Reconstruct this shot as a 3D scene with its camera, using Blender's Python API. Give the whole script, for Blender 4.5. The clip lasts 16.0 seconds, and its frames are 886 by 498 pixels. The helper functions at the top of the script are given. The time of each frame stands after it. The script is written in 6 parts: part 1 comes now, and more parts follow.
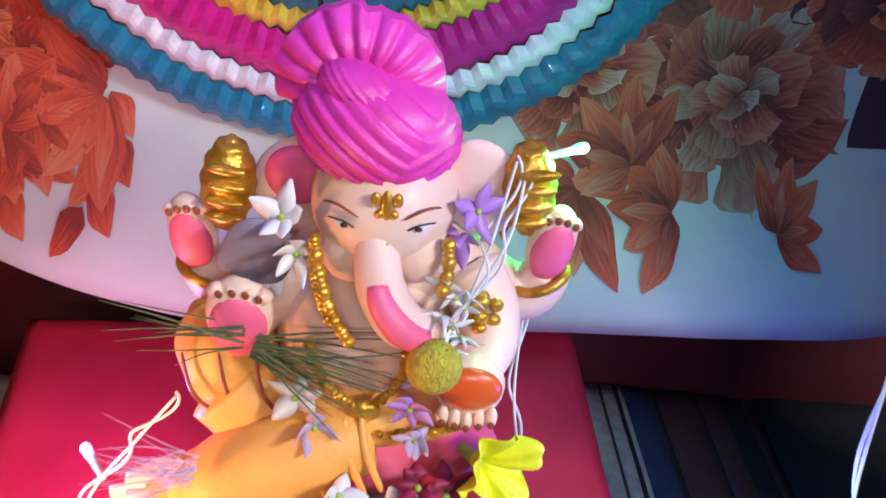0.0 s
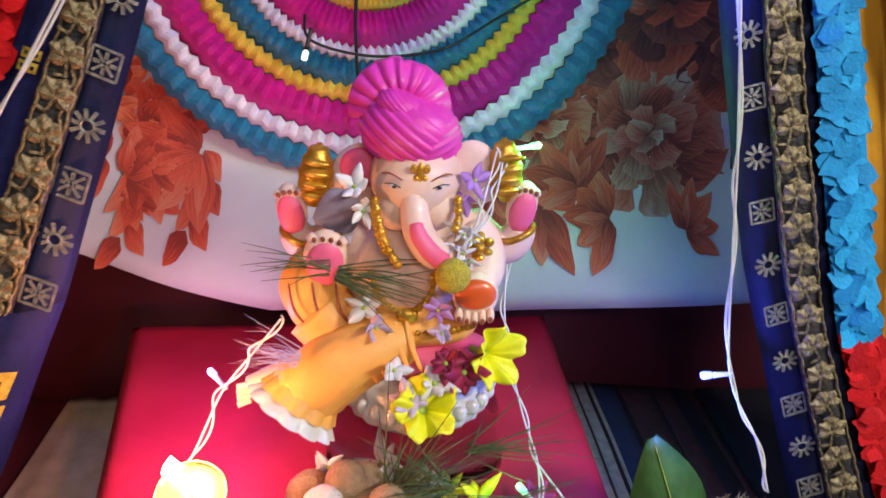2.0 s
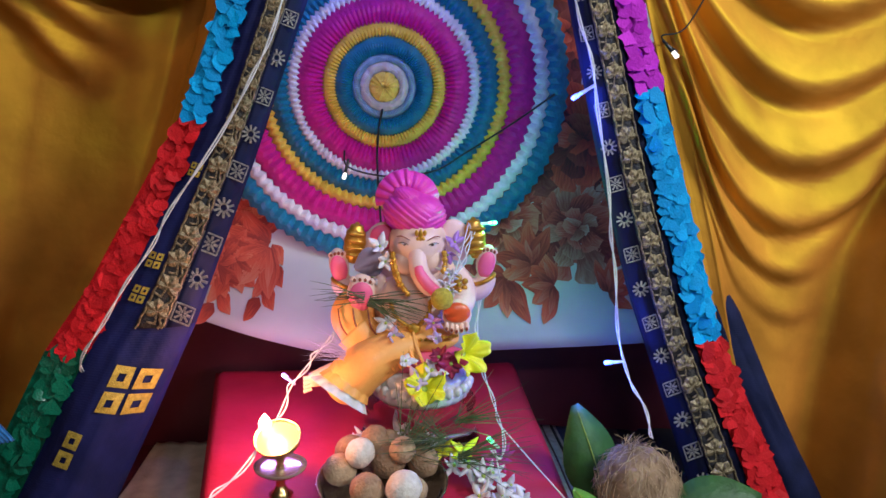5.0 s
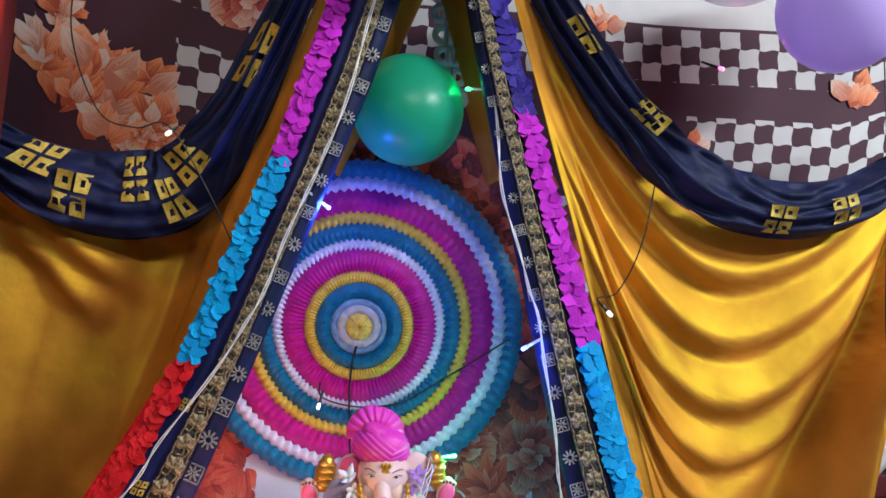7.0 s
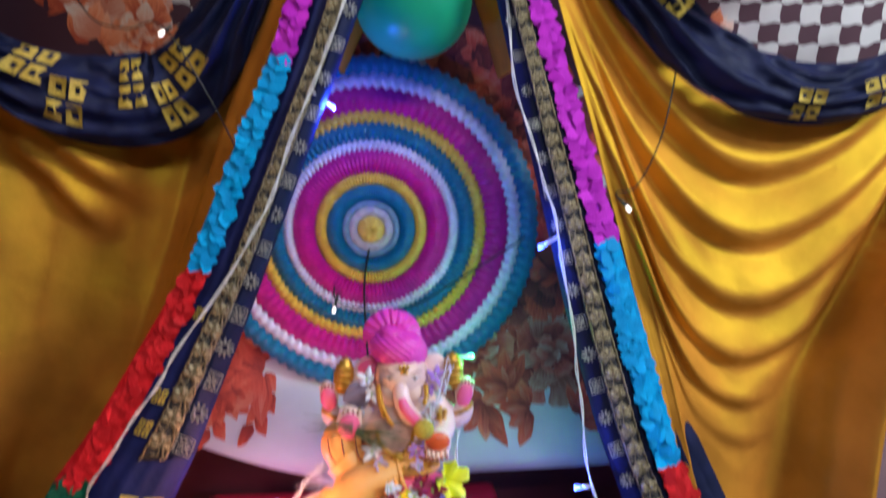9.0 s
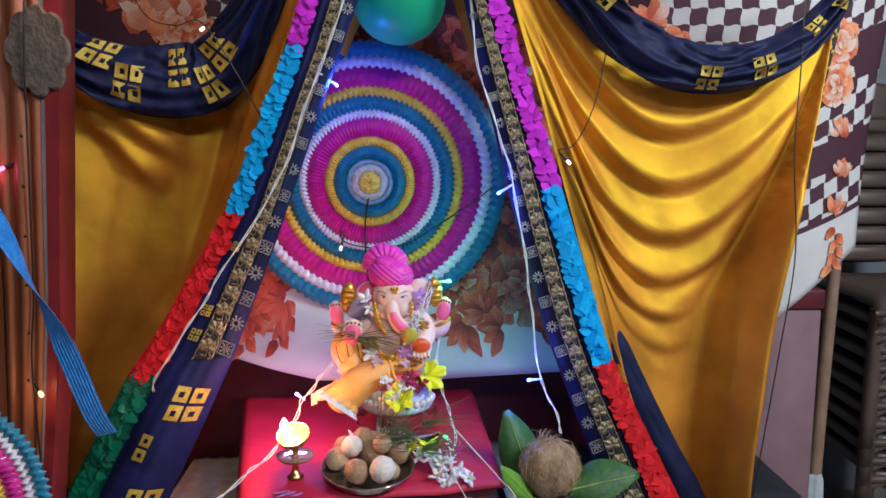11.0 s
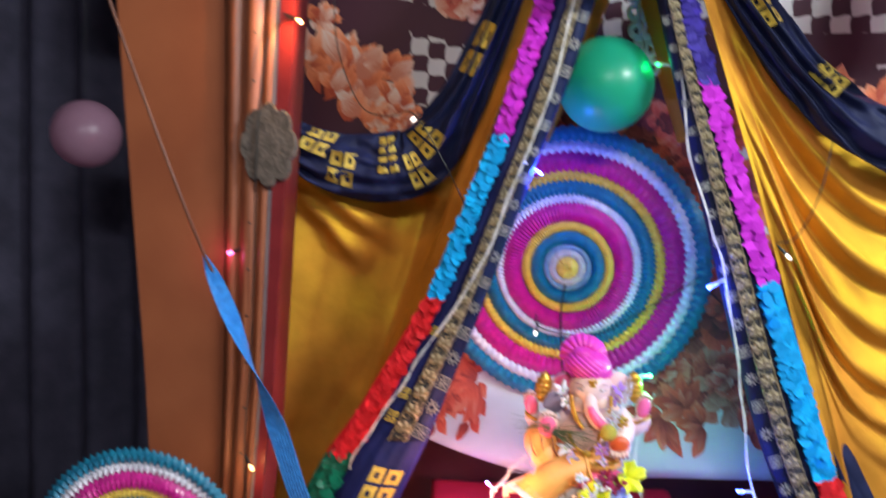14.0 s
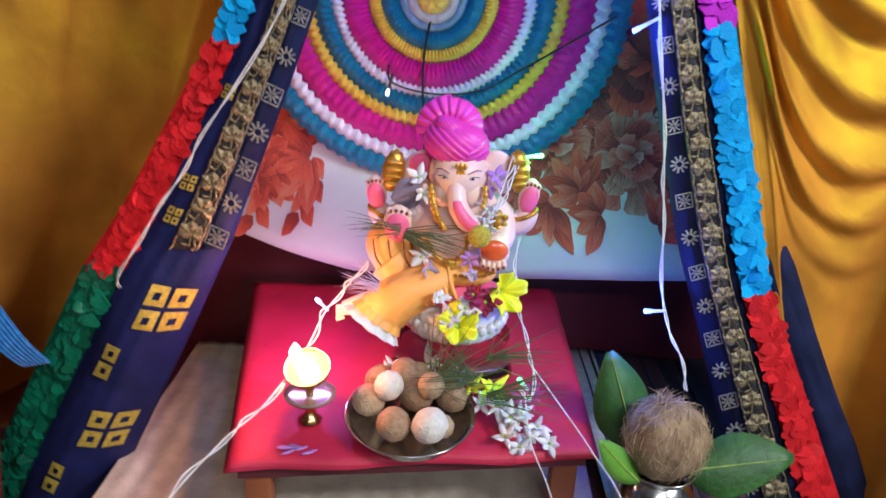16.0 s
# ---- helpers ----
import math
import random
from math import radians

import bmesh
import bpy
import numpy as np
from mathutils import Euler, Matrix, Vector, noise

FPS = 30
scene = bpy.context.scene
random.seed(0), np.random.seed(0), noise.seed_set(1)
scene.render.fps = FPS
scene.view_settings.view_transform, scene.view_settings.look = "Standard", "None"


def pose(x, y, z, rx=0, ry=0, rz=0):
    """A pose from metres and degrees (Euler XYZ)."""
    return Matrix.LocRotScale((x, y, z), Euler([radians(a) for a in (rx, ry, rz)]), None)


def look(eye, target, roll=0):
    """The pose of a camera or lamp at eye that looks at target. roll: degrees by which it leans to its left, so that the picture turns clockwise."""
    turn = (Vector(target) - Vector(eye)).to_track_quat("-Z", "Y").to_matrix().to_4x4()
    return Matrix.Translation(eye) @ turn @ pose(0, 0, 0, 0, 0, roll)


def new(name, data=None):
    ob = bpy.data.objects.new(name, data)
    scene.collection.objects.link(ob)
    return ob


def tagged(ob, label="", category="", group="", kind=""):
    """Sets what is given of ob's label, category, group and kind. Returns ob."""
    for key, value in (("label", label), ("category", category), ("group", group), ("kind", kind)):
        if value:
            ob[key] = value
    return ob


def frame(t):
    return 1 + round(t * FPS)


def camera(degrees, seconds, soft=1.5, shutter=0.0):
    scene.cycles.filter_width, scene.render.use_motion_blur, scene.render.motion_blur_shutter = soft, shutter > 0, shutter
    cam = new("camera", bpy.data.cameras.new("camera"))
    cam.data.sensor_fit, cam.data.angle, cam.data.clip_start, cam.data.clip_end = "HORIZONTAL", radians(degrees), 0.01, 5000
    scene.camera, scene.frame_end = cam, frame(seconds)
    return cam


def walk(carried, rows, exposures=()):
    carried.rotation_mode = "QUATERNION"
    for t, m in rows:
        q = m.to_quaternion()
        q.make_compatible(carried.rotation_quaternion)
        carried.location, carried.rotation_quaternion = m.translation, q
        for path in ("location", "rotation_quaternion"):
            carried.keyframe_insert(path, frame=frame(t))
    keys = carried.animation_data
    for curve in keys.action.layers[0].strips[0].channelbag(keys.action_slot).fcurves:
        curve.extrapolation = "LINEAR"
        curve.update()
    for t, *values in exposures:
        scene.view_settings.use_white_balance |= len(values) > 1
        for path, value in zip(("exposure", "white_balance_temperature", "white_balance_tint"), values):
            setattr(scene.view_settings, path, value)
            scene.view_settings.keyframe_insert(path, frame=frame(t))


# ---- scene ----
import itertools

cam = camera(58.1, 16.0, 1.55, 0.35)
PATH = [
    (0, (0.008, 0.028, 1.285), (0.09, 1.699, 0.189), 5.1),
    (0.5, (0.02, -0.053, 1.298), (0.027, 1.646, 0.243), 3.6),
    (1, (0.016, -0.123, 1.303), (0.007, 1.623, 0.329), 3.6),
    (1.5, (-0.002, -0.184, 1.307), (0.085, 1.593, 0.395), 3.2),
    (2, (-0.028, -0.283, 1.293), (0.093, 1.543, 0.486), 2.7),
    (2.5, (-0.046, -0.413, 1.278), (0.09, 1.43, 0.514), 1.1),
    (3, (-0.044, -0.498, 1.27), (0.143, 1.366, 0.569), -0.2),
    (3.5, (-0.032, -0.583, 1.278), (0.087, 1.321, 0.677), -0.1),
    (5.8, (-0.038, -0.879, 1.299), (0.046, 1.083, 0.923), 2.3),
    (6, (-0.022, -0.914, 1.307), (-0.001, 1.054, 0.952), 1.3),
    (6.5, (-0.033, -0.925, 1.365), (0.069, 1.071, 1.285), 2.5),
    (7, (-0.04, -0.902, 1.372), (0.126, 1.089, 1.451), 2.8),
    (7.5, (-0.037, -0.871, 1.387), (0.073, 1.124, 1.474), 2.9),
    (8, (-0.043, -0.862, 1.383), (0.118, 1.112, 1.658), 3.8),
    (8.5, (-0.044, -0.862, 1.389), (0.133, 1.113, 1.648), 2.6),
    (9, (-0.037, -0.863, 1.377), (0.105, 1.123, 1.196), 1.0),
    (9.2, (-0.035, -0.872, 1.369), (0.12, 1.099, 1.072), 1.4),
    (11.3, (0.013, -1.266, 1.367), (0.111, 0.717, 1.126), 0.3),
    (11.5, (0.012, -1.281, 1.382), (0.132, 0.708, 1.207), -0.3),
    (12, (0.01, -1.325, 1.409), (0.263, 0.659, 1.389), 1.9),
    (12.5, (0.027, -1.361, 1.412), (0.177, 0.629, 1.535), 1.7),
    (13, (0.024, -1.337, 1.425), (-0.249, 0.64, 1.551), 1.9),
    (13.5, (-0.02, -1.298, 1.44), (-0.586, 0.616, 1.564), 2.2),
    (14, (-0.044, -1.2, 1.419), (-0.377, 0.769, 1.303), 1.2),
    (14.5, (-0.058, -1.098, 1.407), (-0.157, 0.87, 1.062), 0.3),
    (15, (-0.092, -1.011, 1.389), (-0.083, 0.945, 0.971), -0.6),
    (15.5, (-0.077, -0.867, 1.372), (-0.027, 1.053, 0.813), -1.7),
    (16, (-0.013, -0.683, 1.368), (-0.034, 1.179, 0.638), 3.2),
]
EXPOSURES = [(0, 0.35, 6800, 8), (0.5, 0.35, 10500, 10), (1.0, 0.25, 10800, 10), (1.5, 0.25, 7000, 10), (2.0, 0.2, 7500, 10), (2.5, 0.1, 8000, 10), (3.0, 0.0, 7200, 10), (3.6, -0.1, 6250, 10), (6.0, 0.1, 6300, 8), (8.0, 0.28, 6350, 8), (8.5, 0.0, 6200, 8), (9.0, 0.1, 6250, 8), (11.5, 0.15, 6250, 8), (12.5, 0.2, 6600, 8), (13.0, -0.25, 6250, 8), (13.5, 0.2, 6250, 8), (14.0, 0.6, 6350, 8), (14.5, 0.4, 6250, 8), (15.0, 0.25, 6100, 8), (16, 0.35, 6300, 8)]
walk(cam, [(t, look(eye, target, roll)) for t, eye, target, roll in PATH], EXPOSURES)
# ---- world and lights ----
def area_lamp(name, eye, target, sx, sy, watts, col):
    d = bpy.data.lights.new(name, "AREA")
    d.shape, d.size, d.size_y, d.energy, d.color = "RECTANGLE", sx, sy, watts, col
    ob = new(name, d)
    ob.matrix_world = look(eye, target)
    return ob


def point_lamp(name, loc, watts, col, r=0.01):
    d = bpy.data.lights.new(name, "POINT")
    d.energy, d.color, d.shadow_soft_size = watts, col, r
    ob = new(name, d)
    ob.location = loc
    return ob


world = bpy.data.worlds.new("world")
world.use_nodes = True
world.node_tree.nodes["Background"].inputs[0].default_value = (0.6, 0.65, 0.8, 1)
world.node_tree.nodes["Background"].inputs[1].default_value = 0.02
scene.world = world
# the room's tube light high on the right, and the weaker one behind the visitor
area_lamp("tube_light", (2.05, -1.15, 2.66), (0.0, 0.55, 1.35), 0.9, 0.07, 68, (0.90, 0.96, 1.0))
area_lamp("rear_tube_light", (0.40, -2.3, 2.55), (-0.3, 0.55, 1.5), 1.2, 0.12, 22, (0.93, 0.96, 1.0))


# ---- materials ----
def rgb(c):
    return (c[0], c[1], c[2], 1)


def mat(name, col, col2=None, rough=0.6, metal=0.0, scale=25.0, bump=0.15, bscale=90.0, island=0.0, rand=0.0,
        emit=None, power=0.0, sheen=0.0, coat=0.0, trans=0.0, alpha=1.0, detail=4.0):
    m = bpy.data.materials.new(name)
    m.use_nodes = True
    nt = m.node_tree
    nd, ln = nt.nodes, nt.links
    b = nd["Principled BSDF"]
    tc = nd.new("ShaderNodeTexCoord")
    n1 = nd.new("ShaderNodeTexNoise")
    n1.inputs["Scale"].default_value, n1.inputs["Detail"].default_value = scale, detail
    ln.new(tc.outputs["Object"], n1.inputs["Vector"])
    ramp = nd.new("ShaderNodeValToRGB")
    ramp.color_ramp.elements[0].position, ramp.color_ramp.elements[1].position = 0.35, 0.68
    c2 = col2 or tuple(v * 0.72 for v in col)
    ramp.color_ramp.elements[0].color, ramp.color_ramp.elements[1].color = rgb(c2), rgb(col)
    fac = n1.outputs["Fac"]
    if island or rand:
        src = nd.new("ShaderNodeNewGeometry").outputs["Random Per Island"] if island else nd.new("ShaderNodeObjectInfo").outputs["Random"]
        mx = nd.new("ShaderNodeMix")
        mx.inputs["Factor"].default_value = island or rand
        ln.new(fac, mx.inputs["A"])
        ln.new(src, mx.inputs["B"])
        fac = mx.outputs["Result"]
    ln.new(fac, ramp.inputs["Fac"])
    ln.new(ramp.outputs["Color"], b.inputs["Base Color"])
    b.inputs["Roughness"].default_value, b.inputs["Metallic"].default_value = rough, metal
    b.inputs["Sheen Weight"].default_value, b.inputs["Coat Weight"].default_value = sheen, coat
    b.inputs["Transmission Weight"].default_value, b.inputs["Alpha"].default_value = trans, alpha
    if bump:
        n2 = nd.new("ShaderNodeTexNoise")
        n2.inputs["Scale"].default_value, n2.inputs["Detail"].default_value = bscale, 3
        ln.new(tc.outputs["Object"], n2.inputs["Vector"])
        bp = nd.new("ShaderNodeBump")
        bp.inputs["Strength"].default_value, bp.inputs["Distance"].default_value = bump, 0.004
        ln.new(n2.outputs["Fac"], bp.inputs["Height"])
        ln.new(bp.outputs["Normal"], b.inputs["Normal"])
    if emit:
        b.inputs["Emission Color"].default_value, b.inputs["Emission Strength"].default_value = rgb(emit), power
    return m


def weave(m, sx=900.0, strength=0.12):
    """Adds a fine woven relief to a cloth material."""
    nt = m.node_tree
    nd, ln = nt.nodes, nt.links
    w = nd.new("ShaderNodeTexWave")
    w.inputs["Scale"].default_value, w.inputs["Distortion"].default_value = sx / 10, 1.5
    w.bands_direction = "Z"
    ln.new(nd["Texture Coordinate"].outputs["Object"], w.inputs["Vector"])
    bp = nd.new("ShaderNodeBump")
    bp.inputs["Strength"].default_value, bp.inputs["Distance"].default_value = strength, 0.001
    ln.new(w.outputs["Fac"], bp.inputs["Height"])
    if "Bump" in nd:
        ln.new(nd["Bump"].outputs["Normal"], bp.inputs["Normal"])
    ln.new(bp.outputs["Normal"], nd["Principled BSDF"].inputs["Normal"])
    return m


M_WALL = mat("wall_paint", (0.20, 0.21, 0.24), (0.16, 0.17, 0.20), 0.8, scale=5, bump=0.1)
# darker copy of the wall colour, standing in for the next room's missing light
M_UNLITWALL = mat("unlit_wall_tone", (0.09, 0.085, 0.12), (0.07, 0.065, 0.09), 0.8, scale=4)
M_FLOOR = mat("floor_tile", (0.25, 0.21, 0.19), (0.18, 0.15, 0.14), 0.35, scale=6)
M_CEIL = mat("ceiling_paint", (0.6, 0.6, 0.58), None, 0.9, scale=4)
M_MUSTARD = weave(mat("mustard_silk", (0.60, 0.200, 0.036), (0.33, 0.088, 0.022), 0.65, scale=8, bump=0.45, bscale=26, sheen=0.0), 1600.0, 0.05)
def silk_gloss(m, col, rough, share):
    """Shot silk: a brown ground under a soft yellow gloss of the bright warp."""
    nt = m.node_tree
    nd, ln = nt.nodes, nt.links
    g, mix = nd.new("ShaderNodeBsdfGlossy"), nd.new("ShaderNodeMixShader")
    g.inputs["Color"].default_value, g.inputs["Roughness"].default_value = rgb(col), rough
    mix.inputs[0].default_value = share
    b = nd["Principled BSDF"]
    b.inputs["Specular IOR Level"].default_value = 0.1
    ln.new(b.inputs["Normal"].links[0].from_socket, g.inputs["Normal"])
    ln.new(b.outputs[0], mix.inputs[1])
    ln.new(g.outputs[0], mix.inputs[2])
    ln.new(mix.outputs[0], nd["Material Output"].inputs[0])
    return m


silk_gloss(M_MUSTARD, (1.0, 0.80, 0.02), 0.60, 0.21)
M_NAVY = weave(mat("navy_silk", (0.012, 0.016, 0.060), (0.007, 0.010, 0.036), 0.6, scale=22, bump=0.3, bscale=60, sheen=0.0))
M_TUBE = weave(mat("blue_silk", (0.015, 0.017, 0.090), (0.010, 0.012, 0.06), 0.6, scale=20, bump=0.3, bscale=60, sheen=0.0))
M_GOLDPRINT = mat("gold_brocade", (0.62, 0.45, 0.07), (0.42, 0.29, 0.04), 0.5, 0.25, scale=160, bump=0.5, bscale=400)
M_ZARI = mat("zari_ground", (0.055, 0.048, 0.042), (0.02, 0.02, 0.03), 0.55, 0.2, scale=120, bump=0.6, bscale=300)
M_GOLD = mat("gold_thread", (0.46, 0.37, 0.22), (0.14, 0.11, 0.06), 0.42, 0.6, scale=220, bump=0.6, bscale=420)
M_SILVER = mat("silver_thread", (0.44, 0.42, 0.38), (0.24, 0.23, 0.21), 0.35, 0.6, scale=220, bump=0.6, bscale=400)
CREPE = {
    "red": mat("red_crepe", (0.70, 0.014, 0.022), (0.48, 0.008, 0.012), 0.65, scale=60, island=0.5, bump=0.3, bscale=300),
    "cyan": mat("cyan_crepe", (0.004, 0.36, 0.76), (0.003, 0.24, 0.56), 0.65, scale=60, island=0.5, bump=0.3, bscale=300),
    "magenta": mat("magenta_crepe", (0.58, 0.03, 0.60), (0.40, 0.012, 0.42), 0.65, scale=60, island=0.5, bump=0.3, bscale=300),
    "violet": mat("violet_crepe", (0.040, 0.022, 0.26), (0.022, 0.012, 0.16), 0.55, scale=60, island=0.5, bump=0.3, bscale=300),
    "green": mat("green_crepe", (0.004, 0.16, 0.085), (0.002, 0.085, 0.045), 0.28, scale=60, island=0.6, bump=0.3, bscale=300, coat=0.15),
}
FOIL = {
    "teal": mat("teal_paper", (0.012, 0.20, 0.32), (0.008, 0.12, 0.22), 0.38, scale=70, bump=0.3, bscale=260, coat=0.25),
    "white": mat("white_paper", (0.82, 0.78, 0.84), (0.62, 0.58, 0.66), 0.45, scale=70, bump=0.3, bscale=260),
    "magenta": mat("magenta_paper", (0.64, 0.012, 0.27), (0.46, 0.008, 0.19), 0.38, scale=70, bump=0.3, bscale=260, coat=0.25),
    "gold": mat("gold_paper", (0.86, 0.60, 0.10), (0.68, 0.42, 0.05), 0.38, 0.1, scale=70, bump=0.3, bscale=260, coat=0.2),
    "cream": mat("cream_paper", (0.60, 0.55, 0.50), (0.48, 0.44, 0.42), 0.45, scale=70, bump=0.3, bscale=260),
    "pale blue": mat("pale_blue_paper", (0.26, 0.38, 0.48), (0.18, 0.28, 0.38), 0.45, scale=70, bump=0.3, bscale=260),
    "yellow": mat("yellow_paper", (0.85, 0.62, 0.12), (0.65, 0.42, 0.06), 0.4, scale=70, bump=0.3, bscale=260),
}
M_RED = weave(mat("red_cloth", (0.54, 0.014, 0.060), (0.43, 0.010, 0.042), 0.6, scale=12, bump=0.25, bscale=45))
M_BEIGE = mat("beige_jacquard", (0.62, 0.52, 0.42), (0.48, 0.39, 0.31), 0.75, scale=30, bump=0.4, bscale=260)
M_MAROONWOOD = mat("dark_maroon_wood", (0.13, 0.02, 0.03), (0.085, 0.014, 0.02), 0.35, scale=9, bump=0.1)
M_WOOD = mat("reddish_wood", (0.31, 0.092, 0.036), (0.24, 0.066, 0.026), 0.42, scale=5, bump=0.12, bscale=30)
M_WOODDARK = mat("groove_wood", (0.16, 0.05, 0.025), None, 0.5, scale=8)
M_REDPAINT = mat("red_paint", (0.22, 0.02, 0.022), (0.16, 0.014, 0.016), 0.35, scale=12)
M_GREYEDGE = mat("grey_edge", (0.36, 0.33, 0.34), None, 0.5, scale=20)
M_PLAQUE = mat("stone_plaque", (0.13, 0.095, 0.075), (0.07, 0.050, 0.038), 0.8, scale=60, bump=0.8, bscale=120)
M_WHITEWIRE = mat("white_plastic", (0.78, 0.76, 0.74), None, 0.35, scale=40, bump=0)
M_BLACKWIRE = mat("black_plastic", (0.012, 0.012, 0.012), None, 0.4, scale=40, bump=0)
M_CHAIR = mat("brown_plastic", (0.095, 0.062, 0.050), (0.068, 0.044, 0.036), 0.38, scale=8, bump=0.08)


def sheet_material():
    """White bed sheet printed with bands of maroon and white checks."""
    m = mat("printed_sheet", (0.54, 0.525, 0.53), (0.47, 0.455, 0.46), 0.75, scale=9, bump=0.25, bscale=30)
    nt = m.node_tree
    nd, ln = nt.nodes, nt.links
    sep = nd.new("ShaderNodeSeparateXYZ")
    ln.new(nd["Texture Coordinate"].outputs["Object"], sep.inputs[0])

    def mth(op, a, b=None, c=None):
        n = nd.new("ShaderNodeMath")
        n.operation = op
        for i, v in enumerate((a, b, c)):
            if v is None:
                continue
            if isinstance(v, (int, float)):
                n.inputs[i].default_value = v
            else:
                ln.new(v, n.inputs[i])
        return n.outputs[0]

    x, z = sep.outputs["X"], sep.outputs["Z"]
    zs = mth("ADD", z, mth("MULTIPLY", mth("MINIMUM", mth("ADD", x, 0.1), 0.0), 0.24))
    zs = mth("ADD", zs, mth("MULTIPLY", mth("MAXIMUM", mth("SUBTRACT", x, 0.93), 0.0), -0.35))

    def band(v, lo, hi):
        return mth("MULTIPLY", mth("GREATER_THAN", v, lo), mth("LESS_THAN", v, hi))

    def anyof(*vs):
        out = vs[0]
        for v in vs[1:]:
            out = mth("MAXIMUM", out, v)
        return out

    cell = 0.0415
    u = mth("DIVIDE", mth("ADD", x, mth("MULTIPLY", mth("SINE", mth("MULTIPLY", zs, 2 * math.pi / cell)), 0.0014)), cell)
    v = mth("DIVIDE", mth("ADD", zs, mth("MULTIPLY", mth("SINE", mth("MULTIPLY", x, 2 * math.pi / cell)), 0.0022)), cell * 0.95)
    chk = mth("LESS_THAN", mth("MODULO", mth("ADD", mth("FLOOR", u), mth("ADD", mth("FLOOR", v), 200.0)), 2.0), 0.5)
    ground = anyof(band(zs, 1.56, 1.935), band(zs, 2.20, 2.34), mth("MULTIPLY", band(zs, 1.38, 1.56), mth("LESS_THAN", x, -0.30)), mth("MULTIPLY", band(zs, 1.115, 1.56), mth("GREATER_THAN", x, 0.5)),
                   mth("MULTIPLY", band(zs, 0.975, 1.07), band(x, 0.42, 0.6)))
    top = band(zs, 1.815, 1.928)
    second = mth("MULTIPLY", band(zs, 1.575, 1.745), anyof(band(x, 0.60, 1.3), band(x, -0.46, -0.3), band(x, 0.0, 0.1)))
    third = mth("MULTIPLY", anyof(band(zs, 1.325, 1.455), band(zs, 1.13, 1.245)), mth("GREATER_THAN", x, 0.6))
    dark = mth("MULTIPLY", ground, mth("SUBTRACT", 1.0, mth("MULTIPLY", anyof(top, second, third), chk)))
    mx = nd.new("ShaderNodeMix")
    mx.data_type = "RGBA"
    ln.new(dark, mx.inputs["Factor"])
    ln.new(nd["Color Ramp"].outputs["Color"], mx.inputs["A"])
    mx.inputs["B"].default_value = (0.046, 0.009, 0.022, 1)
    ln.new(mx.outputs["Result"], nd["Principled BSDF"].inputs["Base Color"])
    return m


for m_ in (M_NAVY, M_TUBE, *(CREPE[c] for c in ("red", "cyan", "magenta", "violet"))):
    m_.node_tree.nodes["Principled BSDF"].inputs["Specular IOR Level"].default_value = 0.18
M_SHEET = sheet_material()


def printed(name, dark, mid, pale):
    """Petals of a cloth print: streaked from a dark base to a pale rim, each a little different."""
    m = mat(name, mid, tuple(v * 0.8 for v in mid), 0.75, scale=40, bump=0.15, bscale=40)
    nt = m.node_tree
    nd, ln = nt.nodes, nt.links
    uv, sep, com = nd.new("ShaderNodeTexCoord"), nd.new("ShaderNodeSeparateXYZ"), nd.new("ShaderNodeCombineXYZ")
    ln.new(uv.outputs["UV"], sep.inputs[0])
    isl = nd.new("ShaderNodeNewGeometry").outputs["Random Per Island"]

    def mth(op, a, b):
        n = nd.new("ShaderNodeMath")
        n.operation = op
        for i, v in enumerate((a, b)):
            if isinstance(v, (int, float)):
                n.inputs[i].default_value = v
            else:
                ln.new(v, n.inputs[i])
        return n.outputs[0]

    ln.new(mth("MULTIPLY", sep.outputs["X"], 1.6), com.inputs[0])
    ln.new(mth("MULTIPLY", sep.outputs["Y"], 5.0), com.inputs[1])
    ln.new(mth("MULTIPLY", isl, 41.0), com.inputs[2])
    streak = nd.new("ShaderNodeTexNoise")
    streak.inputs["Scale"].default_value, streak.inputs["Detail"].default_value = 1.3, 2
    ln.new(com.outputs[0], streak.inputs["Vector"])
    fac = mth("ADD", mth("MULTIPLY", sep.outputs["X"], 0.62), mth("MULTIPLY", mth("SUBTRACT", streak.outputs["Fac"], 0.42), 0.85))
    fac = mth("ADD", fac, mth("MULTIPLY", mth("SUBTRACT", isl, 0.5), 0.42))
    ramp = nd.new("ShaderNodeValToRGB")
    el = ramp.color_ramp.elements
    el[0].position, el[0].color, el[1].position, el[1].color = 0.12, rgb(dark), 0.86, rgb(pale)
    e = el.new(0.45)
    e.color = rgb(mid)
    ln.new(fac, ramp.inputs["Fac"])
    ln.new(ramp.outputs["Color"], nd["Principled BSDF"].inputs["Base Color"])
    return m


M_BLOSSOM = printed("printed_blossom", (0.34, 0.05, 0.02), (0.66, 0.19, 0.075), (0.66, 0.36, 0.24))
M_BLOSSOMPALE = printed("printed_pale_blossom", (0.46, 0.15, 0.09), (0.60, 0.36, 0.28), (0.60, 0.54, 0.50))
M_ROSE = printed("printed_rose", (0.14, 0.013, 0.010), (0.40, 0.060, 0.036), (0.50, 0.18, 0.12))
M_ROSEPALE = printed("printed_petal_edge", (0.22, 0.050, 0.032), (0.40, 0.16, 0.11), (0.50, 0.36, 0.31))
M_LEAFPRINT = printed("printed_leaf", (0.22, 0.022, 0.014), (0.50, 0.065, 0.030), (0.56, 0.18, 0.10))
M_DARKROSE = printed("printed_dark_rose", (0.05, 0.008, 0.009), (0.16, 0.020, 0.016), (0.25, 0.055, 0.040))


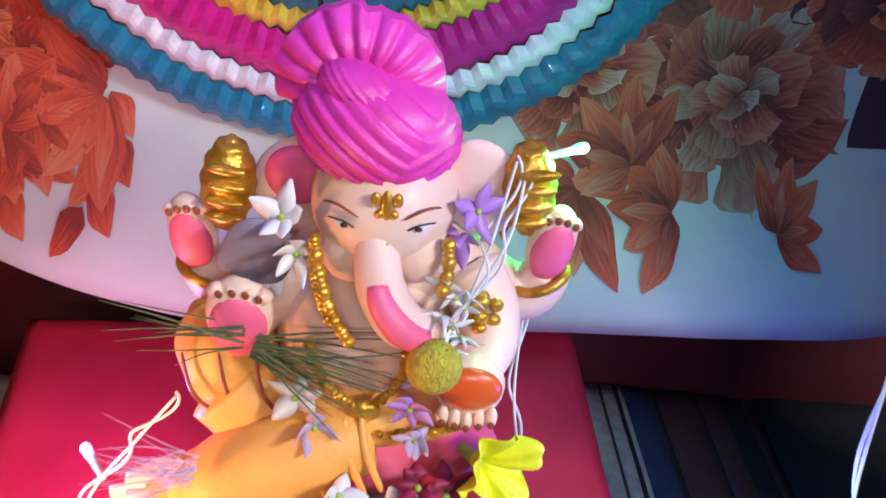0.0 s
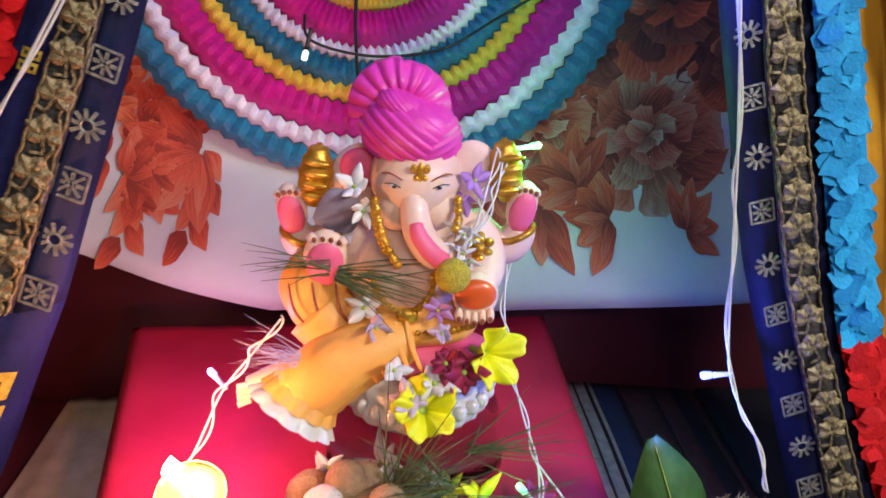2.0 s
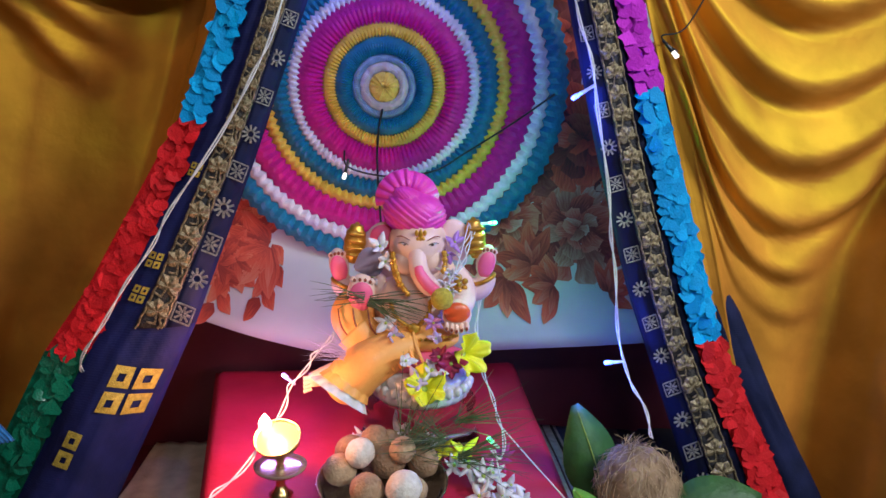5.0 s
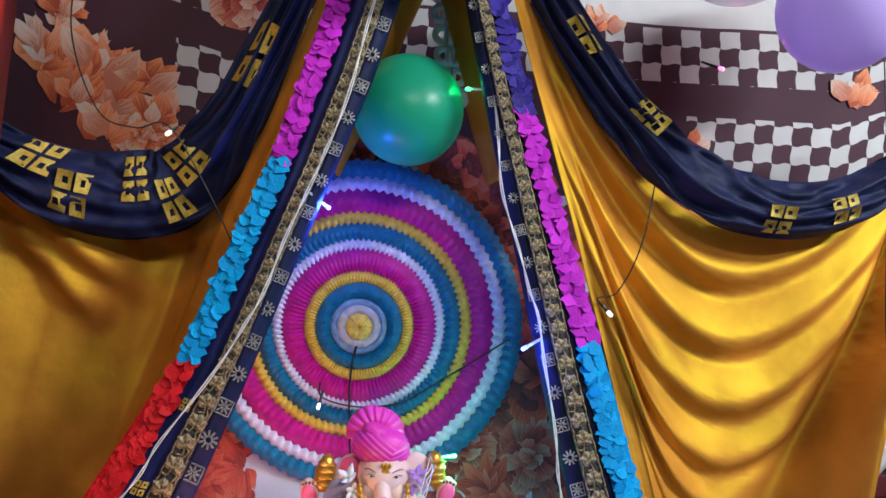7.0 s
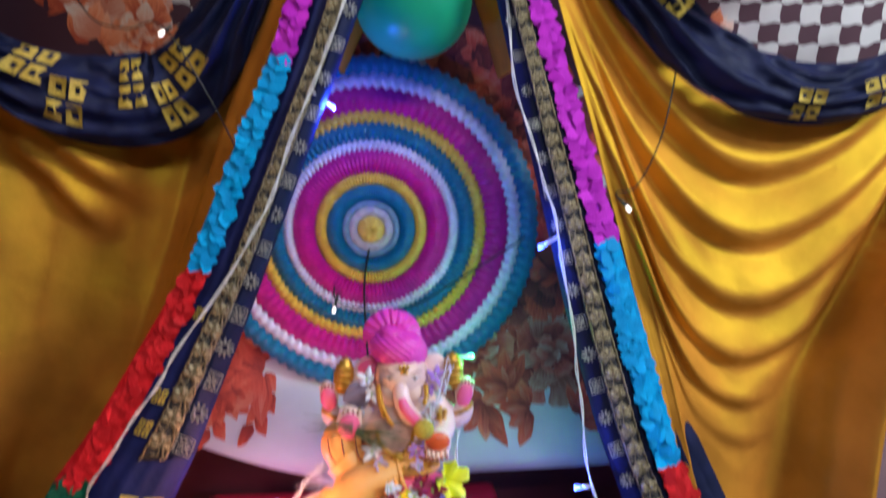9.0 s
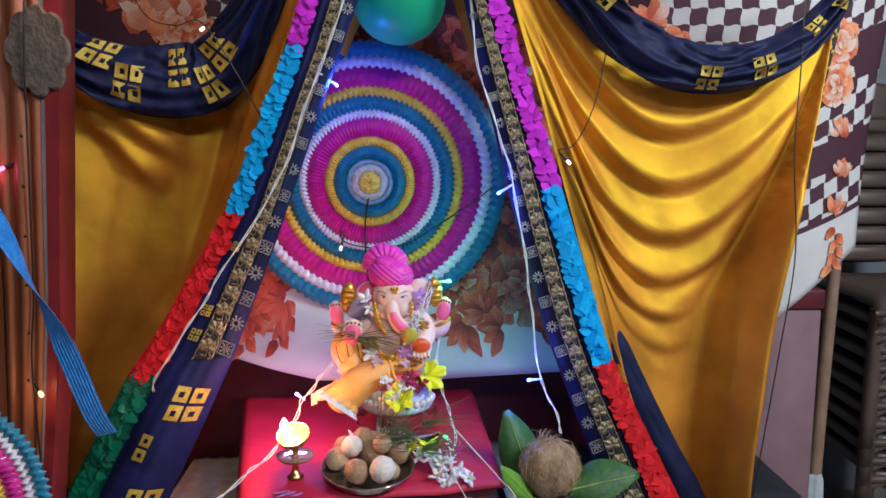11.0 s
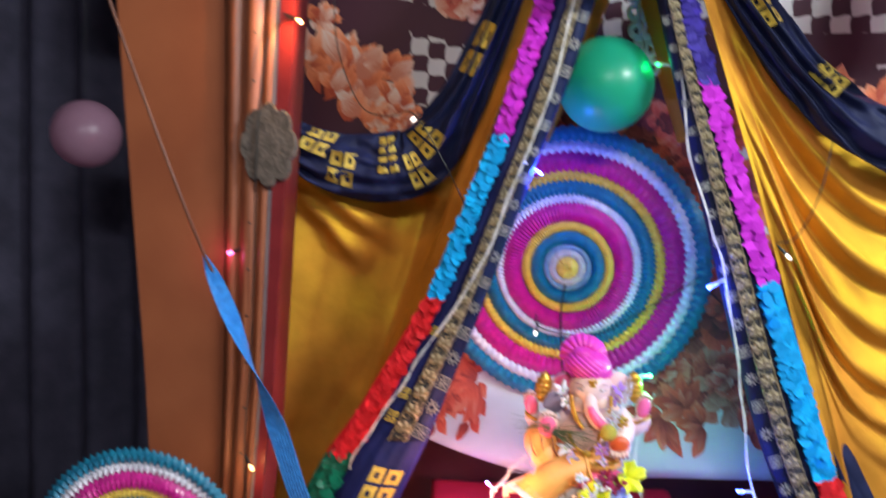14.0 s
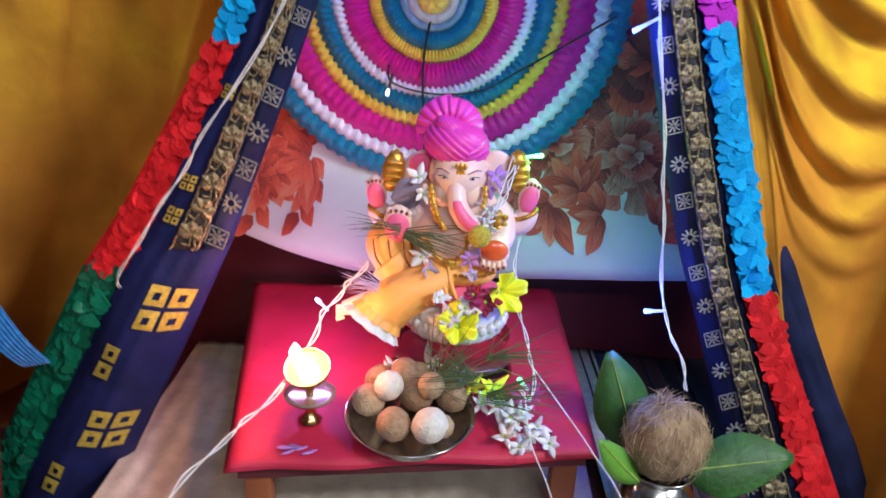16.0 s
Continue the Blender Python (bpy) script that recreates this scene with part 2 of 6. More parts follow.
# ---- mesh helpers ----
def mesh_of(name, bm, mats, smooth=True):
    me = bpy.data.meshes.new(name)
    bm.normal_update()
    bm.to_mesh(me)
    bm.free()
    for m in mats if isinstance(mats, (list, tuple)) else [mats]:
        me.materials.append(m)
    if smooth:
        me.polygons.foreach_set("use_smooth", [True] * len(me.polygons))
    return me


def thing(name, loc, label, category, group="", kind=""):
    ob = new(name)
    ob.empty_display_size = 0.05
    ob.location = loc
    return tagged(ob, label, category, group, kind)


def under(ob, parent):
    ob.parent = parent
    root = parent
    m = Matrix.Identity(4)
    while root:
        m = Matrix.LocRotScale(root.location, root.rotation_euler, root.scale) @ m if root.parent is None else m
        root = root.parent
    ob.matrix_parent_inverse = m.inverted() if parent.parent is None else Matrix.Identity(4)
    return ob


def part(name, bm, mats, parent=None, label="", smooth=True):
    """Links a bmesh in world places as one mesh object, under a thing or a part."""
    ob = new(name, mesh_of(name, bm, mats, smooth))
    if parent:
        under(ob, parent)
    if label:
        tagged(ob, label)
    return ob


def piece(name, me, m, parent):
    """An object of its own on shared mesh data, at the world pose m, under a thing at the top level."""
    ob = new(name, me)
    under(ob, parent)
    ob.matrix_basis = m
    return ob


def grid(bm, fn, nu, nv, mi=0, closed_u=False):
    """A sheet of quads through fn(u, v), u and v from 0 to 1."""
    cu = nu if closed_u else nu + 1
    vs = [[bm.verts.new(fn(i / nu, j / nv)) for i in range(cu)] for j in range(nv + 1)]
    for j in range(nv):
        for i in range(nu):
            k = (i + 1) % cu
            f = bm.faces.new((vs[j][i], vs[j][k], vs[j + 1][k], vs[j + 1][i]))
            f.material_index = mi
    return bm


def box(bm, x0, y0, z0, x1, y1, z1, mi=0, bev=0.0, m=None):
    n0 = len(bm.verts)
    vs = [bm.verts.new((x, y, z)) for x in (x0, x1) for y in (y0, y1) for z in (z0, z1)]
    fs = [bm.faces.new([vs[i] for i in q]) for q in ((0, 1, 3, 2), (4, 6, 7, 5), (0, 4, 5, 1), (2, 3, 7, 6), (0, 2, 6, 4), (1, 5, 7, 3))]
    for f in fs:
        f.material_index = mi
    if bev:
        es = list({e for f in fs for e in f.edges})
        r = bmesh.ops.bevel(bm, geom=es, offset=bev, segments=2, affect="EDGES", profile=0.5)
        for f in r["faces"]:
            f.material_index = mi
    if m is not None:
        for v in list(bm.verts)[n0:]:
            v.co = m @ v.co
    return bm


def blob(bm, c, r, mi=0, rot=(0, 0, 0), nu=18, nv=12, warp=None):
    """An ellipsoid, with an optional radial warp(theta, phi)."""
    R = Euler([radians(a) for a in rot]).to_matrix()
    c = Vector(c)

    def fn(u, v):
        th, ph = 2 * math.pi * u, math.pi * min(max(v, 0.003), 0.997)
        k = warp(th, ph) if warp else 1
        return c + R @ Vector((r[0] * k * math.sin(ph) * math.cos(th), r[1] * k * math.sin(ph) * math.sin(th), r[2] * k * math.cos(ph)))
    return grid(bm, fn, nu, nv, mi, True)


def spline(pts, n):
    """Catmull-Rom through the points."""
    P = [Vector(p) for p in pts]
    if len(P) == 2:
        return [P[0].lerp(P[1], i / n) for i in range(n + 1)]
    out = []
    for i in range(n + 1):
        s = i / n * (len(P) - 1)
        k = min(int(s), len(P) - 2)
        t = s - k
        a, b, c, d = P[max(k - 1, 0)], P[k], P[k + 1], P[min(k + 2, len(P) - 1)]
        out.append(0.5 * ((2 * b) + (c - a) * t + (2 * a - 5 * b + 4 * c - d) * t * t + (3 * b - a - 3 * c + d) * t ** 3))
    return out


def sweep(bm, pts, radii, mi=0, sides=10, n=None, flat=1.0, cap=True):
    """A round limb through the points; radii is one number or one for each point."""
    n = n or max(4, 5 * (len(pts) - 1))
    line = spline(pts, n)
    rr = radii if isinstance(radii, (list, tuple)) else [radii] * len(pts)
    rings = []
    prev = None
    for i, p in enumerate(line):
        d = (line[min(i + 1, n)] - line[max(i - 1, 0)]).normalized()
        a = prev if prev else (Vector((0, 0, 1)) if abs(d.z) < 0.9 else Vector((0, 1, 0)))
        a = (a - d * a.dot(d)).normalized()
        prev = a
        b = d.cross(a)
        s = i / n * (len(rr) - 1)
        k = min(int(s), len(rr) - 2) if len(rr) > 1 else 0
        r = rr[k] + (rr[min(k + 1, len(rr) - 1)] - rr[k]) * (s - k)
        if cap and n > 6 and (i == 0 or i == n):
            r *= 0.55
        rings.append([bm.verts.new(p + r * (math.cos(2 * math.pi * q / sides) * a * flat + math.sin(2 * math.pi * q / sides) * b)) for q in range(sides)])
    for i in range(n):
        for q in range(sides):
            f = bm.faces.new((rings[i][q], rings[i][(q + 1) % sides], rings[i + 1][(q + 1) % sides], rings[i + 1][q]))
            f.material_index = mi
    if cap:
        for rg in (rings[0], rings[-1]):
            f = bm.faces.new(rg)
            f.material_index = mi
    return bm


def lathe(bm, prof, c, mi=0, n=32, warp=None, m=None):
    """Turns a profile of (r, z) about the upright axis through c."""
    c = Vector(c)

    def fn(u, v):
        s = v * (len(prof) - 1)
        k = min(int(s), len(prof) - 2)
        r = prof[k][0] + (prof[k + 1][0] - prof[k][0]) * (s - k)
        z = prof[k][1] + (prof[k + 1][1] - prof[k][1]) * (s - k)
        th = 2 * math.pi * u
        if warp:
            r *= warp(th, v)
        p = Vector((r * math.cos(th), r * math.sin(th), z))
        return c + (m @ p if m is not None else p)
    return grid(bm, fn, n, len(prof) - 1, mi, True)


def thick(ob, t):
    mod = ob.modifiers.new("thickness", "SOLIDIFY")
    mod.thickness = t
    mod.offset = 0
    return ob


def smooth(a, b, t):
    t = max(0.0, min(1.0, (t - a) / (b - a)))
    return t * t * (3 - 2 * t)


def ns(x, y, z=0.0):
    return noise.noise(Vector((x, y, z)))


# ---- room ----
def wall(name, x0, y0, z0, x1, y1, z1, m, label):
    ob = new(name, mesh_of(name, box(bmesh.new(), x0, y0, z0, x1, y1, z1), m, False))
    return tagged(ob, label, "wall", kind="structure")


tagged(wall("floor", -3.6, -2.7, -0.1, 2.4, 2.6, 0.0, M_FLOOR, "brown tiled floor of a dim living room"), category="floor")
tagged(wall("ceiling", -3.6, -2.7, 2.75, 2.4, 2.6, 2.85, M_CEIL, "off-white painted ceiling of the room"), category="ceiling")
wall("wall_north", 0.2, 1.75, 0, 2.4, 1.85, 2.75, M_WALL, "grey painted wall behind the stacked chairs")
wall("wall_north_dark", -3.6, 2.2, 0, 0.2, 2.3, 2.75, M_UNLITWALL, "wall of the next room, its unlit look put into a dark colour")
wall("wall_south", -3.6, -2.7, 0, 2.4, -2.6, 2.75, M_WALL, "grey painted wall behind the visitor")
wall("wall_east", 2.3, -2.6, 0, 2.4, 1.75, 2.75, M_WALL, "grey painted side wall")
wall("wall_west", -3.6, -2.6, 0, -3.5, 2.2, 2.75, M_UNLITWALL, "side wall of the unlit room, its gloom put into the colour")
wall("wall_divider", 0.1, 1.85, 0, 0.2, 2.2, 2.75, M_WALL, "short return of the grey wall")


# ---- hanging bed sheet with its print ----
def sheet_y(x, z):
    y = 0.735 + 0.008 * math.sin(9 * x + 1.5 * z) + 0.012 * ns(3 * x, 2 * z, 4) + 0.006 * ns(9 * x, 3 * z, 8)
    if x > 0.95:
        y += 1.1 * (x - 0.95) ** 2
    t = max(0.0, min(1.0, (1.0 - z) / 0.18)) * max(0.0, min(1.0, (0.75 - x) / 0.25))
    return y - 0.02 * max(0, min(1, (z - 1.5) / 0.5)) - 0.12 * t * t * (3 - 2 * t)


def hem(x):
    return float(np.interp(x, [-0.85, -0.42, -0.18, 0.1, 0.43, 0.6, 0.9, 1.05, 1.3], [0.89, 0.872, 0.812, 0.810, 0.832, 0.85, 0.88, 0.97, 1.12]))


def sheet_point(u, v):
    x = -0.85 + 2.12 * u
    z = hem(x) + (2.6 - hem(x)) * v
    x -= smooth(0.8, 1.0, u) * (0.085 * smooth(2.0, 1.1, z) - 0.02)
    return (x, sheet_y(x, z), z)


bed_sheet = thing("hanging_bed_sheet", (0.2, 0.735, 2.6), "white bed sheet with rust roses and maroon checks as backdrop", "bed sheet")
thick(part("sheet", grid(bmesh.new(), sheet_point, 130, 80), M_SHEET, bed_sheet), 0.0015)


petal_count = itertools.count()


def petal(bm, cx, cz, ang, ln_, wd, layer, mi=0, curl=0.0, n=6, rounded=False):
    """A flat petal lying on the sheet, its base at (cx, cz)."""
    ca, sa = math.cos(ang), math.sin(ang)
    uvl = bm.loops.layers.uv.verify()
    lift = 0.0020 + 0.00007 * layer + 0.0000011 * next(petal_count)
    rows = []
    for i in range(n + 1):
        t = i / n
        w0 = wd * (t ** 0.55 * max(0.0, 1 - t ** 5) ** 0.5 if rounded else math.sin(math.pi * min(1, t ** 0.75)) ** 0.8) + 0.0002
        row = []
        for k in (-1, 0, 1):
            w = w0 * k * (1 + 0.14 * math.sin(9 * t + ang * 3 + k)) + curl * t * t
            l = ln_ * (t - (0.10 * t * abs(k) if rounded else 0))
            x, z = cx + l * ca - w * sa, cz + l * sa + w * ca
            row.append((bm.verts.new((x, sheet_y(x, z) - lift, z)), (t, k)))
        rows.append(row)
    for i in range(n):
        for k in range(2):
            q = (rows[i][k], rows[i][k + 1], rows[i + 1][k + 1], rows[i + 1][k])
            f = bm.faces.new([v for v, _ in q])
            f.material_index = mi
            for lp, (_, c) in zip(f.loops, q):
                lp[uvl].uv = c


def rose(bm, cx, cz, r, rnd, mi=0, pale=1):
    for i in range(6):
        petal(bm, cx, cz, i * 1.05, r * 0.72, r * 0.42, 0, mi, 0.0, 6, True)
    layer = 1
    for ring, (k, rad, ln_) in enumerate(((9, 0.50, 0.58), (8, 0.36, 0.50), (7, 0.22, 0.42), (5, 0.1, 0.32), (4, 0.02, 0.22))):
        for i in range(k):
            a = 2 * math.pi * (i + 0.5 * (ring % 2) + rnd.uniform(-0.25, 0.25)) / k
            bx, bz = cx + r * rad * math.cos(a), cz + r * rad * math.sin(a) * 0.92
            w = r * ln_ * rnd.uniform(0.55, 0.80)
            petal(bm, bx, bz, a + rnd.uniform(-0.2, 0.2), r * ln_ * rnd.uniform(0.85, 1.2), w, layer, pale if rnd.random() < 0.42 else mi, rnd.uniform(-0.22, 0.22) * r, 7, True)
            layer += 1
    return bm


def rose_print(name, items, mats, seed):
    rnd = random.Random(seed)
    bm = bmesh.new()
    for kind_, cx, cz, r in items:
        if kind_ == "rose":
            rose(bm, cx, cz, r, rnd)
        elif kind_ == "leaves":
            a0 = rnd.uniform(0, 6)
            for i in range(5):
                petal(bm, cx, cz, a0 + i * 0.62, r * rnd.uniform(0.8, 1.2), r * 0.24, 60 + i, 2, rnd.uniform(-0.1, 0.1) * r, 10)
                petal(bm, cx, cz, a0 + i * 0.62 + 0.06, r * rnd.uniform(0.6, 0.8), r * 0.10, 66 + i, 0, 0, 8)
        elif kind_ == "spray":
            for i in range(7):
                k = i / 6
                petal(bm, cx + 0.1 * r * math.sin(4 * k), cz - r * k, -1.57 + (1 if i % 2 else -1) * rnd.uniform(0.5, 0.9), r * 0.42, r * 0.12, 34 + i, 2)
        elif kind_ == "blossom":
            for i in range(16):
                petal(bm, cx + rnd.uniform(-0.3, 0.3) * r, cz + rnd.uniform(-0.3, 0.2) * r, rnd.uniform(0.3, 2.9), r * rnd.uniform(0.45, 0.95), r * rnd.uniform(0.13, 0.28), 2 * i, 0 if i % 3 else 1, rnd.uniform(-0.1, 0.1) * r, 6, i % 2 == 0)
    tagged(part(name, bm, mats, bed_sheet, smooth=False), kind="stuff")


PRINT = [M_ROSE, M_ROSEPALE, M_LEAFPRINT]
rose_print("printed_bouquet", [
    ("rose", 0.30, 1.02, 0.105), ("rose", 0.155, 1.03, 0.085), ("leaves", 0.16, 0.93, 0.07), ("leaves", 0.25, 0.92, 0.065),
    ("leaves", 0.35, 0.91, 0.05), ("leaves", 0.10, 0.95, 0.05), ("leaves", 0.21, 0.95, 0.07)], PRINT, 3)
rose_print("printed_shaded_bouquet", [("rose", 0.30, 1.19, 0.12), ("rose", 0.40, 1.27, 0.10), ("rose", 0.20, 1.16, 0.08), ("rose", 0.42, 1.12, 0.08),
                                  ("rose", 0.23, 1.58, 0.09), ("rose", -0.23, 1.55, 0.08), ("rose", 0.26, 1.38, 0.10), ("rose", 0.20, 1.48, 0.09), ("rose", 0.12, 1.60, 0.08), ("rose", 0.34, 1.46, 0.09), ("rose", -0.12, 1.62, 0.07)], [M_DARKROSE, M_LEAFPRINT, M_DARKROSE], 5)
rose_print("printed_leaf_spray", [("blossom", -0.36, 1.0, 0.06), ("blossom", -0.41, 1.04, 0.06), ("blossom", -0.38, 1.06, 0.06), ("blossom", -0.33, 1.03, 0.05), ("blossom", -0.43, 0.99, 0.05), ("blossom", -0.30, 1.04, 0.05), ("leaves", -0.34, 0.96, 0.06), ("leaves", -0.40, 0.97, 0.06), ("spray", -0.28, 1.0, 0.10), ("spray", -0.36, 0.99, 0.10),
                                  ("leaves", -0.28, 0.98, 0.085), ("leaves", -0.37, 0.95, 0.07), ("blossom", -0.30, 1.01, 0.06)], [M_LEAFPRINT, M_BLOSSOM, M_LEAFPRINT], 7)
rose_print("printed_bouquet", [
    ("blossom", -0.66, 1.70, 0.11), ("blossom", -0.58, 1.70, 0.12), ("blossom", -0.62, 1.76, 0.11), ("blossom", -0.53, 1.74, 0.09), ("blossom", -0.70, 1.78, 0.10), ("blossom", -0.68, 1.86, 0.06),
    ("rose", -0.52, 1.63, 0.06), ("rose", -0.46, 1.61, 0.05), ("blossom", -0.60, 1.64, 0.09), ("blossom", -0.49, 1.66, 0.08)], [M_BLOSSOM, M_BLOSSOMPALE, M_BLOSSOM], 9)
rose_print("printed_rose_stem", [
    ("rose", -0.315, 1.93, 0.085), ("blossom", -0.29, 2.04, 0.07), ("blossom", -0.26, 2.0, 0.07), ("spray", -0.31, 2.22, 0.15), ("leaves", -0.27, 1.86, 0.07)], [M_ROSE, M_BLOSSOMPALE, M_ROSE], 19)
rose_print("printed_bouquet", [
    ("blossom", 0.40, 1.92, 0.06), ("blossom", 0.50, 1.68, 0.07), ("blossom", 0.60, 1.66, 0.07), ("rose", 0.66, 1.59, 0.06), ("leaves", 0.55, 1.64, 0.06),
    ("blossom", 0.93, 1.95, 0.08), ("blossom", 0.96, 1.80, 0.08), ("rose", 1.08, 1.62, 0.07), ("rose", 1.09, 1.52, 0.06), ("blossom", 1.12, 1.40, 0.05),
    ("blossom", 1.13, 1.30, 0.05), ("blossom", 1.12, 1.20, 0.05), ("spray", 1.12, 1.16, 0.10), ("blossom", 1.16, 2.0, 0.07), ("spray", 0.90, 2.16, 0.12), ("blossom", 1.16, 1.85, 0.06)], [M_BLOSSOM, M_BLOSSOMPALE, M_BLOSSOM], 11)


# ---- draped saree: mustard field with navy border ----
def along(line, u):
    s = max(0.0, min(1.0, u)) * (len(line) - 1)
    k = min(int(s), len(line) - 2)
    return line[k].lerp(line[k + 1], s - k)


def drape(side):
    """The field of one swag: hangs from the curve TOP and is gathered towards FOOT."""
    if side > 0:
        top = [(0.06, 2.2), (0.14, 2.0), (0.22, 1.86), (0.34, 1.66), (0.48, 1.53), (0.62, 1.49), (0.76, 1.52), (0.88, 1.62), (0.965, 1.79)]
        foot0, foot1, bulge = (0.66, 0.2), (0.74, 0.2), 0.09
    else:
        top = [(0.0, 2.2), (-0.10, 2.05), (-0.168, 1.88), (-0.262, 1.64), (-0.35, 1.50), (-0.44, 1.455), (-0.56, 1.46), (-0.68, 1.52), (-0.80, 1.64)]
        foot0, foot1, bulge = (-0.72, 0.2), (-0.92, 0.2), 0.02
    line = [Vector((p.x, 0, p.y)) for p in spline([(a, b, 0) for a, b in top], 80)]

    def fn(u, v):
        p = along(line, u)
        q = Vector((foot0[0] + (foot1[0] - foot0[0]) * u, 0, foot0[1] + 0.03 * math.sin(9 * u)))
        w = p.lerp(q, v)
        # swags sag: neighbouring lines bow downwards under the border
        sag = math.sin(math.pi * min(1, max(0, (u - 0.2) / 0.8)))
        w.z -= 0.10 * sag * math.sin(math.pi * min(1, v * 1.6)) * (1 - v)
        w.x += side * bulge * math.sin(math.pi * v) * (0.15 - u) * 0.6
        if side > 0:
            # sawtooth folds: each leans out towards its lower lip and turns back under it
            valley = float(np.interp(v, [0.10, 0.31, 0.60, 1.0], [0.95, 0.68, 0.62, 0.58]))
            near = (1 - smooth(0.30, 0.48, v)) * smooth(0.18 - 0.5 * min(v, 0.24), 0.46 - 0.6 * min(v, 0.24), u) * smooth(valley + 0.02, valley - 0.12, u) * smooth(0.0, 0.04, v)
            k = 13.0 * v ** 0.9 + 1.5 * ns(2.6 * u, 2.2 * v, 1) + 1.1 * (u - 0.5)
            f = k - math.floor(k)
            lip = f / 0.62 if f < 0.62 else smooth(1.0, 0.62, f)
            fold = near * (0.028 + 0.030 * ns(3 * u, 7 * v, 9)) * lip + 0.010 * near * ns(9 * u, 22 * v, 6)
            y0 = float(np.interp(u, [0, 0.12, 0.28, 0.5, 0.72, 1.0], [0.412, 0.430, 0.460, 0.46, 0.45, 0.47]))
            # below: a lit belly, a deep valley that slants down to it, and a lit edge strip
            ridge = max(valley + 0.05, 0.85)
            y1 = float(np.interp(u, [0, 0.10, 0.22, valley, valley + 0.03, ridge, ridge + 0.02, 1.02], [0.408, 0.412, 0.412, 0.500, 0.494, 0.345, 0.342, 0.47]))
            y = y0 + (y1 - y0) * smooth(0.08, 0.26, v) - 0.02 * math.sin(math.pi * min(1, v * 1.1)) * sag - fold
            y -= 0.012 * smooth(0.3, 0.6, v) * ns(7 * u + 1.5 * v, 2.5 * v, 3)
        else:
            ridges = 0.0
            for (xa, za), (xb, zb), h, wd in (((-0.72, 1.53), (-0.50, 1.345), 0.075, 0.026), ((-0.68, 1.44), (-0.55, 1.285), 0.048, 0.022), ((-0.50, 1.47), (-0.33, 1.43), 0.040, 0.024)):
                ln_ = math.hypot(xb - xa, zb - za)
                dx, dz = (xb - xa) / ln_, (zb - za) / ln_
                t = ((w.x - xa) * dx + (w.z - za) * dz) / ln_
                o = -(w.x - xa) * dz + (w.z - za) * dx
                ridges += h * math.exp(-(o / wd) ** 2 if o < 0 else -(o / (wd * 1.6)) ** 2) * smooth(-0.15, 0.2, t) * (1 - smooth(0.75, 1.25, t))
            y0 = float(np.interp(u, [0, 0.2, 0.55, 0.8, 1.0], [0.45, 0.55, 0.66, 0.63, 0.50]))
            y1 = float(np.interp(u, [0, 0.2, 0.65, 0.78, 1.0], [0.47, 0.58, 0.69, 0.66, 0.40]))
            y = y0 + (y1 - y0) * smooth(0.2, 0.5, v) - 0.03 * math.sin(math.pi * min(1, v * 1.1)) * sag - ridges
            y -= 0.016 * ns(5 * u + 2 * v, 4 * v, 3) + 0.006 * ns(16 * u, 11 * v, 7)
        y += 0.010 * ns(6 * w.x, 5 * w.z, 1)
        return (w.x, y, w.z)
    return fn, line


def navy_border(side, fn, line, root):
    """The border rolls along the top of the field as a bunched band."""
    def bfn(u, v):
        p, a, b = along(line, u), along(line, u - 0.012), along(line, u + 0.012)
        d = (b - a).normalized()
        nrm = Vector((-d.z, 0, d.x)) * (1 if side > 0 else -1)
        wd = (0.045 if side > 0 else 0.036) + (0.040 if side > 0 else 0.094) * math.sin(math.pi * max(0, min(1, (u - 0.15) / (0.75 if side > 0 else 0.95)))) ** (1.0 if side > 0 else 1.7)
        if side > 0:
            wd *= 1 - 0.25 * smooth(0.90, 1.0, u)
        off = (v - 0.22) * wd * 1.2
        q = p + nrm * off
        bunch = 0.022 * (1 - abs(math.sin(math.pi * (3.6 * v + 1.3 * ns(7 * u, v, 2) + 0.8 * u)))) * (0.5 + 0.5 * abs(math.sin(5 * u)))
        base = float(np.interp(u, [0, 0.25, 0.5, 0.72, 1.0], [0.52, 0.45, 0.385, 0.375, 0.42] if side > 0 else [0.42, 0.46, 0.54, 0.53, 0.46]))
        y = base - 0.030 * math.sin(math.pi * v) - bunch + 0.009 * ns(20 * u, 6 * v, 5) + 0.004 * ns(46 * u, 9 * v, 8)
        return (q.x, y, q.z)
    ob = part("navy_border", grid(bmesh.new(), bfn, 140, 28), M_NAVY, root, "navy silk border with gold squares")
    thick(ob, 0.002)
    return bfn


def square_motif(bm, place, s, rnd, n=2):
    """Woven motif: n x 2 small gold squares, each with an open middle; place(a, b) maps motif metres to the cloth."""
    g = s * 0.09
    for i in range(n):
        for j in range(2):
            a0, b0 = (i - n / 2) * s + g, (j - 1) * s + g
            a1, b1 = a0 + s - 2 * g, b0 + s - 2 * g
            k = (a1 - a0) * 0.32
            ring = [(a0, b0), (a1, b0), (a1, b1), (a0, b1)]
            hole = [(a0 + k, b0 + k), (a1 - k, b0 + k), (a1 - k, b1 - k), (a0 + k, b1 - k)]
            vo = [bm.verts.new(place(a + rnd.uniform(-1, 1) * s * 0.03, b)) for a, b in ring]
            vi = [bm.verts.new(place(a, b)) for a, b in hole]
            for q in range(4):
                bm.faces.new((vo[q], vo[(q + 1) % 4], vi[(q + 1) % 4], vi[q]))


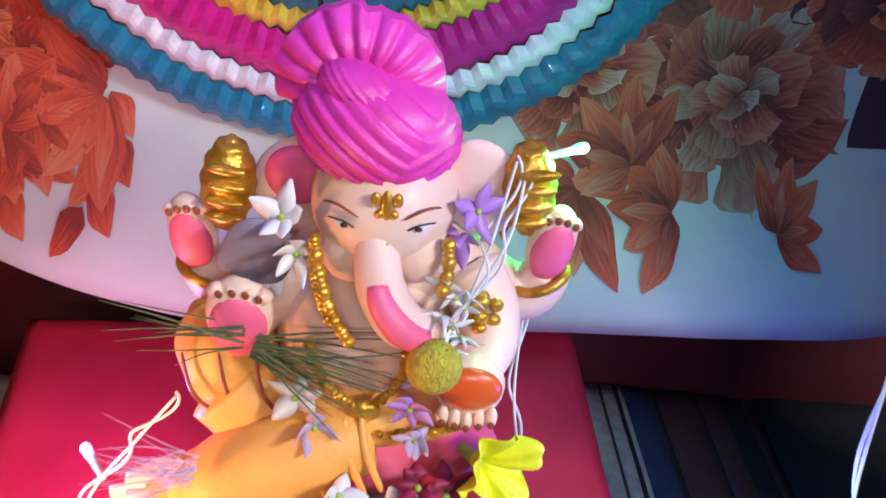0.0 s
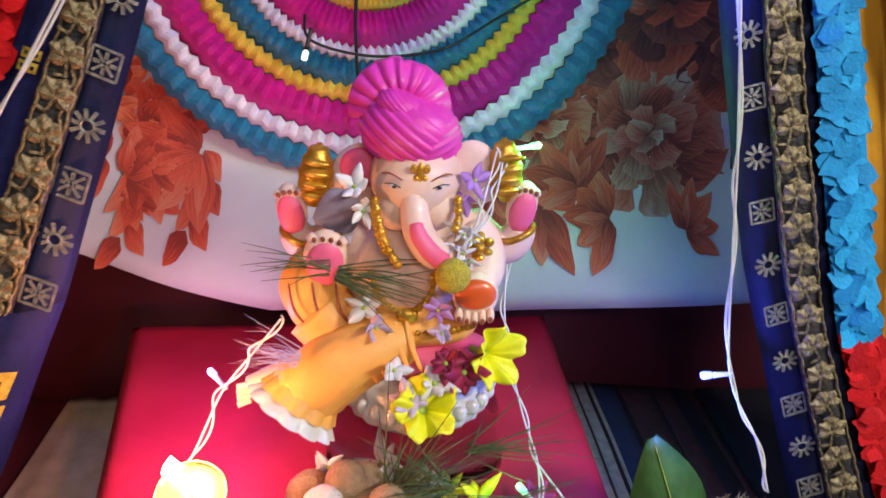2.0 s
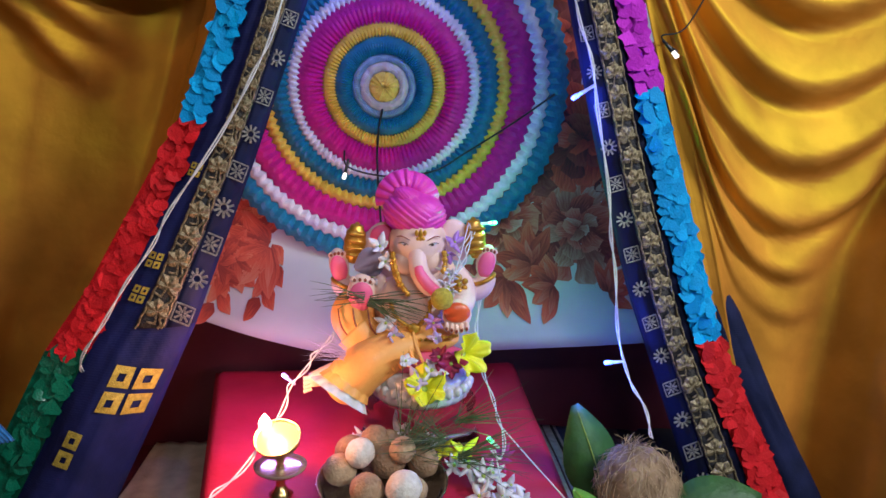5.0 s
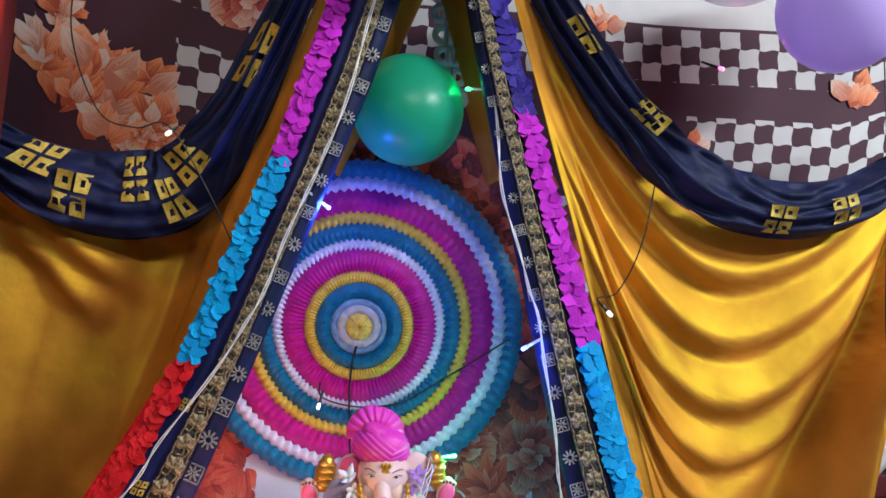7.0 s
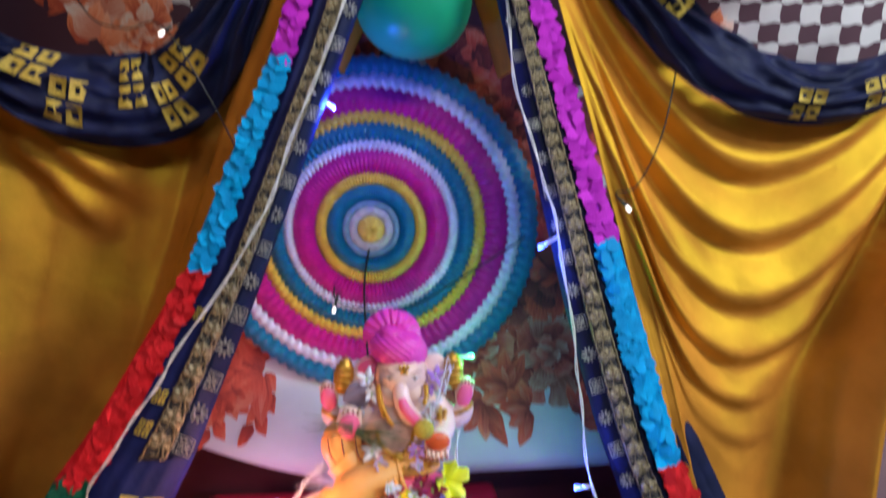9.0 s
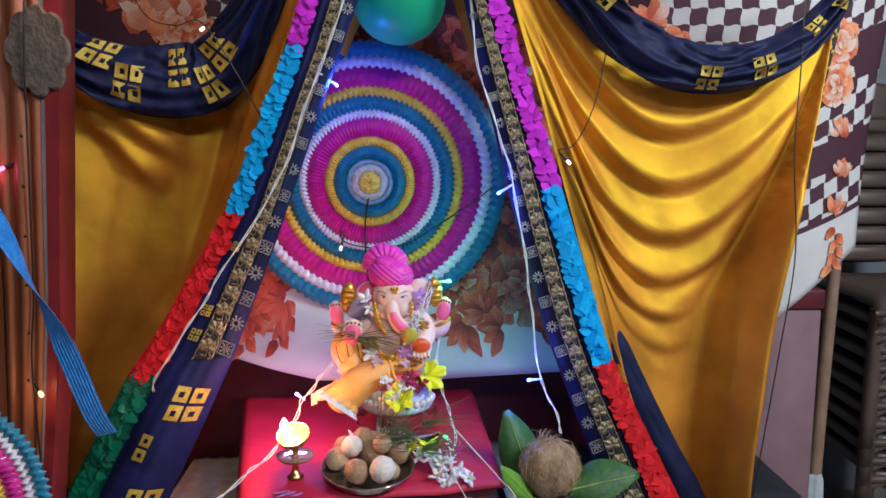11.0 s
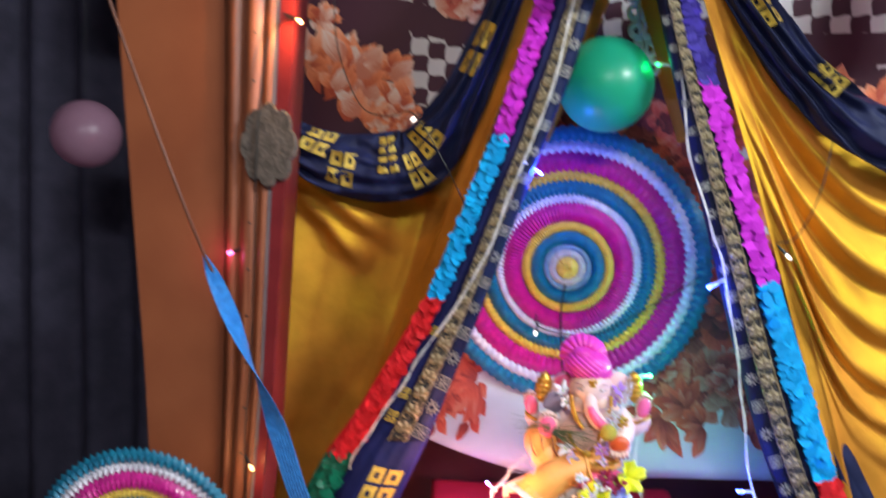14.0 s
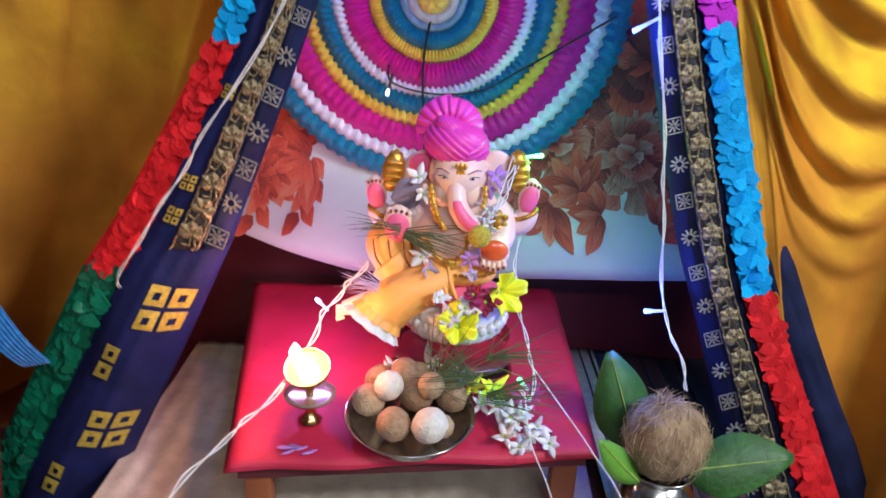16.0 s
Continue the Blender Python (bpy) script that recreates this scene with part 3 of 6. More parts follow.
def build_drape(side, motifs, seed):
    rnd = random.Random(seed)
    fn, line = drape(side)
    root = thing("draped_saree", (0.5 * side, 0.5, 2.1), "mustard silk saree draped in a swag with navy border" if side > 0 else
                 "mustard silk saree swag with navy gold-motif border beside wooden door", "saree")
    ob = part("field", grid(bmesh.new(), fn, 80, 150), M_MUSTARD, root)
    thick(ob, 0.0015)
    bfn = navy_border(side, fn, line, root)
    if side > 0:
        # a narrow zari hem down the outer edge of the field
        def trim(u, v):
            p = fn(1.0, v)
            return (p[0] + 0.022 * u - 0.006, p[1] - 0.003 + 0.010 * u, p[2])
        thick(part("zari_hem", grid(bmesh.new(), trim, 4, 90), M_ZARI, root, "narrow dark zari hem with gold marks"), 0.001)
        for k in range(34):
            p, q = Vector(trim(0.5, 0.03 + 0.022 * k)), Vector(trim(0.5, 0.035 + 0.022 * k))
            lean = math.degrees(math.atan2(p.x - q.x, p.z - q.z))
            bm = bmesh.new()
            for dx, dz, w_, h_ in ((-0.003, 0.004, 0.0030, 0.0045), (0.0035, -0.003, 0.0026, 0.0040), (-0.004, -0.008, 0.0022, 0.0028)):
                box(bm, dx - w_, -0.0015, dz - h_, dx + w_, 0.0, dz + h_, m=pose(p.x, p.y - 0.003, p.z, 0, lean, 0))
            part("gold_mark", bm, M_GOLDPRINT, root)
    for u0, v0, s, n in motifs:
        bm = bmesh.new()

        def place(a, b, u0=u0, v0=v0):
            p = Vector(bfn(min(1, max(0, u0 + a * 0.72)), min(0.98, max(0.02, v0 + b * (8.0 if side > 0 else 6.2)))))
            return (p.x, p.y - 0.005, p.z)
        square_motif(bm, place, s, rnd, n)
        part("gold_motif", bm, M_GOLDPRINT, root)
    return root


drape_right = build_drape(1, [(0.30, 0.6, 0.028, 2), (0.40, 0.75, 0.030, 2), (0.62, 0.30, 0.030, 2), (0.72, 0.40, 0.032, 2), (0.90, 0.5, 0.026, 2), (0.84, 0.6, 0.026, 2)], 1)
build_drape(-1, [(0.20, 0.5, 0.034, 2), (0.33, 0.6, 0.040, 2), (0.475, 0.62, 0.046, 2), (0.55, 0.35, 0.044, 2), (0.635, 0.66, 0.046, 2), (0.755, 0.42, 0.046, 2), (0.83, 0.78, 0.046, 2)], 2)


def low_border(u, v):
    """The border's lower end, laid slantwise beside the paper garland."""
    z = 1.02 - 0.78 * v
    x0 = float(np.interp(z, [0.25, 0.58, 0.92, 1.05], [0.76, 0.61, 0.44, 0.40]))
    x1 = float(np.interp(z, [0.25, 0.632, 0.716, 0.832, 0.95, 1.025], [0.84, 0.664, 0.613, 0.552, 0.493, 0.436]))
    return (x0 + (x1 - x0) * u, 0.428 - 0.012 * math.sin(math.pi * u) + 0.006 * ns(9 * u, 9 * v, 4), z)


thick(part("navy_border", grid(bmesh.new(), low_border, 10, 40), M_NAVY, drape_right, "navy border end beside the garland"), 0.002)


# ---- the two legs of the tent ----
LEG = {
    -1: dict(i=([0.25, 0.51, 0.78, 0.93, 1.17, 1.69, 2.05], [-0.655, -0.535, -0.406, -0.338, -0.246, -0.062, 0.04]),
             o=([0.25, 0.563, 0.892, 0.99, 1.233, 1.547, 1.9, 2.05], [-0.865, -0.723, -0.548, -0.480, -0.341, -0.217, -0.113, -0.07]),
             cuts=(0.0, 0.36, 0.56, 0.80, 1.0)),
    1: dict(i=([0.25, 0.639, 0.986, 1.164, 1.694, 2.05], [0.585, 0.441, 0.308, 0.255, 0.121, 0.035]),
            o=([0.25, 0.577, 0.921, 1.282, 1.651, 1.885, 2.05], [0.78, 0.623, 0.448, 0.332, 0.206, 0.137, 0.09]),
            cuts=(0.0, 0.42, 0.48, 0.77, 1.0)),
}


def leg_point(side, f, z, lift=0.0):
    L = LEG[side]
    o, i = float(np.interp(z, *L["o"])), float(np.interp(z, *L["i"]))
    deep = 0.014 + (0.035 * smooth(0.95, 0.8, z) if side < 0 else 0)
    y = 0.392 - deep * math.sin(math.pi * min(1, max(0, (f - 0.2) / 0.8))) + 0.012 * smooth(0.93, 1.0, f) + 0.004 * ns(8 * f, 10 * z, side)
    return Vector((o + (i - o) * f, y - lift, z))


def leg_cloth(side, root):
    def fn(u, v):
        return leg_point(side, 0.1 + 0.90 * u, 0.25 + 1.8 * v, 0.0015 * math.sin(40 * u))
    thick(part("navy_cloth", grid(bmesh.new(), fn, 24, 90), M_NAVY if side > 0 else M_TUBE, root), 0.002)
    c = LEG[side]["cuts"]
    z0 = 0.93 if side < 0 else 0.4

    def zfn(u, v):
        return leg_point(side, c[2] + (c[3] - c[2]) * u, z0 + (2.03 - z0) * v, 0.005)
    thick(part("zari_band", grid(bmesh.new(), zfn, 6, 80), M_ZARI, root, "dark zari border with woven gold edge"), 0.001)
    for f0 in (c[2] + 0.02, c[3] - 0.02):
        pts = [leg_point(side, f0 + 0.006 * math.sin(z * 330), z, 0.008) for z in np.arange(z0, 2.0, 0.0040)]
        part("gold_edge", sweep(bmesh.new(), pts, 0.0016, 0, 4, len(pts) - 1, cap=False), M_GOLD, root)
    pts = [leg_point(side, c[3] - 0.055 + 0.015 * math.sin(z * 330 + 1), z, 0.008) for z in np.arange(z0, 2.0, 0.0040)]
    if side < 0:
        part("gold_edge", sweep(bmesh.new(), pts, 0.0018, 0, 4, len(pts) - 1, cap=False), M_GOLD, root)
        mfn = lambda u, v: leg_point(side, c[3] + 0.01 + (1 - c[3]) * 0.97 * u, z0 + (2.0 - z0) * v, 0.004)
        thick(part("motif_band", grid(bmesh.new(), mfn, 5, 60), M_NAVY, root), 0.001)


def leaf_mesh():
    """A small embroidered five-lobed leaf, about 4 cm, in the plane y = 0, facing -y."""
    bm = bmesh.new()
    for a, l, w in ((90, 0.021, 0.0090), (38, 0.020, 0.0082), (142, 0.020, 0.0082), (-18, 0.017, 0.0070), (198, 0.017, 0.0070)):
        ca, sa = math.cos(radians(a)), math.sin(radians(a))
        mid = [bm.verts.new((l * t * ca, -0.0028 * math.sin(math.pi * t) - 0.001, l * t * sa)) for t in (0.05, 0.35, 0.7, 1.0)]
        for s in (1, -1):
            out = [bm.verts.new((l * t * ca - s * k * w * sa, 0, l * t * sa + s * k * w * ca)) for t, k in ((0.05, 0.2), (0.4, 1.0), (0.75, 0.75))]
            for i in range(2):
                q = (mid[i], mid[i + 1], out[i + 1], out[i])
                bm.faces.new(q if s > 0 else q[::-1])
            q = (mid[2], mid[3], out[2])
            bm.faces.new(q if s > 0 else q[::-1])
    box(bm, -0.0012, -0.002, -0.018, 0.0012, 0.0, 0.0)
    box(bm, -0.012, -0.002, -0.019, 0.0012, 0.0, -0.0165)
    return mesh_of("leaf_motif", bm, M_GOLD, False)


def flower_motif_mesh():
    bm = bmesh.new()
    for i in range(10):
        a = 2 * math.pi * i / 10
        m = pose(0.0105 * math.cos(a), 0, 0.0105 * math.sin(a)) @ pose(0, 0, 0, 0, -math.degrees(a), 0)
        box(bm, -0.004, -0.0018, -0.0016, 0.004, 0, 0.0016, m=m)
    pts = [(0.0055 * math.cos(a), -0.001, 0.0055 * math.sin(a)) for a in np.linspace(0, 2 * math.pi, 13)]
    sweep(bm, pts, 0.0012, 0, 4, 24, cap=False)
    return mesh_of("flower_motif", bm, M_SILVER, False)


def square_motif_mesh():
    bm = bmesh.new()
    s = 0.0125
    for k in (-s, s):
        box(bm, -s, -0.0018, k - 0.001, s, 0, k + 0.001)
        box(bm, k - 0.001, -0.0018, -s, k + 0.001, 0, s)
    for i in range(4):
        a = math.pi / 4 + i * math.pi / 2
        box(bm, -0.0055, -0.0018, -0.0012, 0.0055, 0, 0.0012, m=pose(0.007 * math.cos(a), 0, 0.007 * math.sin(a), 0, -math.degrees(a), 0))
        a += math.pi / 4
        box(bm, -0.003, -0.0018, -0.0016, 0.003, 0, 0.0016, m=pose(0.007 * math.cos(a), 0, 0.007 * math.sin(a), 0, -math.degrees(a), 0))
    return mesh_of("square_motif", bm, M_SILVER, False)


LEAF_ME, FLOWER_ME, SQUARE_ME = leaf_mesh(), flower_motif_mesh(), square_motif_mesh()


def on_leg(side, f, z, lift, turn=0.0, k=1.0):
    p, q = leg_point(side, f, z, lift), leg_point(side, f, z + 0.01, lift)
    lean = math.degrees(math.atan2(q.x - p.x, q.z - p.z))
    return pose(p.x, p.y, p.z, 0, lean + turn, 0) @ Matrix.Diagonal((k, k, k, 1))


def leg_motifs(side, root):
    c = LEG[side]["cuts"]
    z = (0.955 if side < 0 else 0.45)
    k = 0
    while z < 1.98:
        wide = abs(float(np.interp(z, *LEG[side]["o"])) - float(np.interp(z, *LEG[side]["i"])))
        sc = max(0.6, min(1.15, wide / 0.14))
        piece("leaf_motif", LEAF_ME, on_leg(side, c[2] + (c[3] - c[2]) * 0.52, z, 0.008, 14 if k % 2 else -14, sc * (0.88 if side < 0 else 1.0)), root)
        z += (0.032 if side < 0 else 0.037) * sc
        k += 1
    z, k = (0.95 if side < 0 else 0.42), 0
    while z < 1.98:
        wide = abs(float(np.interp(z, *LEG[side]["o"])) - float(np.interp(z, *LEG[side]["i"])))
        sc = max(0.6, min(1.1, wide / 0.14))
        piece("flower_motif" if k % 2 else "square_motif", FLOWER_ME if k % 2 else SQUARE_ME, on_leg(side, (c[3] + 0.97) / 2 + 0.01, z, 0.0075, 0, sc), root)
        z += 0.052
        k += 1


def crepe(side, segments, root_label):
    """A garland of overlapping crepe-paper scallops in coloured lengths."""
    root = thing("crepe_garland", leg_point(side, 0.2, 0.5), root_label, "paper garland")
    rnd = random.Random(20 + side)
    f1 = LEG[side]["cuts"][1]
    for col, z0, z1 in segments:
        bm = bmesh.new()
        grid(bm, lambda u, v: leg_point(side, -0.02 + (f1 - 0.02) * u, z0 + (z1 - z0) * v, 0.006), 4, 14)
        z = z0
        while z < z1 - 0.004:
            span = abs(float(np.interp(z, *LEG[side]["i"])) - float(np.interp(z, *LEG[side]["o"]))) * f1
            count = max(2, round(span / 0.019))
            for f in np.linspace(0.09, f1 - 0.11, count) + rnd.uniform(-0.03, 0.03):
                bulge = 0.010 * math.sin(math.pi * max(0.0, min(1.0, f / f1)))
                p = leg_point(side, f, z + rnd.uniform(0, 0.012), 0.009 + bulge + rnd.uniform(0, 0.002))
                w, h = rnd.uniform(0.010, 0.0155), rnd.uniform(0.018, 0.030)
                tip = bm.verts.new(p + Vector((0, 0.003, h * 0.6)))
                rim = []
                flare, turn = rnd.uniform(0.0, 0.0035) + (0.006 if rnd.random() < 0.08 else 0.0), rnd.uniform(-0.9, 0.9)
                for k in range(6):
                    a, q = math.pi * (k / 5) + turn, rnd.uniform(0.72, 1.18)
                    rim.append(bm.verts.new(p + Vector((w * q * math.cos(a), -flare * math.sin(math.pi * k / 5) - rnd.uniform(0, 0.0014), -h * 0.5 * q * math.sin(a)))))
                for k in range(5):
                    bm.faces.new((tip, rim[k], rim[k + 1]))
            z += 0.0110
        tagged(part("garland_length", bm, CREPE[col], root, col + " crepe paper length", smooth=True), kind="stuff")
    return root


def build_leg(side, label):
    root = thing("tent_leg_drape", leg_point(side, 0.5, 0.25), label, "draped fabric")
    leg_cloth(side, root)
    leg_motifs(side, root)
    return root


leg_left = build_leg(-1, "navy saree with zari border and gold squares as tent side")
build_leg(1, "navy saree border with zari leaves and silver motifs as tent side")
crepe(-1, (("green", 0.28, 0.89), ("red", 0.89, 1.23), ("cyan", 1.23, 1.546), ("magenta", 1.546, 1.90), ("violet", 1.90, 2.04)), "crepe-paper garland in green, red, cyan and magenta lengths")
crepe(1, (("green", 0.28, 0.52), ("red", 0.52, 0.918), ("cyan", 0.918, 1.281), ("magenta", 1.281, 1.651), ("violet", 1.651, 2.04)), "crepe-paper garland in violet, magenta, cyan and red lengths")
rnd0 = random.Random(5)
for zc, f, s, n in ((0.840, 0.76, 0.036, 2), (0.630, 0.76, 0.036, 2), (0.42, 0.76, 0.036, 2), (0.755, 0.535, 0.030, 1), (0.54, 0.535, 0.030, 1), (1.03, 0.46, 0.012, 2), (0.98, 0.46, 0.013, 2), (1.16, 0.46, 0.010, 2)):
    bm = bmesh.new()

    def on_tube(a, b, zc=zc, f=f):
        z = zc + b
        wide = float(np.interp(z, *LEG[-1]["i"])) - float(np.interp(z, *LEG[-1]["o"]))
        return leg_point(-1, f + a / wide, z - 0.22 * a, 0.006)
    square_motif(bm, on_tube, s, rnd0, n)
    part("gold_motif", bm, M_GOLDPRINT, leg_left)


# ---- pleated paper rosettes ----
def rosette(name, c, rings, label, pleats=98, tilt=(0, 0, 0), k=1.0):
    root = thing(name, (0, 0, 0), label, "paper rosette")
    R = rings[-1][1]
    for q, (col, r0, r1) in enumerate(rings):
        def fn(u, v, r0=r0, r1=r1):
            i = round(u * pleats * 2)
            zig = (0.0034 if i % 2 else -0.0034) * min(1, (r0 + r1) / 0.3)
            r = r0 + (r1 - r0) * v + zig * (1 if r0 > 0 else v)
            a = math.pi * i / pleats
            y = -0.035 * max(0, 1 - r / R) ** 1.5 - 0.010 * math.sin(math.pi * min(1, v * 0.9 + 0.1)) * min(1, (r1 - r0) / 0.03) + (0.0035 if i % 2 else 0) * min(1, r / 0.1) + 0.004 * ns(4 * math.cos(a), 4 * math.sin(a), q)
            return (k * r * math.cos(a), k * y, k * r * math.sin(a))
        part("paper_ring", grid(bmesh.new(), fn, pleats * 2, 5, 0, True), FOIL[col], root, col + " pleated paper", smooth=False)
    root.matrix_world = pose(*c, *tilt)
    return root


RINGS = [("yellow", 0.0, 0.026), ("cream", 0.026, 0.042), ("pale blue", 0.042, 0.055), ("teal", 0.055, 0.085), ("gold", 0.085, 0.107), ("magenta", 0.107, 0.150), ("white", 0.150, 0.168),
         ("teal", 0.168, 0.200), ("gold", 0.200, 0.222), ("magenta", 0.222, 0.266), ("white", 0.266, 0.290), ("teal", 0.290, 0.325)]
rosette("paper_rosette", (-0.066, 0.682, 1.277), RINGS, "round pleated paper rosette in magenta, gold, teal and white rings", tilt=(3.5, 0, 0))
small_rosette = rosette("paper_rosette", (-0.81, 0.10, 0.745), [(c, a * 0.68, b * 0.68) for c, a, b in RINGS], "smaller pleated paper rosette leaning on the wooden door")
part("hook", sweep(bmesh.new(), [(-0.81, 0.10, 0.745), (-0.81, 0.14, 0.75), (-0.81, 0.20, 0.752)], 0.004, 0, 8, 8), M_BLACKWIRE, small_rosette, "dark wire hook to the door")


# ---- bench, small table with the red cloth ----
bench = thing("bench", (0.0, 0.5, 0.0), "low dark wooden bench with a beige jacquard cover", "bench")
part("seat_board", box(bmesh.new(), -0.535, 0.12, 0.49, 0.475, 0.80, 0.54, bev=0.008), M_MAROONWOOD, bench)
part("backrest", box(bmesh.new(), -0.95, 0.81, 0.50, 0.95, 0.85, 0.98, bev=0.008), M_MAROONWOOD, bench, "dark maroon wooden backrest")
for x, ys in ((-0.50, (0.15, 0.72)), (0.38, (0.15, 0.72)), (-0.94, (0.86,)), (0.88, (0.86,))):
    for y in ys:
        part("leg", box(bmesh.new(), x, y, 0, x + 0.06, y + 0.06, 0.49, bev=0.005), M_MAROONWOOD, bench)


def cover_fn(u, v):
    x = -0.53 + 0.764 * u
    if v < 0.7:
        t = v / 0.7
        return (x, 0.79 - 0.69 * t, 0.552 + 0.006 * ns(5 * x, 5 * t, 3) + 0.0015 * math.sin(160 * x))
    t = (v - 0.7) / 0.3
    return (x, 0.10 - 0.012 * math.sin(14 * x) * t, 0.552 - 0.32 * t)


thick(tagged(part("bench_cover", grid(bmesh.new(), cover_fn, 220, 50), M_BEIGE), "beige ribbed jacquard cover spread on the bench", "cover"), 0.003)
M_STRIPE = {n: mat(n + "_stripe", c, None, 0.8, scale=80, bump=0.5, bscale=400) for n, c in (
    ("white", (0.40, 0.38, 0.38)), ("blue", (0.018, 0.035, 0.11)), ("purple", (0.070, 0.026, 0.035)), ("black", (0.008, 0.008, 0.018)))}
blanket = thing("striped_blanket", (0.5, 0.45, 0.56), "woven blanket with white, blue and purple stripes on the bench", "blanket")
xs = 0.235
for col, w in (("white", 0.026), ("purple", 0.004), ("white", 0.016), ("black", 0.006), ("white", 0.006), ("blue", 0.036), ("black", 0.008), ("purple", 0.050), ("black", 0.006), ("purple", 0.030), ("black", 0.030), ("purple", 0.012), ("black", 0.005)):
    def sfn(u, v, xs=xs, w=w):
        x = xs + w * u
        t = min(1, v / 0.75)
        z = 0.572 + 0.006 * ns(6 * x, 4 * t, 7) + 0.012 * math.sin(8 * x)
        if v > 0.75:
            return (x, 0.09, z - 0.35 * (v - 0.75) / 0.25)
        return (x + 0.015 * t, 0.80 - 0.71 * t, z)
    thick(part("stripe", grid(bmesh.new(), sfn, 2, 30), M_STRIPE[col], blanket), 0.004)
    xs += w

# wide black piece added to darken the dim bare seat behind the tent leg
thick(part("stripe", grid(bmesh.new(), lambda u, v: (0.470 + 0.45 * u, 0.46 + 0.34 * v, 0.572 + 0.006 * ns(6 * u, 4 * v, 7)), 12, 10), M_STRIPE["black"], blanket), 0.004)
for x0, x1 in ((-0.93, -0.537), (0.477, 0.93)):
    part("rear_board", box(bmesh.new(), x0, 0.46, 0.49, x1, 0.80, 0.54, bev=0.006), M_MAROONWOOD, bench)
M_MAUVE = mat("mauve_paint", (0.24, 0.14, 0.16), (0.18, 0.10, 0.12), 0.6, scale=7, bump=0.2, bscale=40)
cot = thing("cot_end_board", (1.04, 0.84, 0.0), "mauve painted wooden end board below the hanging sheet", "board")
part("panel", box(bmesh.new(), 0.955, 0.83, 0.0, 1.14, 0.86, 0.93, bev=0.005), M_MAUVE, cot)
part("top_rail", box(bmesh.new(), 0.955, 0.822, 0.931, 1.145, 0.866, 0.985, bev=0.006), M_MAROONWOOD, cot, "dark maroon top rail")
pole = thing("wooden_pole", (1.19, 0.90, 0.0), "light brown wooden pole standing beside the stacked chairs", "pole")
part("shaft", sweep(bmesh.new(), [(1.185, 0.90, 0.02), (1.195, 0.902, 0.6), (1.215, 0.905, 1.24)], [0.019, 0.018, 0.016], 0, 12, 16), mat("pole_wood", (0.30, 0.19, 0.13), (0.20, 0.12, 0.08), 0.6, scale=14, bump=0.3, bscale=60), pole)
part("cloth_foot", lathe(bmesh.new(), [(0.001, 0.0), (0.040, 0.0), (0.036, 0.20), (0.026, 0.42), (0.020, 0.44)], (1.187, 0.90, 0.0), 0, 24, lambda th, v: 1 + 0.12 * math.sin(7 * th)), mat("pale_cloth", (0.45, 0.50, 0.55), None, 0.8, scale=30), pole, "pale cloth bound round the foot")

# a table top that rises slightly towards the back
def table_z(y):
    return 0.700 + 0.115 * (y - 0.2)


CLOTH = [Vector((-0.298, 0.187)), Vector((0.212, 0.258)), Vector((0.186, 0.712)), Vector((-0.376, 0.672))]


def cloth_xy(u, v):
    return CLOTH[0].lerp(CLOTH[1], u).lerp(CLOTH[3].lerp(CLOTH[2], u), v)


def cloth_fn(u, v):
    p = cloth_xy(u, v)
    z = table_z(p.y) + 0.0025 * ns(6 * p.x, 6 * p.y, 2) + 0.0015 * ns(20 * p.x, 20 * p.y, 5)
    e = max(abs(u - 0.5), abs(v - 0.5))
    return (p.x, p.y + 0.004 * math.sin(15 * u) * (1 - v), z - 0.010 * smooth(0.47, 0.5, e))


low_table = thing("low_table", (-0.07, 0.45, 0.555), "small reddish wooden table standing on the bench", "table")
bm = bmesh.new()
t0 = [bm.verts.new((p.x * 0.94 - 0.004, 0.45 + (p.y - 0.45) * 0.94, table_z(p.y) - dz)) for dz in (0.006, 0.03) for p in CLOTH]
bm.faces.new(t0[:4]), bm.faces.new(t0[4:][::-1])
for i in range(4):
    bm.faces.new((t0[i], t0[i + 4], t0[(i + 1) % 4 + 4], t0[(i + 1) % 4]))
part("tabletop", bm, M_MAROONWOOD, low_table, smooth=False)
for p in CLOTH:
    x, y = p.x * 0.84 - 0.01, 0.45 + (p.y - 0.45) * 0.84
    part("leg", box(bmesh.new(), x - 0.018, y - 0.018, 0.556, x + 0.018, y + 0.018, table_z(y) - 0.025, bev=0.003), M_WOOD, low_table)
thick(tagged(part("red_cloth", grid(bmesh.new(), cloth_fn, 40, 40), M_RED), "plain red cloth spread over the small table", "cloth"), 0.002)


# ---- wooden door leaf at the side ----
door = thing("wooden_door", (-0.7, 0.16, 0.0), "reddish-brown moulded wooden door leaf with a red painted edge", "door", kind="structure")


def door_x(f, z):
    l = float(np.interp(z, [0, 1.02, 2.07, 2.6], [-0.80, -0.845, -0.93, -0.97]))
    r = float(np.interp(z, [0, 1.02, 2.07, 2.6], [-0.70, -0.588, -0.535, -0.512]))
    return l + (r - l) * f


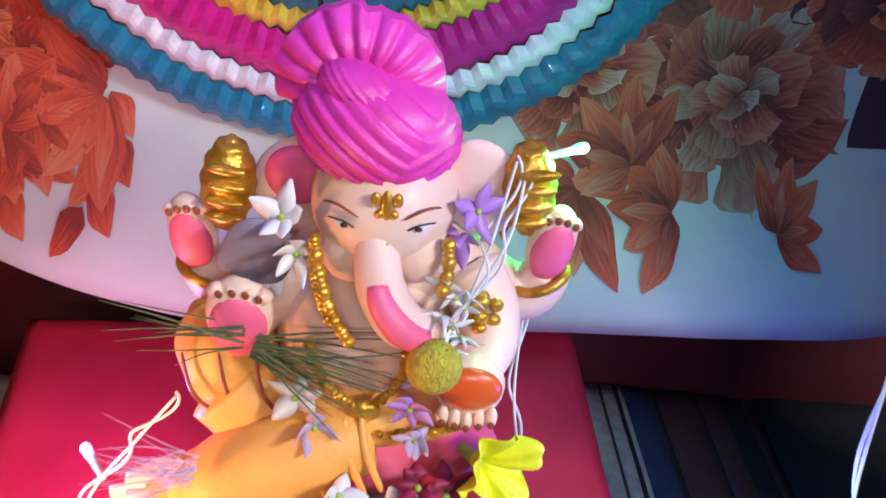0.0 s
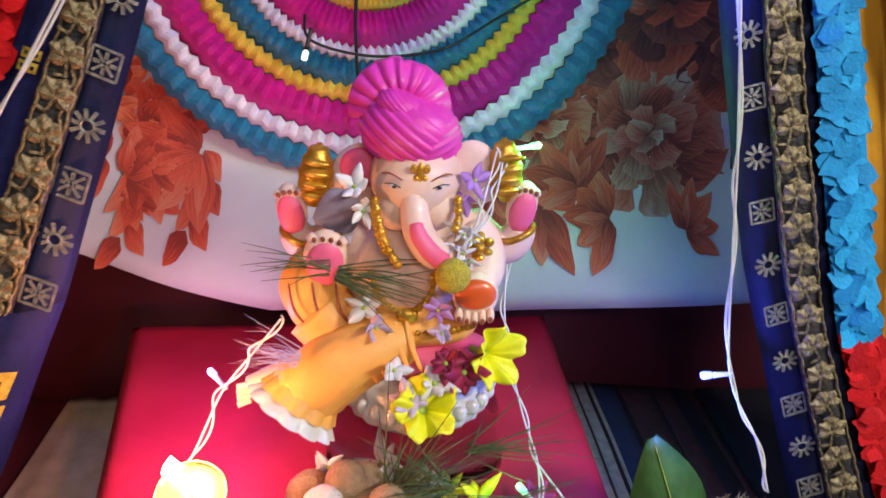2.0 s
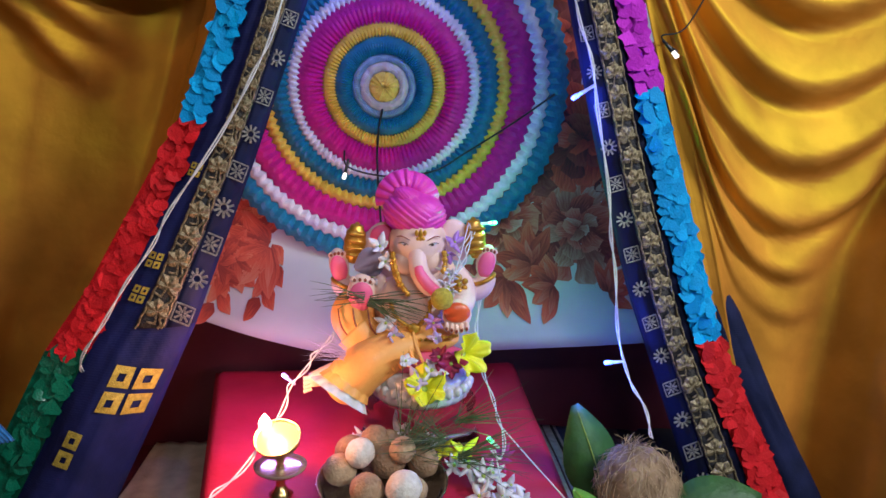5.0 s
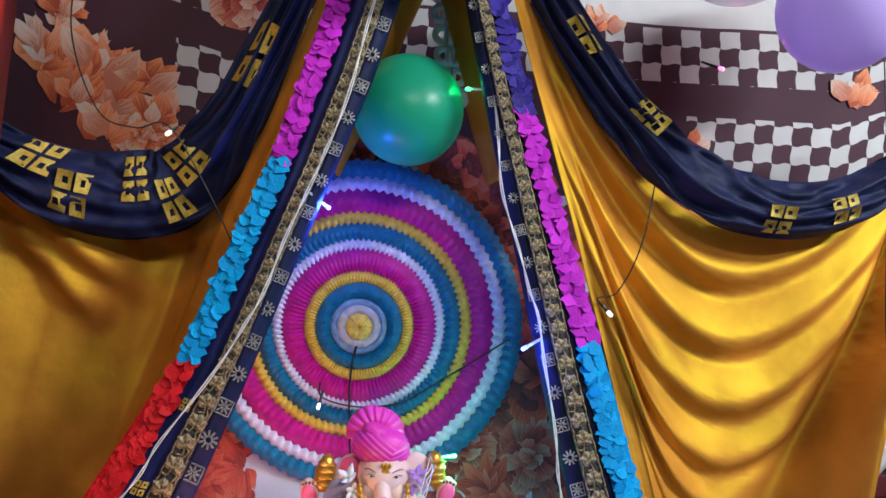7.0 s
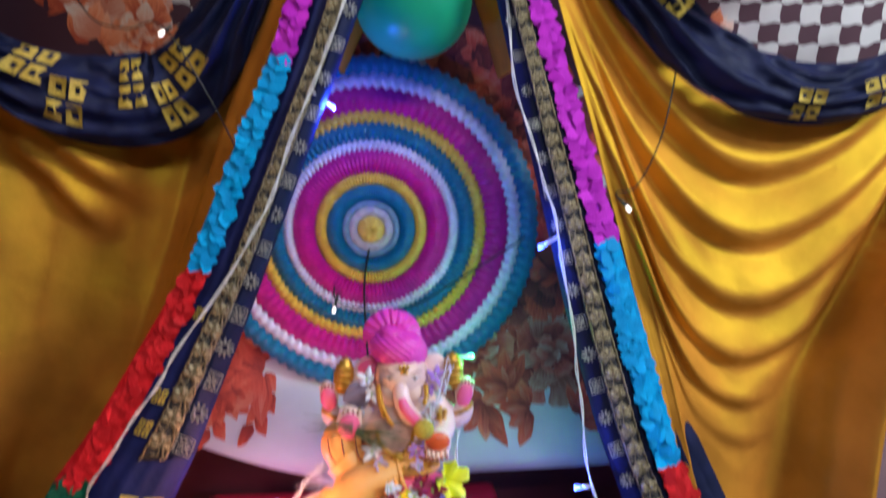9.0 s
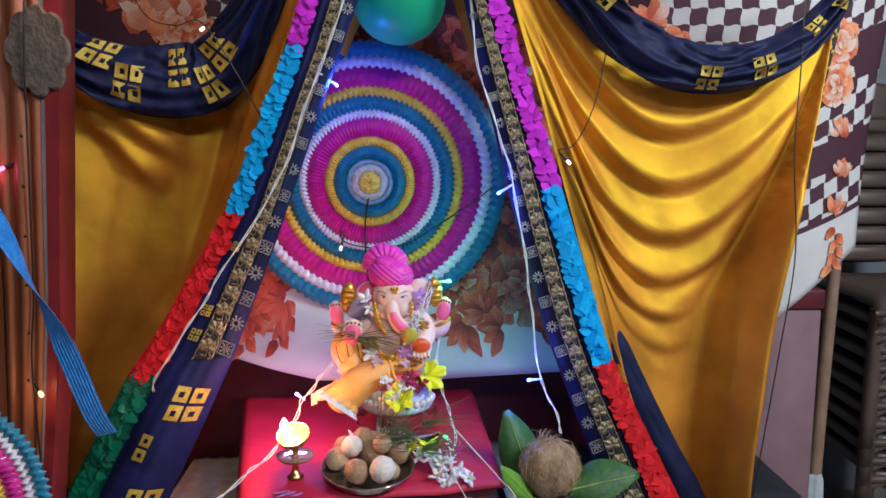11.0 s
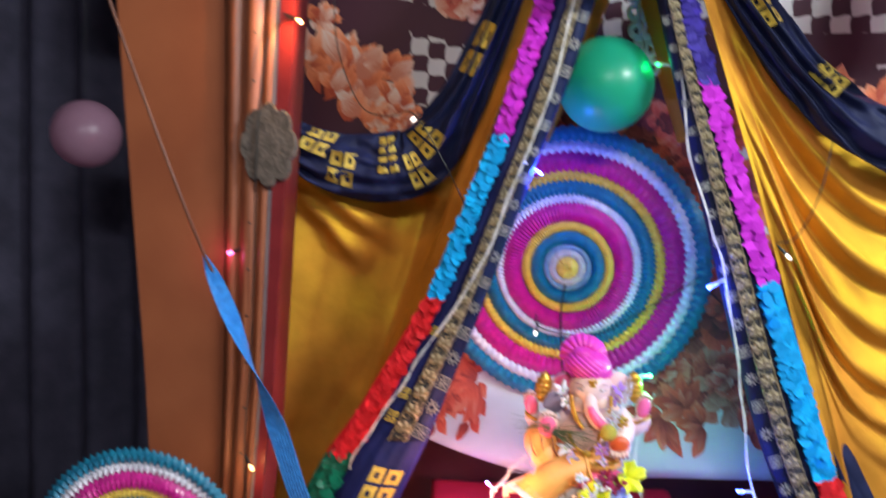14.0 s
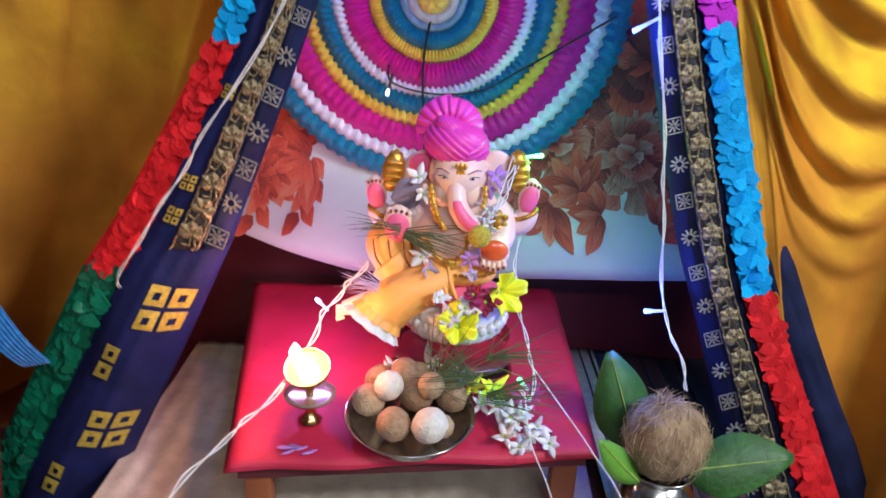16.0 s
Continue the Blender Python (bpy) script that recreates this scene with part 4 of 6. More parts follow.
def door_panel(name, f0, f1, y0, y1, m, curve=0.0):
    def fn(u, v):
        z = 0.02 + 2.58 * v
        return (door_x(f0 + (f1 - f0) * u, z), y0 - curve * math.sin(math.pi * u), z)
    bm = grid(bmesh.new(), fn, 8 if curve else 1, 12)
    vs = [[bm.verts.new((door_x(f, z), y, z)) for z in (0.02, 1.02, 2.07, 2.6)] for f, y in ((f0, y0), (f0, y1), (f1, y1), (f1, y0))]
    for k in range(3):
        for j in range(3):
            bm.faces.new((vs[k][j], vs[k + 1][j], vs[k + 1][j + 1], vs[k][j + 1]))
    part(name, bm, m, door)


door_panel("panel", 0.0, 0.60, 0.19, 0.23, M_WOOD)
door_panel("groove", 0.60, 0.62, 0.20, 0.23, M_WOODDARK)
door_panel("moulding", 0.62, 0.72, 0.185, 0.23, M_WOOD, 0.012)
door_panel("moulding", 0.72, 0.84, 0.18, 0.23, M_WOOD, 0.016)
door_panel("moulding", 0.84, 0.90, 0.175, 0.23, M_WOOD, 0.006)
door_panel("edge_strip", 0.90, 0.925, 0.172, 0.23, M_GREYEDGE)
door_panel("red_edge", 0.925, 1.0, 0.168, 0.235, M_REDPAINT)
for z in np.arange(0.95, 2.2, 0.085):
    part("nail", blob(bmesh.new(), (door_x(0.80, z), 0.165, z), (0.0028, 0.002, 0.0028), nu=8, nv=6), M_BLACKWIRE, door)
bm = bmesh.new()
rnd0 = random.Random(4)
rim = []
for i in range(40):
    a = 2 * math.pi * (i + 0.5) / 40
    k = 0.90 + 0.15 * abs(math.cos(4 * a)) ** 0.7 + 0.05 * math.cos(2 * a)
    rim.append((-0.595 + 0.05 * k * math.cos(a), 1.515 + 0.077 * k * math.sin(a)))
f0 = [bm.verts.new((x, 0.164, z)) for x, z in rim]
f1 = [bm.verts.new((x, 0.156, z)) for x, z in [(-0.595 + (x + 0.595) * 0.94, 1.515 + (z - 1.515) * 0.95) for x, z in rim]]
bm.faces.new(f1)
for i in range(40):
    bm.faces.new((f0[i], f0[(i + 1) % 40], f1[(i + 1) % 40], f1[i]))
tagged(part("wall_plaque", bm, M_PLAQUE, smooth=False), "scalloped grey-brown plaque fixed to the wooden door", "plaque")


# ---- the idol, one plain painted statue ----
IDOL = [
    mat("painted_skin", (0.84, 0.60, 0.50), (0.76, 0.50, 0.41), 0.50, scale=22, bump=0.15, bscale=120, coat=0.12),
    mat("pink_paint", (0.86, 0.10, 0.26), (0.80, 0.14, 0.26), 0.5, scale=18, bump=0.15, coat=0.1),
    mat("turban_paint", (0.78, 0.05, 0.40), (0.68, 0.035, 0.33), 0.45, scale=40, bump=0.25, bscale=160, coat=0.12),
    mat("gold_paint", (0.72, 0.40, 0.06), (0.50, 0.24, 0.02), 0.28, 0.6, scale=60, bump=0.5, bscale=140),
    mat("orange_paint", (0.88, 0.42, 0.10), (0.82, 0.34, 0.08), 0.55, scale=26, bump=0.2, bscale=120, coat=0.08),
    mat("silver_paint", (0.80, 0.76, 0.74), (0.58, 0.54, 0.52), 0.35, 0.15, scale=40, bump=0.3),
    mat("dark_paint", (0.03, 0.015, 0.015), None, 0.4, bump=0),
    mat("white_paint", (0.82, 0.80, 0.78), None, 0.35, scale=40, bump=0.1),
    mat("brown_paint", (0.30, 0.06, 0.03), None, 0.4, bump=0),
    mat("deep_orange_paint", (0.80, 0.13, 0.025), (0.66, 0.09, 0.02), 0.32, scale=20, bump=0.08, coat=0.3),
]
SKIN, PINK, TURB, GOLDP, ORNG, SILV, DARK, WHT, BRN, DORG = range(10)
bm = bmesh.new()
# trunk of the body, head and ears
blob(bm, (-0.018, 0.447, 0.945), (0.060, 0.046, 0.062), SKIN)
blob(bm, (-0.008, 0.460, 0.992), (0.062, 0.034, 0.040), SKIN)
blob(bm, (-0.009, 0.447, 1.046), (0.045, 0.047, 0.041), SKIN)
blob(bm, (-0.027, 0.428, 1.022), (0.020, 0.020, 0.024), SKIN)
blob(bm, (0.011, 0.428, 1.024), (0.020, 0.020, 0.024), SKIN)
blob(bm, (-0.062, 0.464, 1.040), (0.030, 0.008, 0.034), SKIN, (0, 20, 0))
blob(bm, (-0.062, 0.458, 1.050), (0.021, 0.006, 0.020), PINK, (0, 20, 0))
blob(bm, (0.050, 0.464, 1.046), (0.026, 0.008, 0.034), SKIN, (0, -20, 0))
sweep(bm, [(-0.011, 0.424, 1.052), (-0.011, 0.409, 1.034), (-0.007, 0.399, 1.011), (0.005, 0.394, 0.992), (0.020, 0.400, 0.980)], [0.0120, 0.0130, 0.0145, 0.0148, 0.0120], SKIN, 16, 24)
sweep(bm, [(-0.009, 0.3905, 1.021), (-0.006, 0.3860, 1.010), (0.005, 0.3835, 0.995), (0.018, 0.391, 0.982)], [0.0060, 0.0080, 0.0092, 0.0095], PINK, 12, 20)
# turban: bulk with wound pleats, and a fan crest
def tw(th, ph):
    """Wound pleats: two runs of slanting bands that meet over the brow."""
    nx, nz = math.sin(ph) * math.cos(th), math.cos(ph)
    k = 4.6 * (0.85 * nz + 0.55 * nx) if nx < 0.42 + 0.35 * nz else 4.6 * (0.85 * nz - 0.75 * nx) + 2.3
    saw = k - math.floor(k)
    return 0.965 + 0.075 * saw ** 0.7 * (1 - smooth(0.88, 1.0, saw)) * math.sin(ph) ** 0.5


blob(bm, (-0.015, 0.453, 1.089), (0.049, 0.045, 0.036), TURB, (0, 12, 0), 150, 90, tw)
blob(bm, (-0.022, 0.444, 1.113), (0.027, 0.022, 0.016), TURB, (0, 24, 0), 90, 50, tw)


def crest(u, v):
    a = radians(196 - 212 * u)
    r = (0.010 + 0.038 * v) * (1.06 if u < 0.5 else 0.98)
    ple = 0.0075 * abs(math.sin(math.pi * 11 * u)) ** 0.6 * (0.3 + 0.7 * v)
    return (-0.024 + r * math.cos(a), 0.452 + 0.014 * v - ple - 0.010 * math.sin(math.pi * v), 1.110 + 0.90 * r * math.sin(a))


grid(bm, crest, 90, 12, TURB)
grid(bm, lambda u, v: (lambda p: (p[0], p[1] + 0.012 + 0.006 * (1 - v), p[2]))(crest(u, v)), 90, 12, TURB)
grid(bm, lambda u, v: (lambda p: (p[0], p[1] + 0.012 * v, p[2]))(crest(u, 1.0)), 90, 1, TURB)
# face: brows, eyes, mark, cheeks
for s, ex in ((-1, -0.0305), (1, 0.0130)):
    blob(bm, (ex, 0.4075, 1.0500), (0.0052, 0.0036, 0.0015), WHT, (0, -16 * s, 12 * s), 16, 10)
    blob(bm, (ex - 0.001 * s, 0.4042, 1.0500), (0.0022, 0.0016, 0.0015), DARK, nu=12, nv=8)
    sweep(bm, [(ex + 0.011 * s, 0.4120, 1.0605), (ex + 0.003 * s, 0.4055, 1.0625), (ex - 0.009 * s, 0.4018, 1.0570)], [0.0006, 0.0010, 0.0006], BRN, 6, 10)
    sweep(bm, [(ex + 0.0085 * s, 0.4105, 1.0512), (ex, 0.4040, 1.0530), (ex - 0.007 * s, 0.4030, 1.0495)], 0.0006, DARK, 6, 10)
for dx, dz, w_, h_ in ((0, 0, 0.0035, 0.010), (-0.006, 0.004, 0.003, 0.0045), (0.006, 0.004, 0.003, 0.0045), (-0.004, -0.005, 0.0028, 0.003), (0.004, -0.005, 0.0028, 0.003)):
    blob(bm, (-0.006 + dx, 0.4035, 1.064 + dz), (w_, 0.0024, h_), GOLDP, nu=12, nv=8)
blob(bm, (-0.010, 0.4010, 1.041), (0.006, 0.002, 0.002), GOLDP, nu=10, nv=6)


def palm(c, r, turn, fingers, fcol=SKIN, pcol=PINK, up=1):
    blob(bm, c, r, SKIN, (0, turn, 0))
    blob(bm, (c[0], c[1] - r[1] * 0.55, c[2] - 0.15 * r[2]), (r[0] * 0.86, r[1] * 0.66, r[2] * 0.82), pcol, (0, turn, 0))
    R = Euler((0, radians(turn), 0)).to_matrix()
    for i in range(fingers):
        k = (i / (fingers - 1) - 0.5) * 1.5
        q = Vector(c) + R @ Vector((r[0] * k, -r[1] * 0.2, up * r[2] * 0.55))
        e = Vector(c) + R @ Vector((r[0] * k * 0.75, -r[1] * 0.4, up * r[2] * (0.86 - 0.12 * abs(k))))
        sweep(bm, [q, (q + e) / 2, e], [r[0] * 0.26, r[0] * 0.25, r[0] * 0.18], SKIN, 8, 8)
        blob(bm, e + Vector((0, -r[1] * 0.35, -up * r[2] * 0.1)), (0.0024, 0.0014, 0.003), BRN, nu=8, nv=6)


# raised arms with gilded emblems
sweep(bm, [(-0.055, 0.462, 0.992), (-0.090, 0.468, 0.968), (-0.118, 0.464, 0.966), (-0.131, 0.462, 0.985)], [0.024, 0.022, 0.019, 0.015], SKIN, 14, 20)
sweep(bm, [(0.042, 0.462, 0.992), (0.070, 0.468, 0.968), (0.092, 0.464, 0.972), (0.101, 0.462, 0.992)], [0.024, 0.022, 0.019, 0.015], SKIN, 14, 20)
palm((-0.130, 0.458, 1.006), (0.0155, 0.011, 0.027), -8, 4)
palm((0.098, 0.458, 1.014), (0.0155, 0.011, 0.027), 10, 4)
for cx, cz, t in ((-0.106, 1.040, 8), (0.079, 1.050, -6)):
    blob(bm, (cx, 0.460, cz), (0.017, 0.015, 0.032), GOLDP, (0, t, 0), 28, 24, lambda th, ph: 1 + 0.05 * math.sin(14 * ph))
    for k in range(4):
        blob(bm, (cx + 0.001 * k, 0.4455, cz - 0.016 + 0.011 * k), (0.013, 0.004, 0.0035), GOLDP, (0, t, 0), 12, 6)
for c, t in (((-0.124, 0.460, 0.976), 25), ((0.095, 0.460, 0.985), -25)):
    pts = [Vector(c) + Euler((0, radians(t), 0)).to_matrix() @ Vector((0.018 * math.cos(a), 0.017 * math.sin(a), 0)) for a in np.linspace(0, 2 * math.pi, 17)]
    sweep(bm, pts, 0.0035, GOLDP, 8, 32, cap=False)
# blessing arm and resting arm
sweep(bm, [(-0.060, 0.452, 0.990), (-0.088, 0.440, 0.962), (-0.100, 0.428, 0.948), (-0.096, 0.421, 0.958)], [0.021, 0.019, 0.016, 0.013], SKIN, 14, 20)
palm((-0.094, 0.416, 0.974), (0.021, 0.012, 0.029), 6, 4)
sweep(bm, [(0.044, 0.452, 0.995), (0.058, 0.438, 0.976), (0.060, 0.418, 0.962), (0.052, 0.400, 0.952)], [0.023, 0.022, 0.020, 0.016], SKIN, 14, 20)
blob(bm, (0.050, 0.394, 0.946), (0.022, 0.015, 0.024), SKIN)
blob(bm, (0.049, 0.3835, 0.952), (0.020, 0.008, 0.016), DORG)
for i in range(5):
    blob(bm, (0.034 + 0.0075 * i, 0.382, 0.931 - 0.002 * (2 - abs(i - 2))), (0.0042, 0.005, 0.008), SKIN, nu=10, nv=8)
    blob(bm, (0.034 + 0.0075 * i, 0.3772, 0.929 - 0.002 * (2 - abs(i - 2))), (0.0022, 0.0014, 0.003), BRN, nu=8, nv=6)
for k in range(9):
    a = 2.4 * k
    blob(bm, (0.053 + 0.010 * math.cos(a) * (k % 3) / 2, 0.4085 + 0.001 * k, 0.988 + 0.011 * math.sin(a)), (0.005, 0.004, 0.005), GOLDP, nu=10, nv=8)
# the dhoti: raised knee, folded leg, gathered waist
fold = lambda th, ph: 1 + 0.03 * math.sin(7 * th + 3 * ph)
blob(bm, (-0.106, 0.432, 0.928), (0.034, 0.032, 0.044), ORNG, (0, -12, 0), 40, 24, fold)
sweep(bm, [(-0.105, 0.425, 0.915), (-0.082, 0.418, 0.893), (-0.060, 0.412, 0.880)], [0.036, 0.034, 0.026], ORNG, 16, 16)
for k in range(3):
    sweep(bm, [(-0.128 + 0.022 * k, 0.402 + 0.002 * k, 0.952), (-0.122 + 0.022 * k, 0.3955, 0.925), (-0.106 + 0.022 * k, 0.397, 0.903)], [0.001, 0.0016, 0.001], BRN, 6, 12)
blob(bm, (-0.012, 0.428, 0.905), (0.070, 0.044, 0.026), ORNG, (0, 4, 0), 40, 18, fold)
sweep(bm, [(-0.010, 0.398, 0.897), (-0.045, 0.388, 0.890), (-0.082, 0.381, 0.872), (-0.112, 0.377, 0.845)], [0.023, 0.031, 0.036, 0.036], ORNG, 22, 26)
for k in range(7):
    t = k / 6
    x, z = -0.012 - 0.062 * t, 0.901 - 0.018 * t
    sweep(bm, [(x - 0.004, 0.386 - 0.006 * t, z + 0.022), (x, 0.3655 - 0.010 * t + 0.008 * (1 - t), z + 0.004), (x + 0.012, 0.362 - 0.006 * t, z - 0.020)], [0.002, 0.0036, 0.002], ORNG, 6, 10)
blob(bm, (-0.106, 0.378, 0.851), (0.042, 0.035, 0.037), ORNG, (0, -35, 0), 48, 30, lambda th, ph: 1 + 0.022 * math.sin(6 * th + 2 * ph))
# lace hem with scallops
hem_axis = Vector((-0.55, -0.30, -0.78)).normalized()
e1 = hem_axis.orthogonal().normalized()
e2 = hem_axis.cross(e1)
hem_c = Vector((-0.112, 0.377, 0.845))


def flare_at(u, v, r0, r1, d0, d1):
    a = 2 * math.pi * u
    r = (r0 + (r1 - r0) * v) * (1 + 0.13 * abs(math.sin(6 * a)) * v)
    return hem_c + hem_axis * (d0 + (d1 - d0) * v) + r * (math.cos(a) * e1 + math.sin(a) * e2)


grid(bm, lambda u, v: flare_at(u, v, 0.0345, 0.0385, -0.006, 0.012), 84, 6, ORNG, True)
grid(bm, lambda u, v: flare_at(u, v, 0.0385, 0.0450, 0.0115, 0.024), 84, 4, WHT, True)
grid(bm, lambda u, v: flare_at(u, v, 0.0450, 0.002, 0.024, 0.012), 84, 4, SILV, True)
sweep(bm, [(-0.130, 0.392, 0.858), (-0.150, 0.389, 0.850), (-0.170, 0.384, 0.845)], [0.015, 0.014, 0.010], SKIN, 12, 12)
for k in range(4):
    sweep(bm, [(-0.166, 0.380, 0.852 - 0.006 * k), (-0.178, 0.377, 0.851 - 0.007 * k)], 0.0034, SKIN, 6, 5)
# ornaments of small gold beads
def beads(pts, n, r):
    for i, p in enumerate(spline(pts, n)):
        blob(bm, p + Vector((0, -0.001 * (i % 2), 0)), (r * (1 + 0.3 * (i % 3 == 0)),) * 3, GOLDP, nu=8, nv=6)


beads([(-0.047, 0.412, 1.034), (-0.042, 0.402, 1.012), (-0.034, 0.394, 0.992), (-0.024, 0.390, 0.978)], 22, 0.0034)
beads([(-0.049, 0.413, 1.028), (-0.045, 0.402, 1.008), (-0.037, 0.394, 0.990)], 16, 0.0026)
beads([(0.030, 0.412, 1.036), (0.031, 0.406, 1.020), (0.028, 0.402, 1.010)], 10, 0.0036)
beads([(-0.050, 0.406, 0.962), (-0.040, 0.396, 0.940), (-0.015, 0.389, 0.928), (0.006, 0.395, 0.944), (0.010, 0.400, 0.965)], 34, 0.0030)
blob(bm, (-0.014, 0.388, 0.926), (0.010, 0.005, 0.008), GOLDP)
beads([(-0.070, 0.392, 0.905), (-0.030, 0.384, 0.908), (0.020, 0.384, 0.912), (0.050, 0.392, 0.914)], 20, 0.0028)
# pink seat and silvered foot
blob(bm, (0.0, 0.425, 0.866), (0.078, 0.048, 0.020), PINK)
lathe(bm, [(0.02, 0.856), (0.070, 0.853), (0.075, 0.846), (0.071, 0.838), (0.078, 0.830), (0.075, 0.815), (0.068, 0.808), (0.02, 0.806)], (-0.002, 0.428, 0), SILV, 72, lambda th, v: 1 + 0.035 * math.sin(24 * th) * math.sin(math.pi * v))
for k in range(14):
    a = math.pi + math.pi * (k + 0.5) / 14
    blob(bm, (-0.002 + 0.077 * math.cos(a), 0.428 + 0.077 * math.sin(a), 0.832), (0.0065, 0.0065, 0.0085), SILV, nu=10, nv=8)
idol = tagged(part("idol", bm, IDOL), "painted clay idol with pink turban and orange dhoti, seated among flowers", "statue")

M_CLEAR = mat("clear_acrylic", (0.95, 0.90, 0.88), (0.90, 0.86, 0.84), 0.04, scale=10, bump=0.05, trans=1.0)
M_CLEAR.node_tree.nodes["Principled BSDF"].inputs["IOR"].default_value = 1.12
ped = thing("idol_stand", (0.0, 0.43, table_z(0.43)), "clear acrylic stand with rounded edge under the idol", "stand")
part("block", lathe(bmesh.new(), [(0.005, 0.732), (0.092, 0.732), (0.096, 0.738), (0.090, 0.748), (0.084, 0.79), (0.088, 0.800), (0.082, 0.8055), (0.005, 0.8055)], (-0.002, 0.428, 0), 0, 48), M_CLEAR, ped)

# ---- flowers and grass offered on and round the idol ----
M_PETALW = mat("white_petal", (0.80, 0.78, 0.78), (0.66, 0.62, 0.66), 0.5, scale=60, island=0.4, bump=0.1)
M_PETALP = mat("purple_petal", (0.50, 0.26, 0.60), (0.36, 0.16, 0.48), 0.5, scale=60, island=0.4, bump=0.1)
M_PETALL = mat("lilac_petal", (0.62, 0.50, 0.66), (0.46, 0.34, 0.52), 0.5, scale=60, island=0.4, bump=0.1)
M_PETALY = mat("yellow_petal", (0.85, 0.78, 0.02), (0.70, 0.72, 0.02), 0.5, scale=70, bump=0.2)
M_PETALR = mat("crimson_petal", (0.42, 0.02, 0.09), (0.25, 0.01, 0.05), 0.5, scale=60, island=0.4, bump=0.1)
M_GRASS = mat("grass_blade", (0.10, 0.13, 0.05), (0.05, 0.08, 0.03), 0.6, scale=60, island=0.5, bump=0)
M_STEM = mat("green_stem", (0.42, 0.52, 0.10), (0.25, 0.36, 0.06), 0.5, scale=60, bump=0)
M_FUZZ = mat("yellow_thistle", (0.66, 0.52, 0.06), (0.48, 0.36, 0.04), 0.9, scale=200, bump=1.0, bscale=500)
M_GREYLEAF = mat("grey_leaf", (0.22, 0.17, 0.24), (0.14, 0.11, 0.16), 0.6, scale=40)


def petal3(bm, base, way, side, ln_, wd, cup=0.3, mi=0, n=5):
    """A thin curved petal from base along way."""
    way, side = Vector(way).normalized(), Vector(side).normalized()
    nrm = way.cross(side).normalized()
    rows = []
    for i in range(n + 1):
        t = i / n
        c = Vector(base) + way * ln_ * t + nrm * ln_ * cup * t * t
        w = wd * math.sin(math.pi * min(0.97, 0.06 + 0.9 * t ** 0.8)) * 0.5
        rows.append([bm.verts.new(c - side * w + nrm * w * 0.3), bm.verts.new(c), bm.verts.new(c + side * w + nrm * w * 0.3)])
    for i in range(n):
        for k in range(2):
            f = bm.faces.new((rows[i][k], rows[i][k + 1], rows[i + 1][k + 1], rows[i + 1][k]))
            f.material_index = mi


def frame_of(d):
    d = Vector(d).normalized()
    a = d.orthogonal().normalized()
    return d, a, d.cross(a)


def bloom(name, c, d, r, petals, m, label, cup=0.3, wide=0.6, seed=0, centre=None, group="", spread=1.0):
    """A small open flower at c that faces along d."""
    rnd = random.Random(seed)
    d, a, b = frame_of(d)
    root = thing(name, c, label, "flower", group)
    for i in range(petals):
        q = 2 * math.pi * (i + rnd.uniform(-0.2, 0.2)) / petals
        way = (math.cos(q) * a + math.sin(q) * b) * spread + d * rnd.uniform(-0.25, 0.75)
        pb = bmesh.new()
        petal3(pb, c, way, way.cross(d), r * rnd.uniform(0.75, 1.3), r * wide * rnd.uniform(0.65, 1.05), cup * rnd.uniform(-1.5, 0.8), 0)
        thick(part("petal", pb, m, root), 0.0006)
    part("flower_centre", blob(bmesh.new(), Vector(c) + d * r * 0.05, (r * 0.14,) * 3, nu=10, nv=8), centre or M_STEM, root)
    return root


def trumpet(c, d, r, ln_, seed):
    """A yellow trumpet flower with a flared, wavy mouth and a pale tube."""
    rnd = random.Random(seed)
    d, a, b = frame_of(d)
    root = thing("trumpet_flower", c, "yellow trumpet flower with a wavy flared mouth", "flower", "yellow trumpet flowers")

    def fn(u, v):
        q = 2 * math.pi * u
        rr = 0.16 * r + 0.84 * r * v ** 2.2 * (1 + 0.14 * math.sin(5 * q) * v + 0.05 * math.sin(13 * q + seed) * v)
        p = Vector(c) + d * (ln_ * (v - 1) + (0.24 * r * math.sin(5 * q + 1) + 0.10 * r * math.sin(11 * q + seed)) * v * v) + rr * (math.cos(q) * a + math.sin(q) * b)
        return p
    thick(part("corolla", grid(bmesh.new(), fn, 80, 14, 0, True), M_PETALY, root), 0.0007)
    part("tube", sweep(bmesh.new(), [Vector(c) - d * ln_ * 0.9, Vector(c) - d * ln_ * 1.6], [0.17 * r, 0.12 * r], 0, 10, 6), M_STEM, root)
    return root


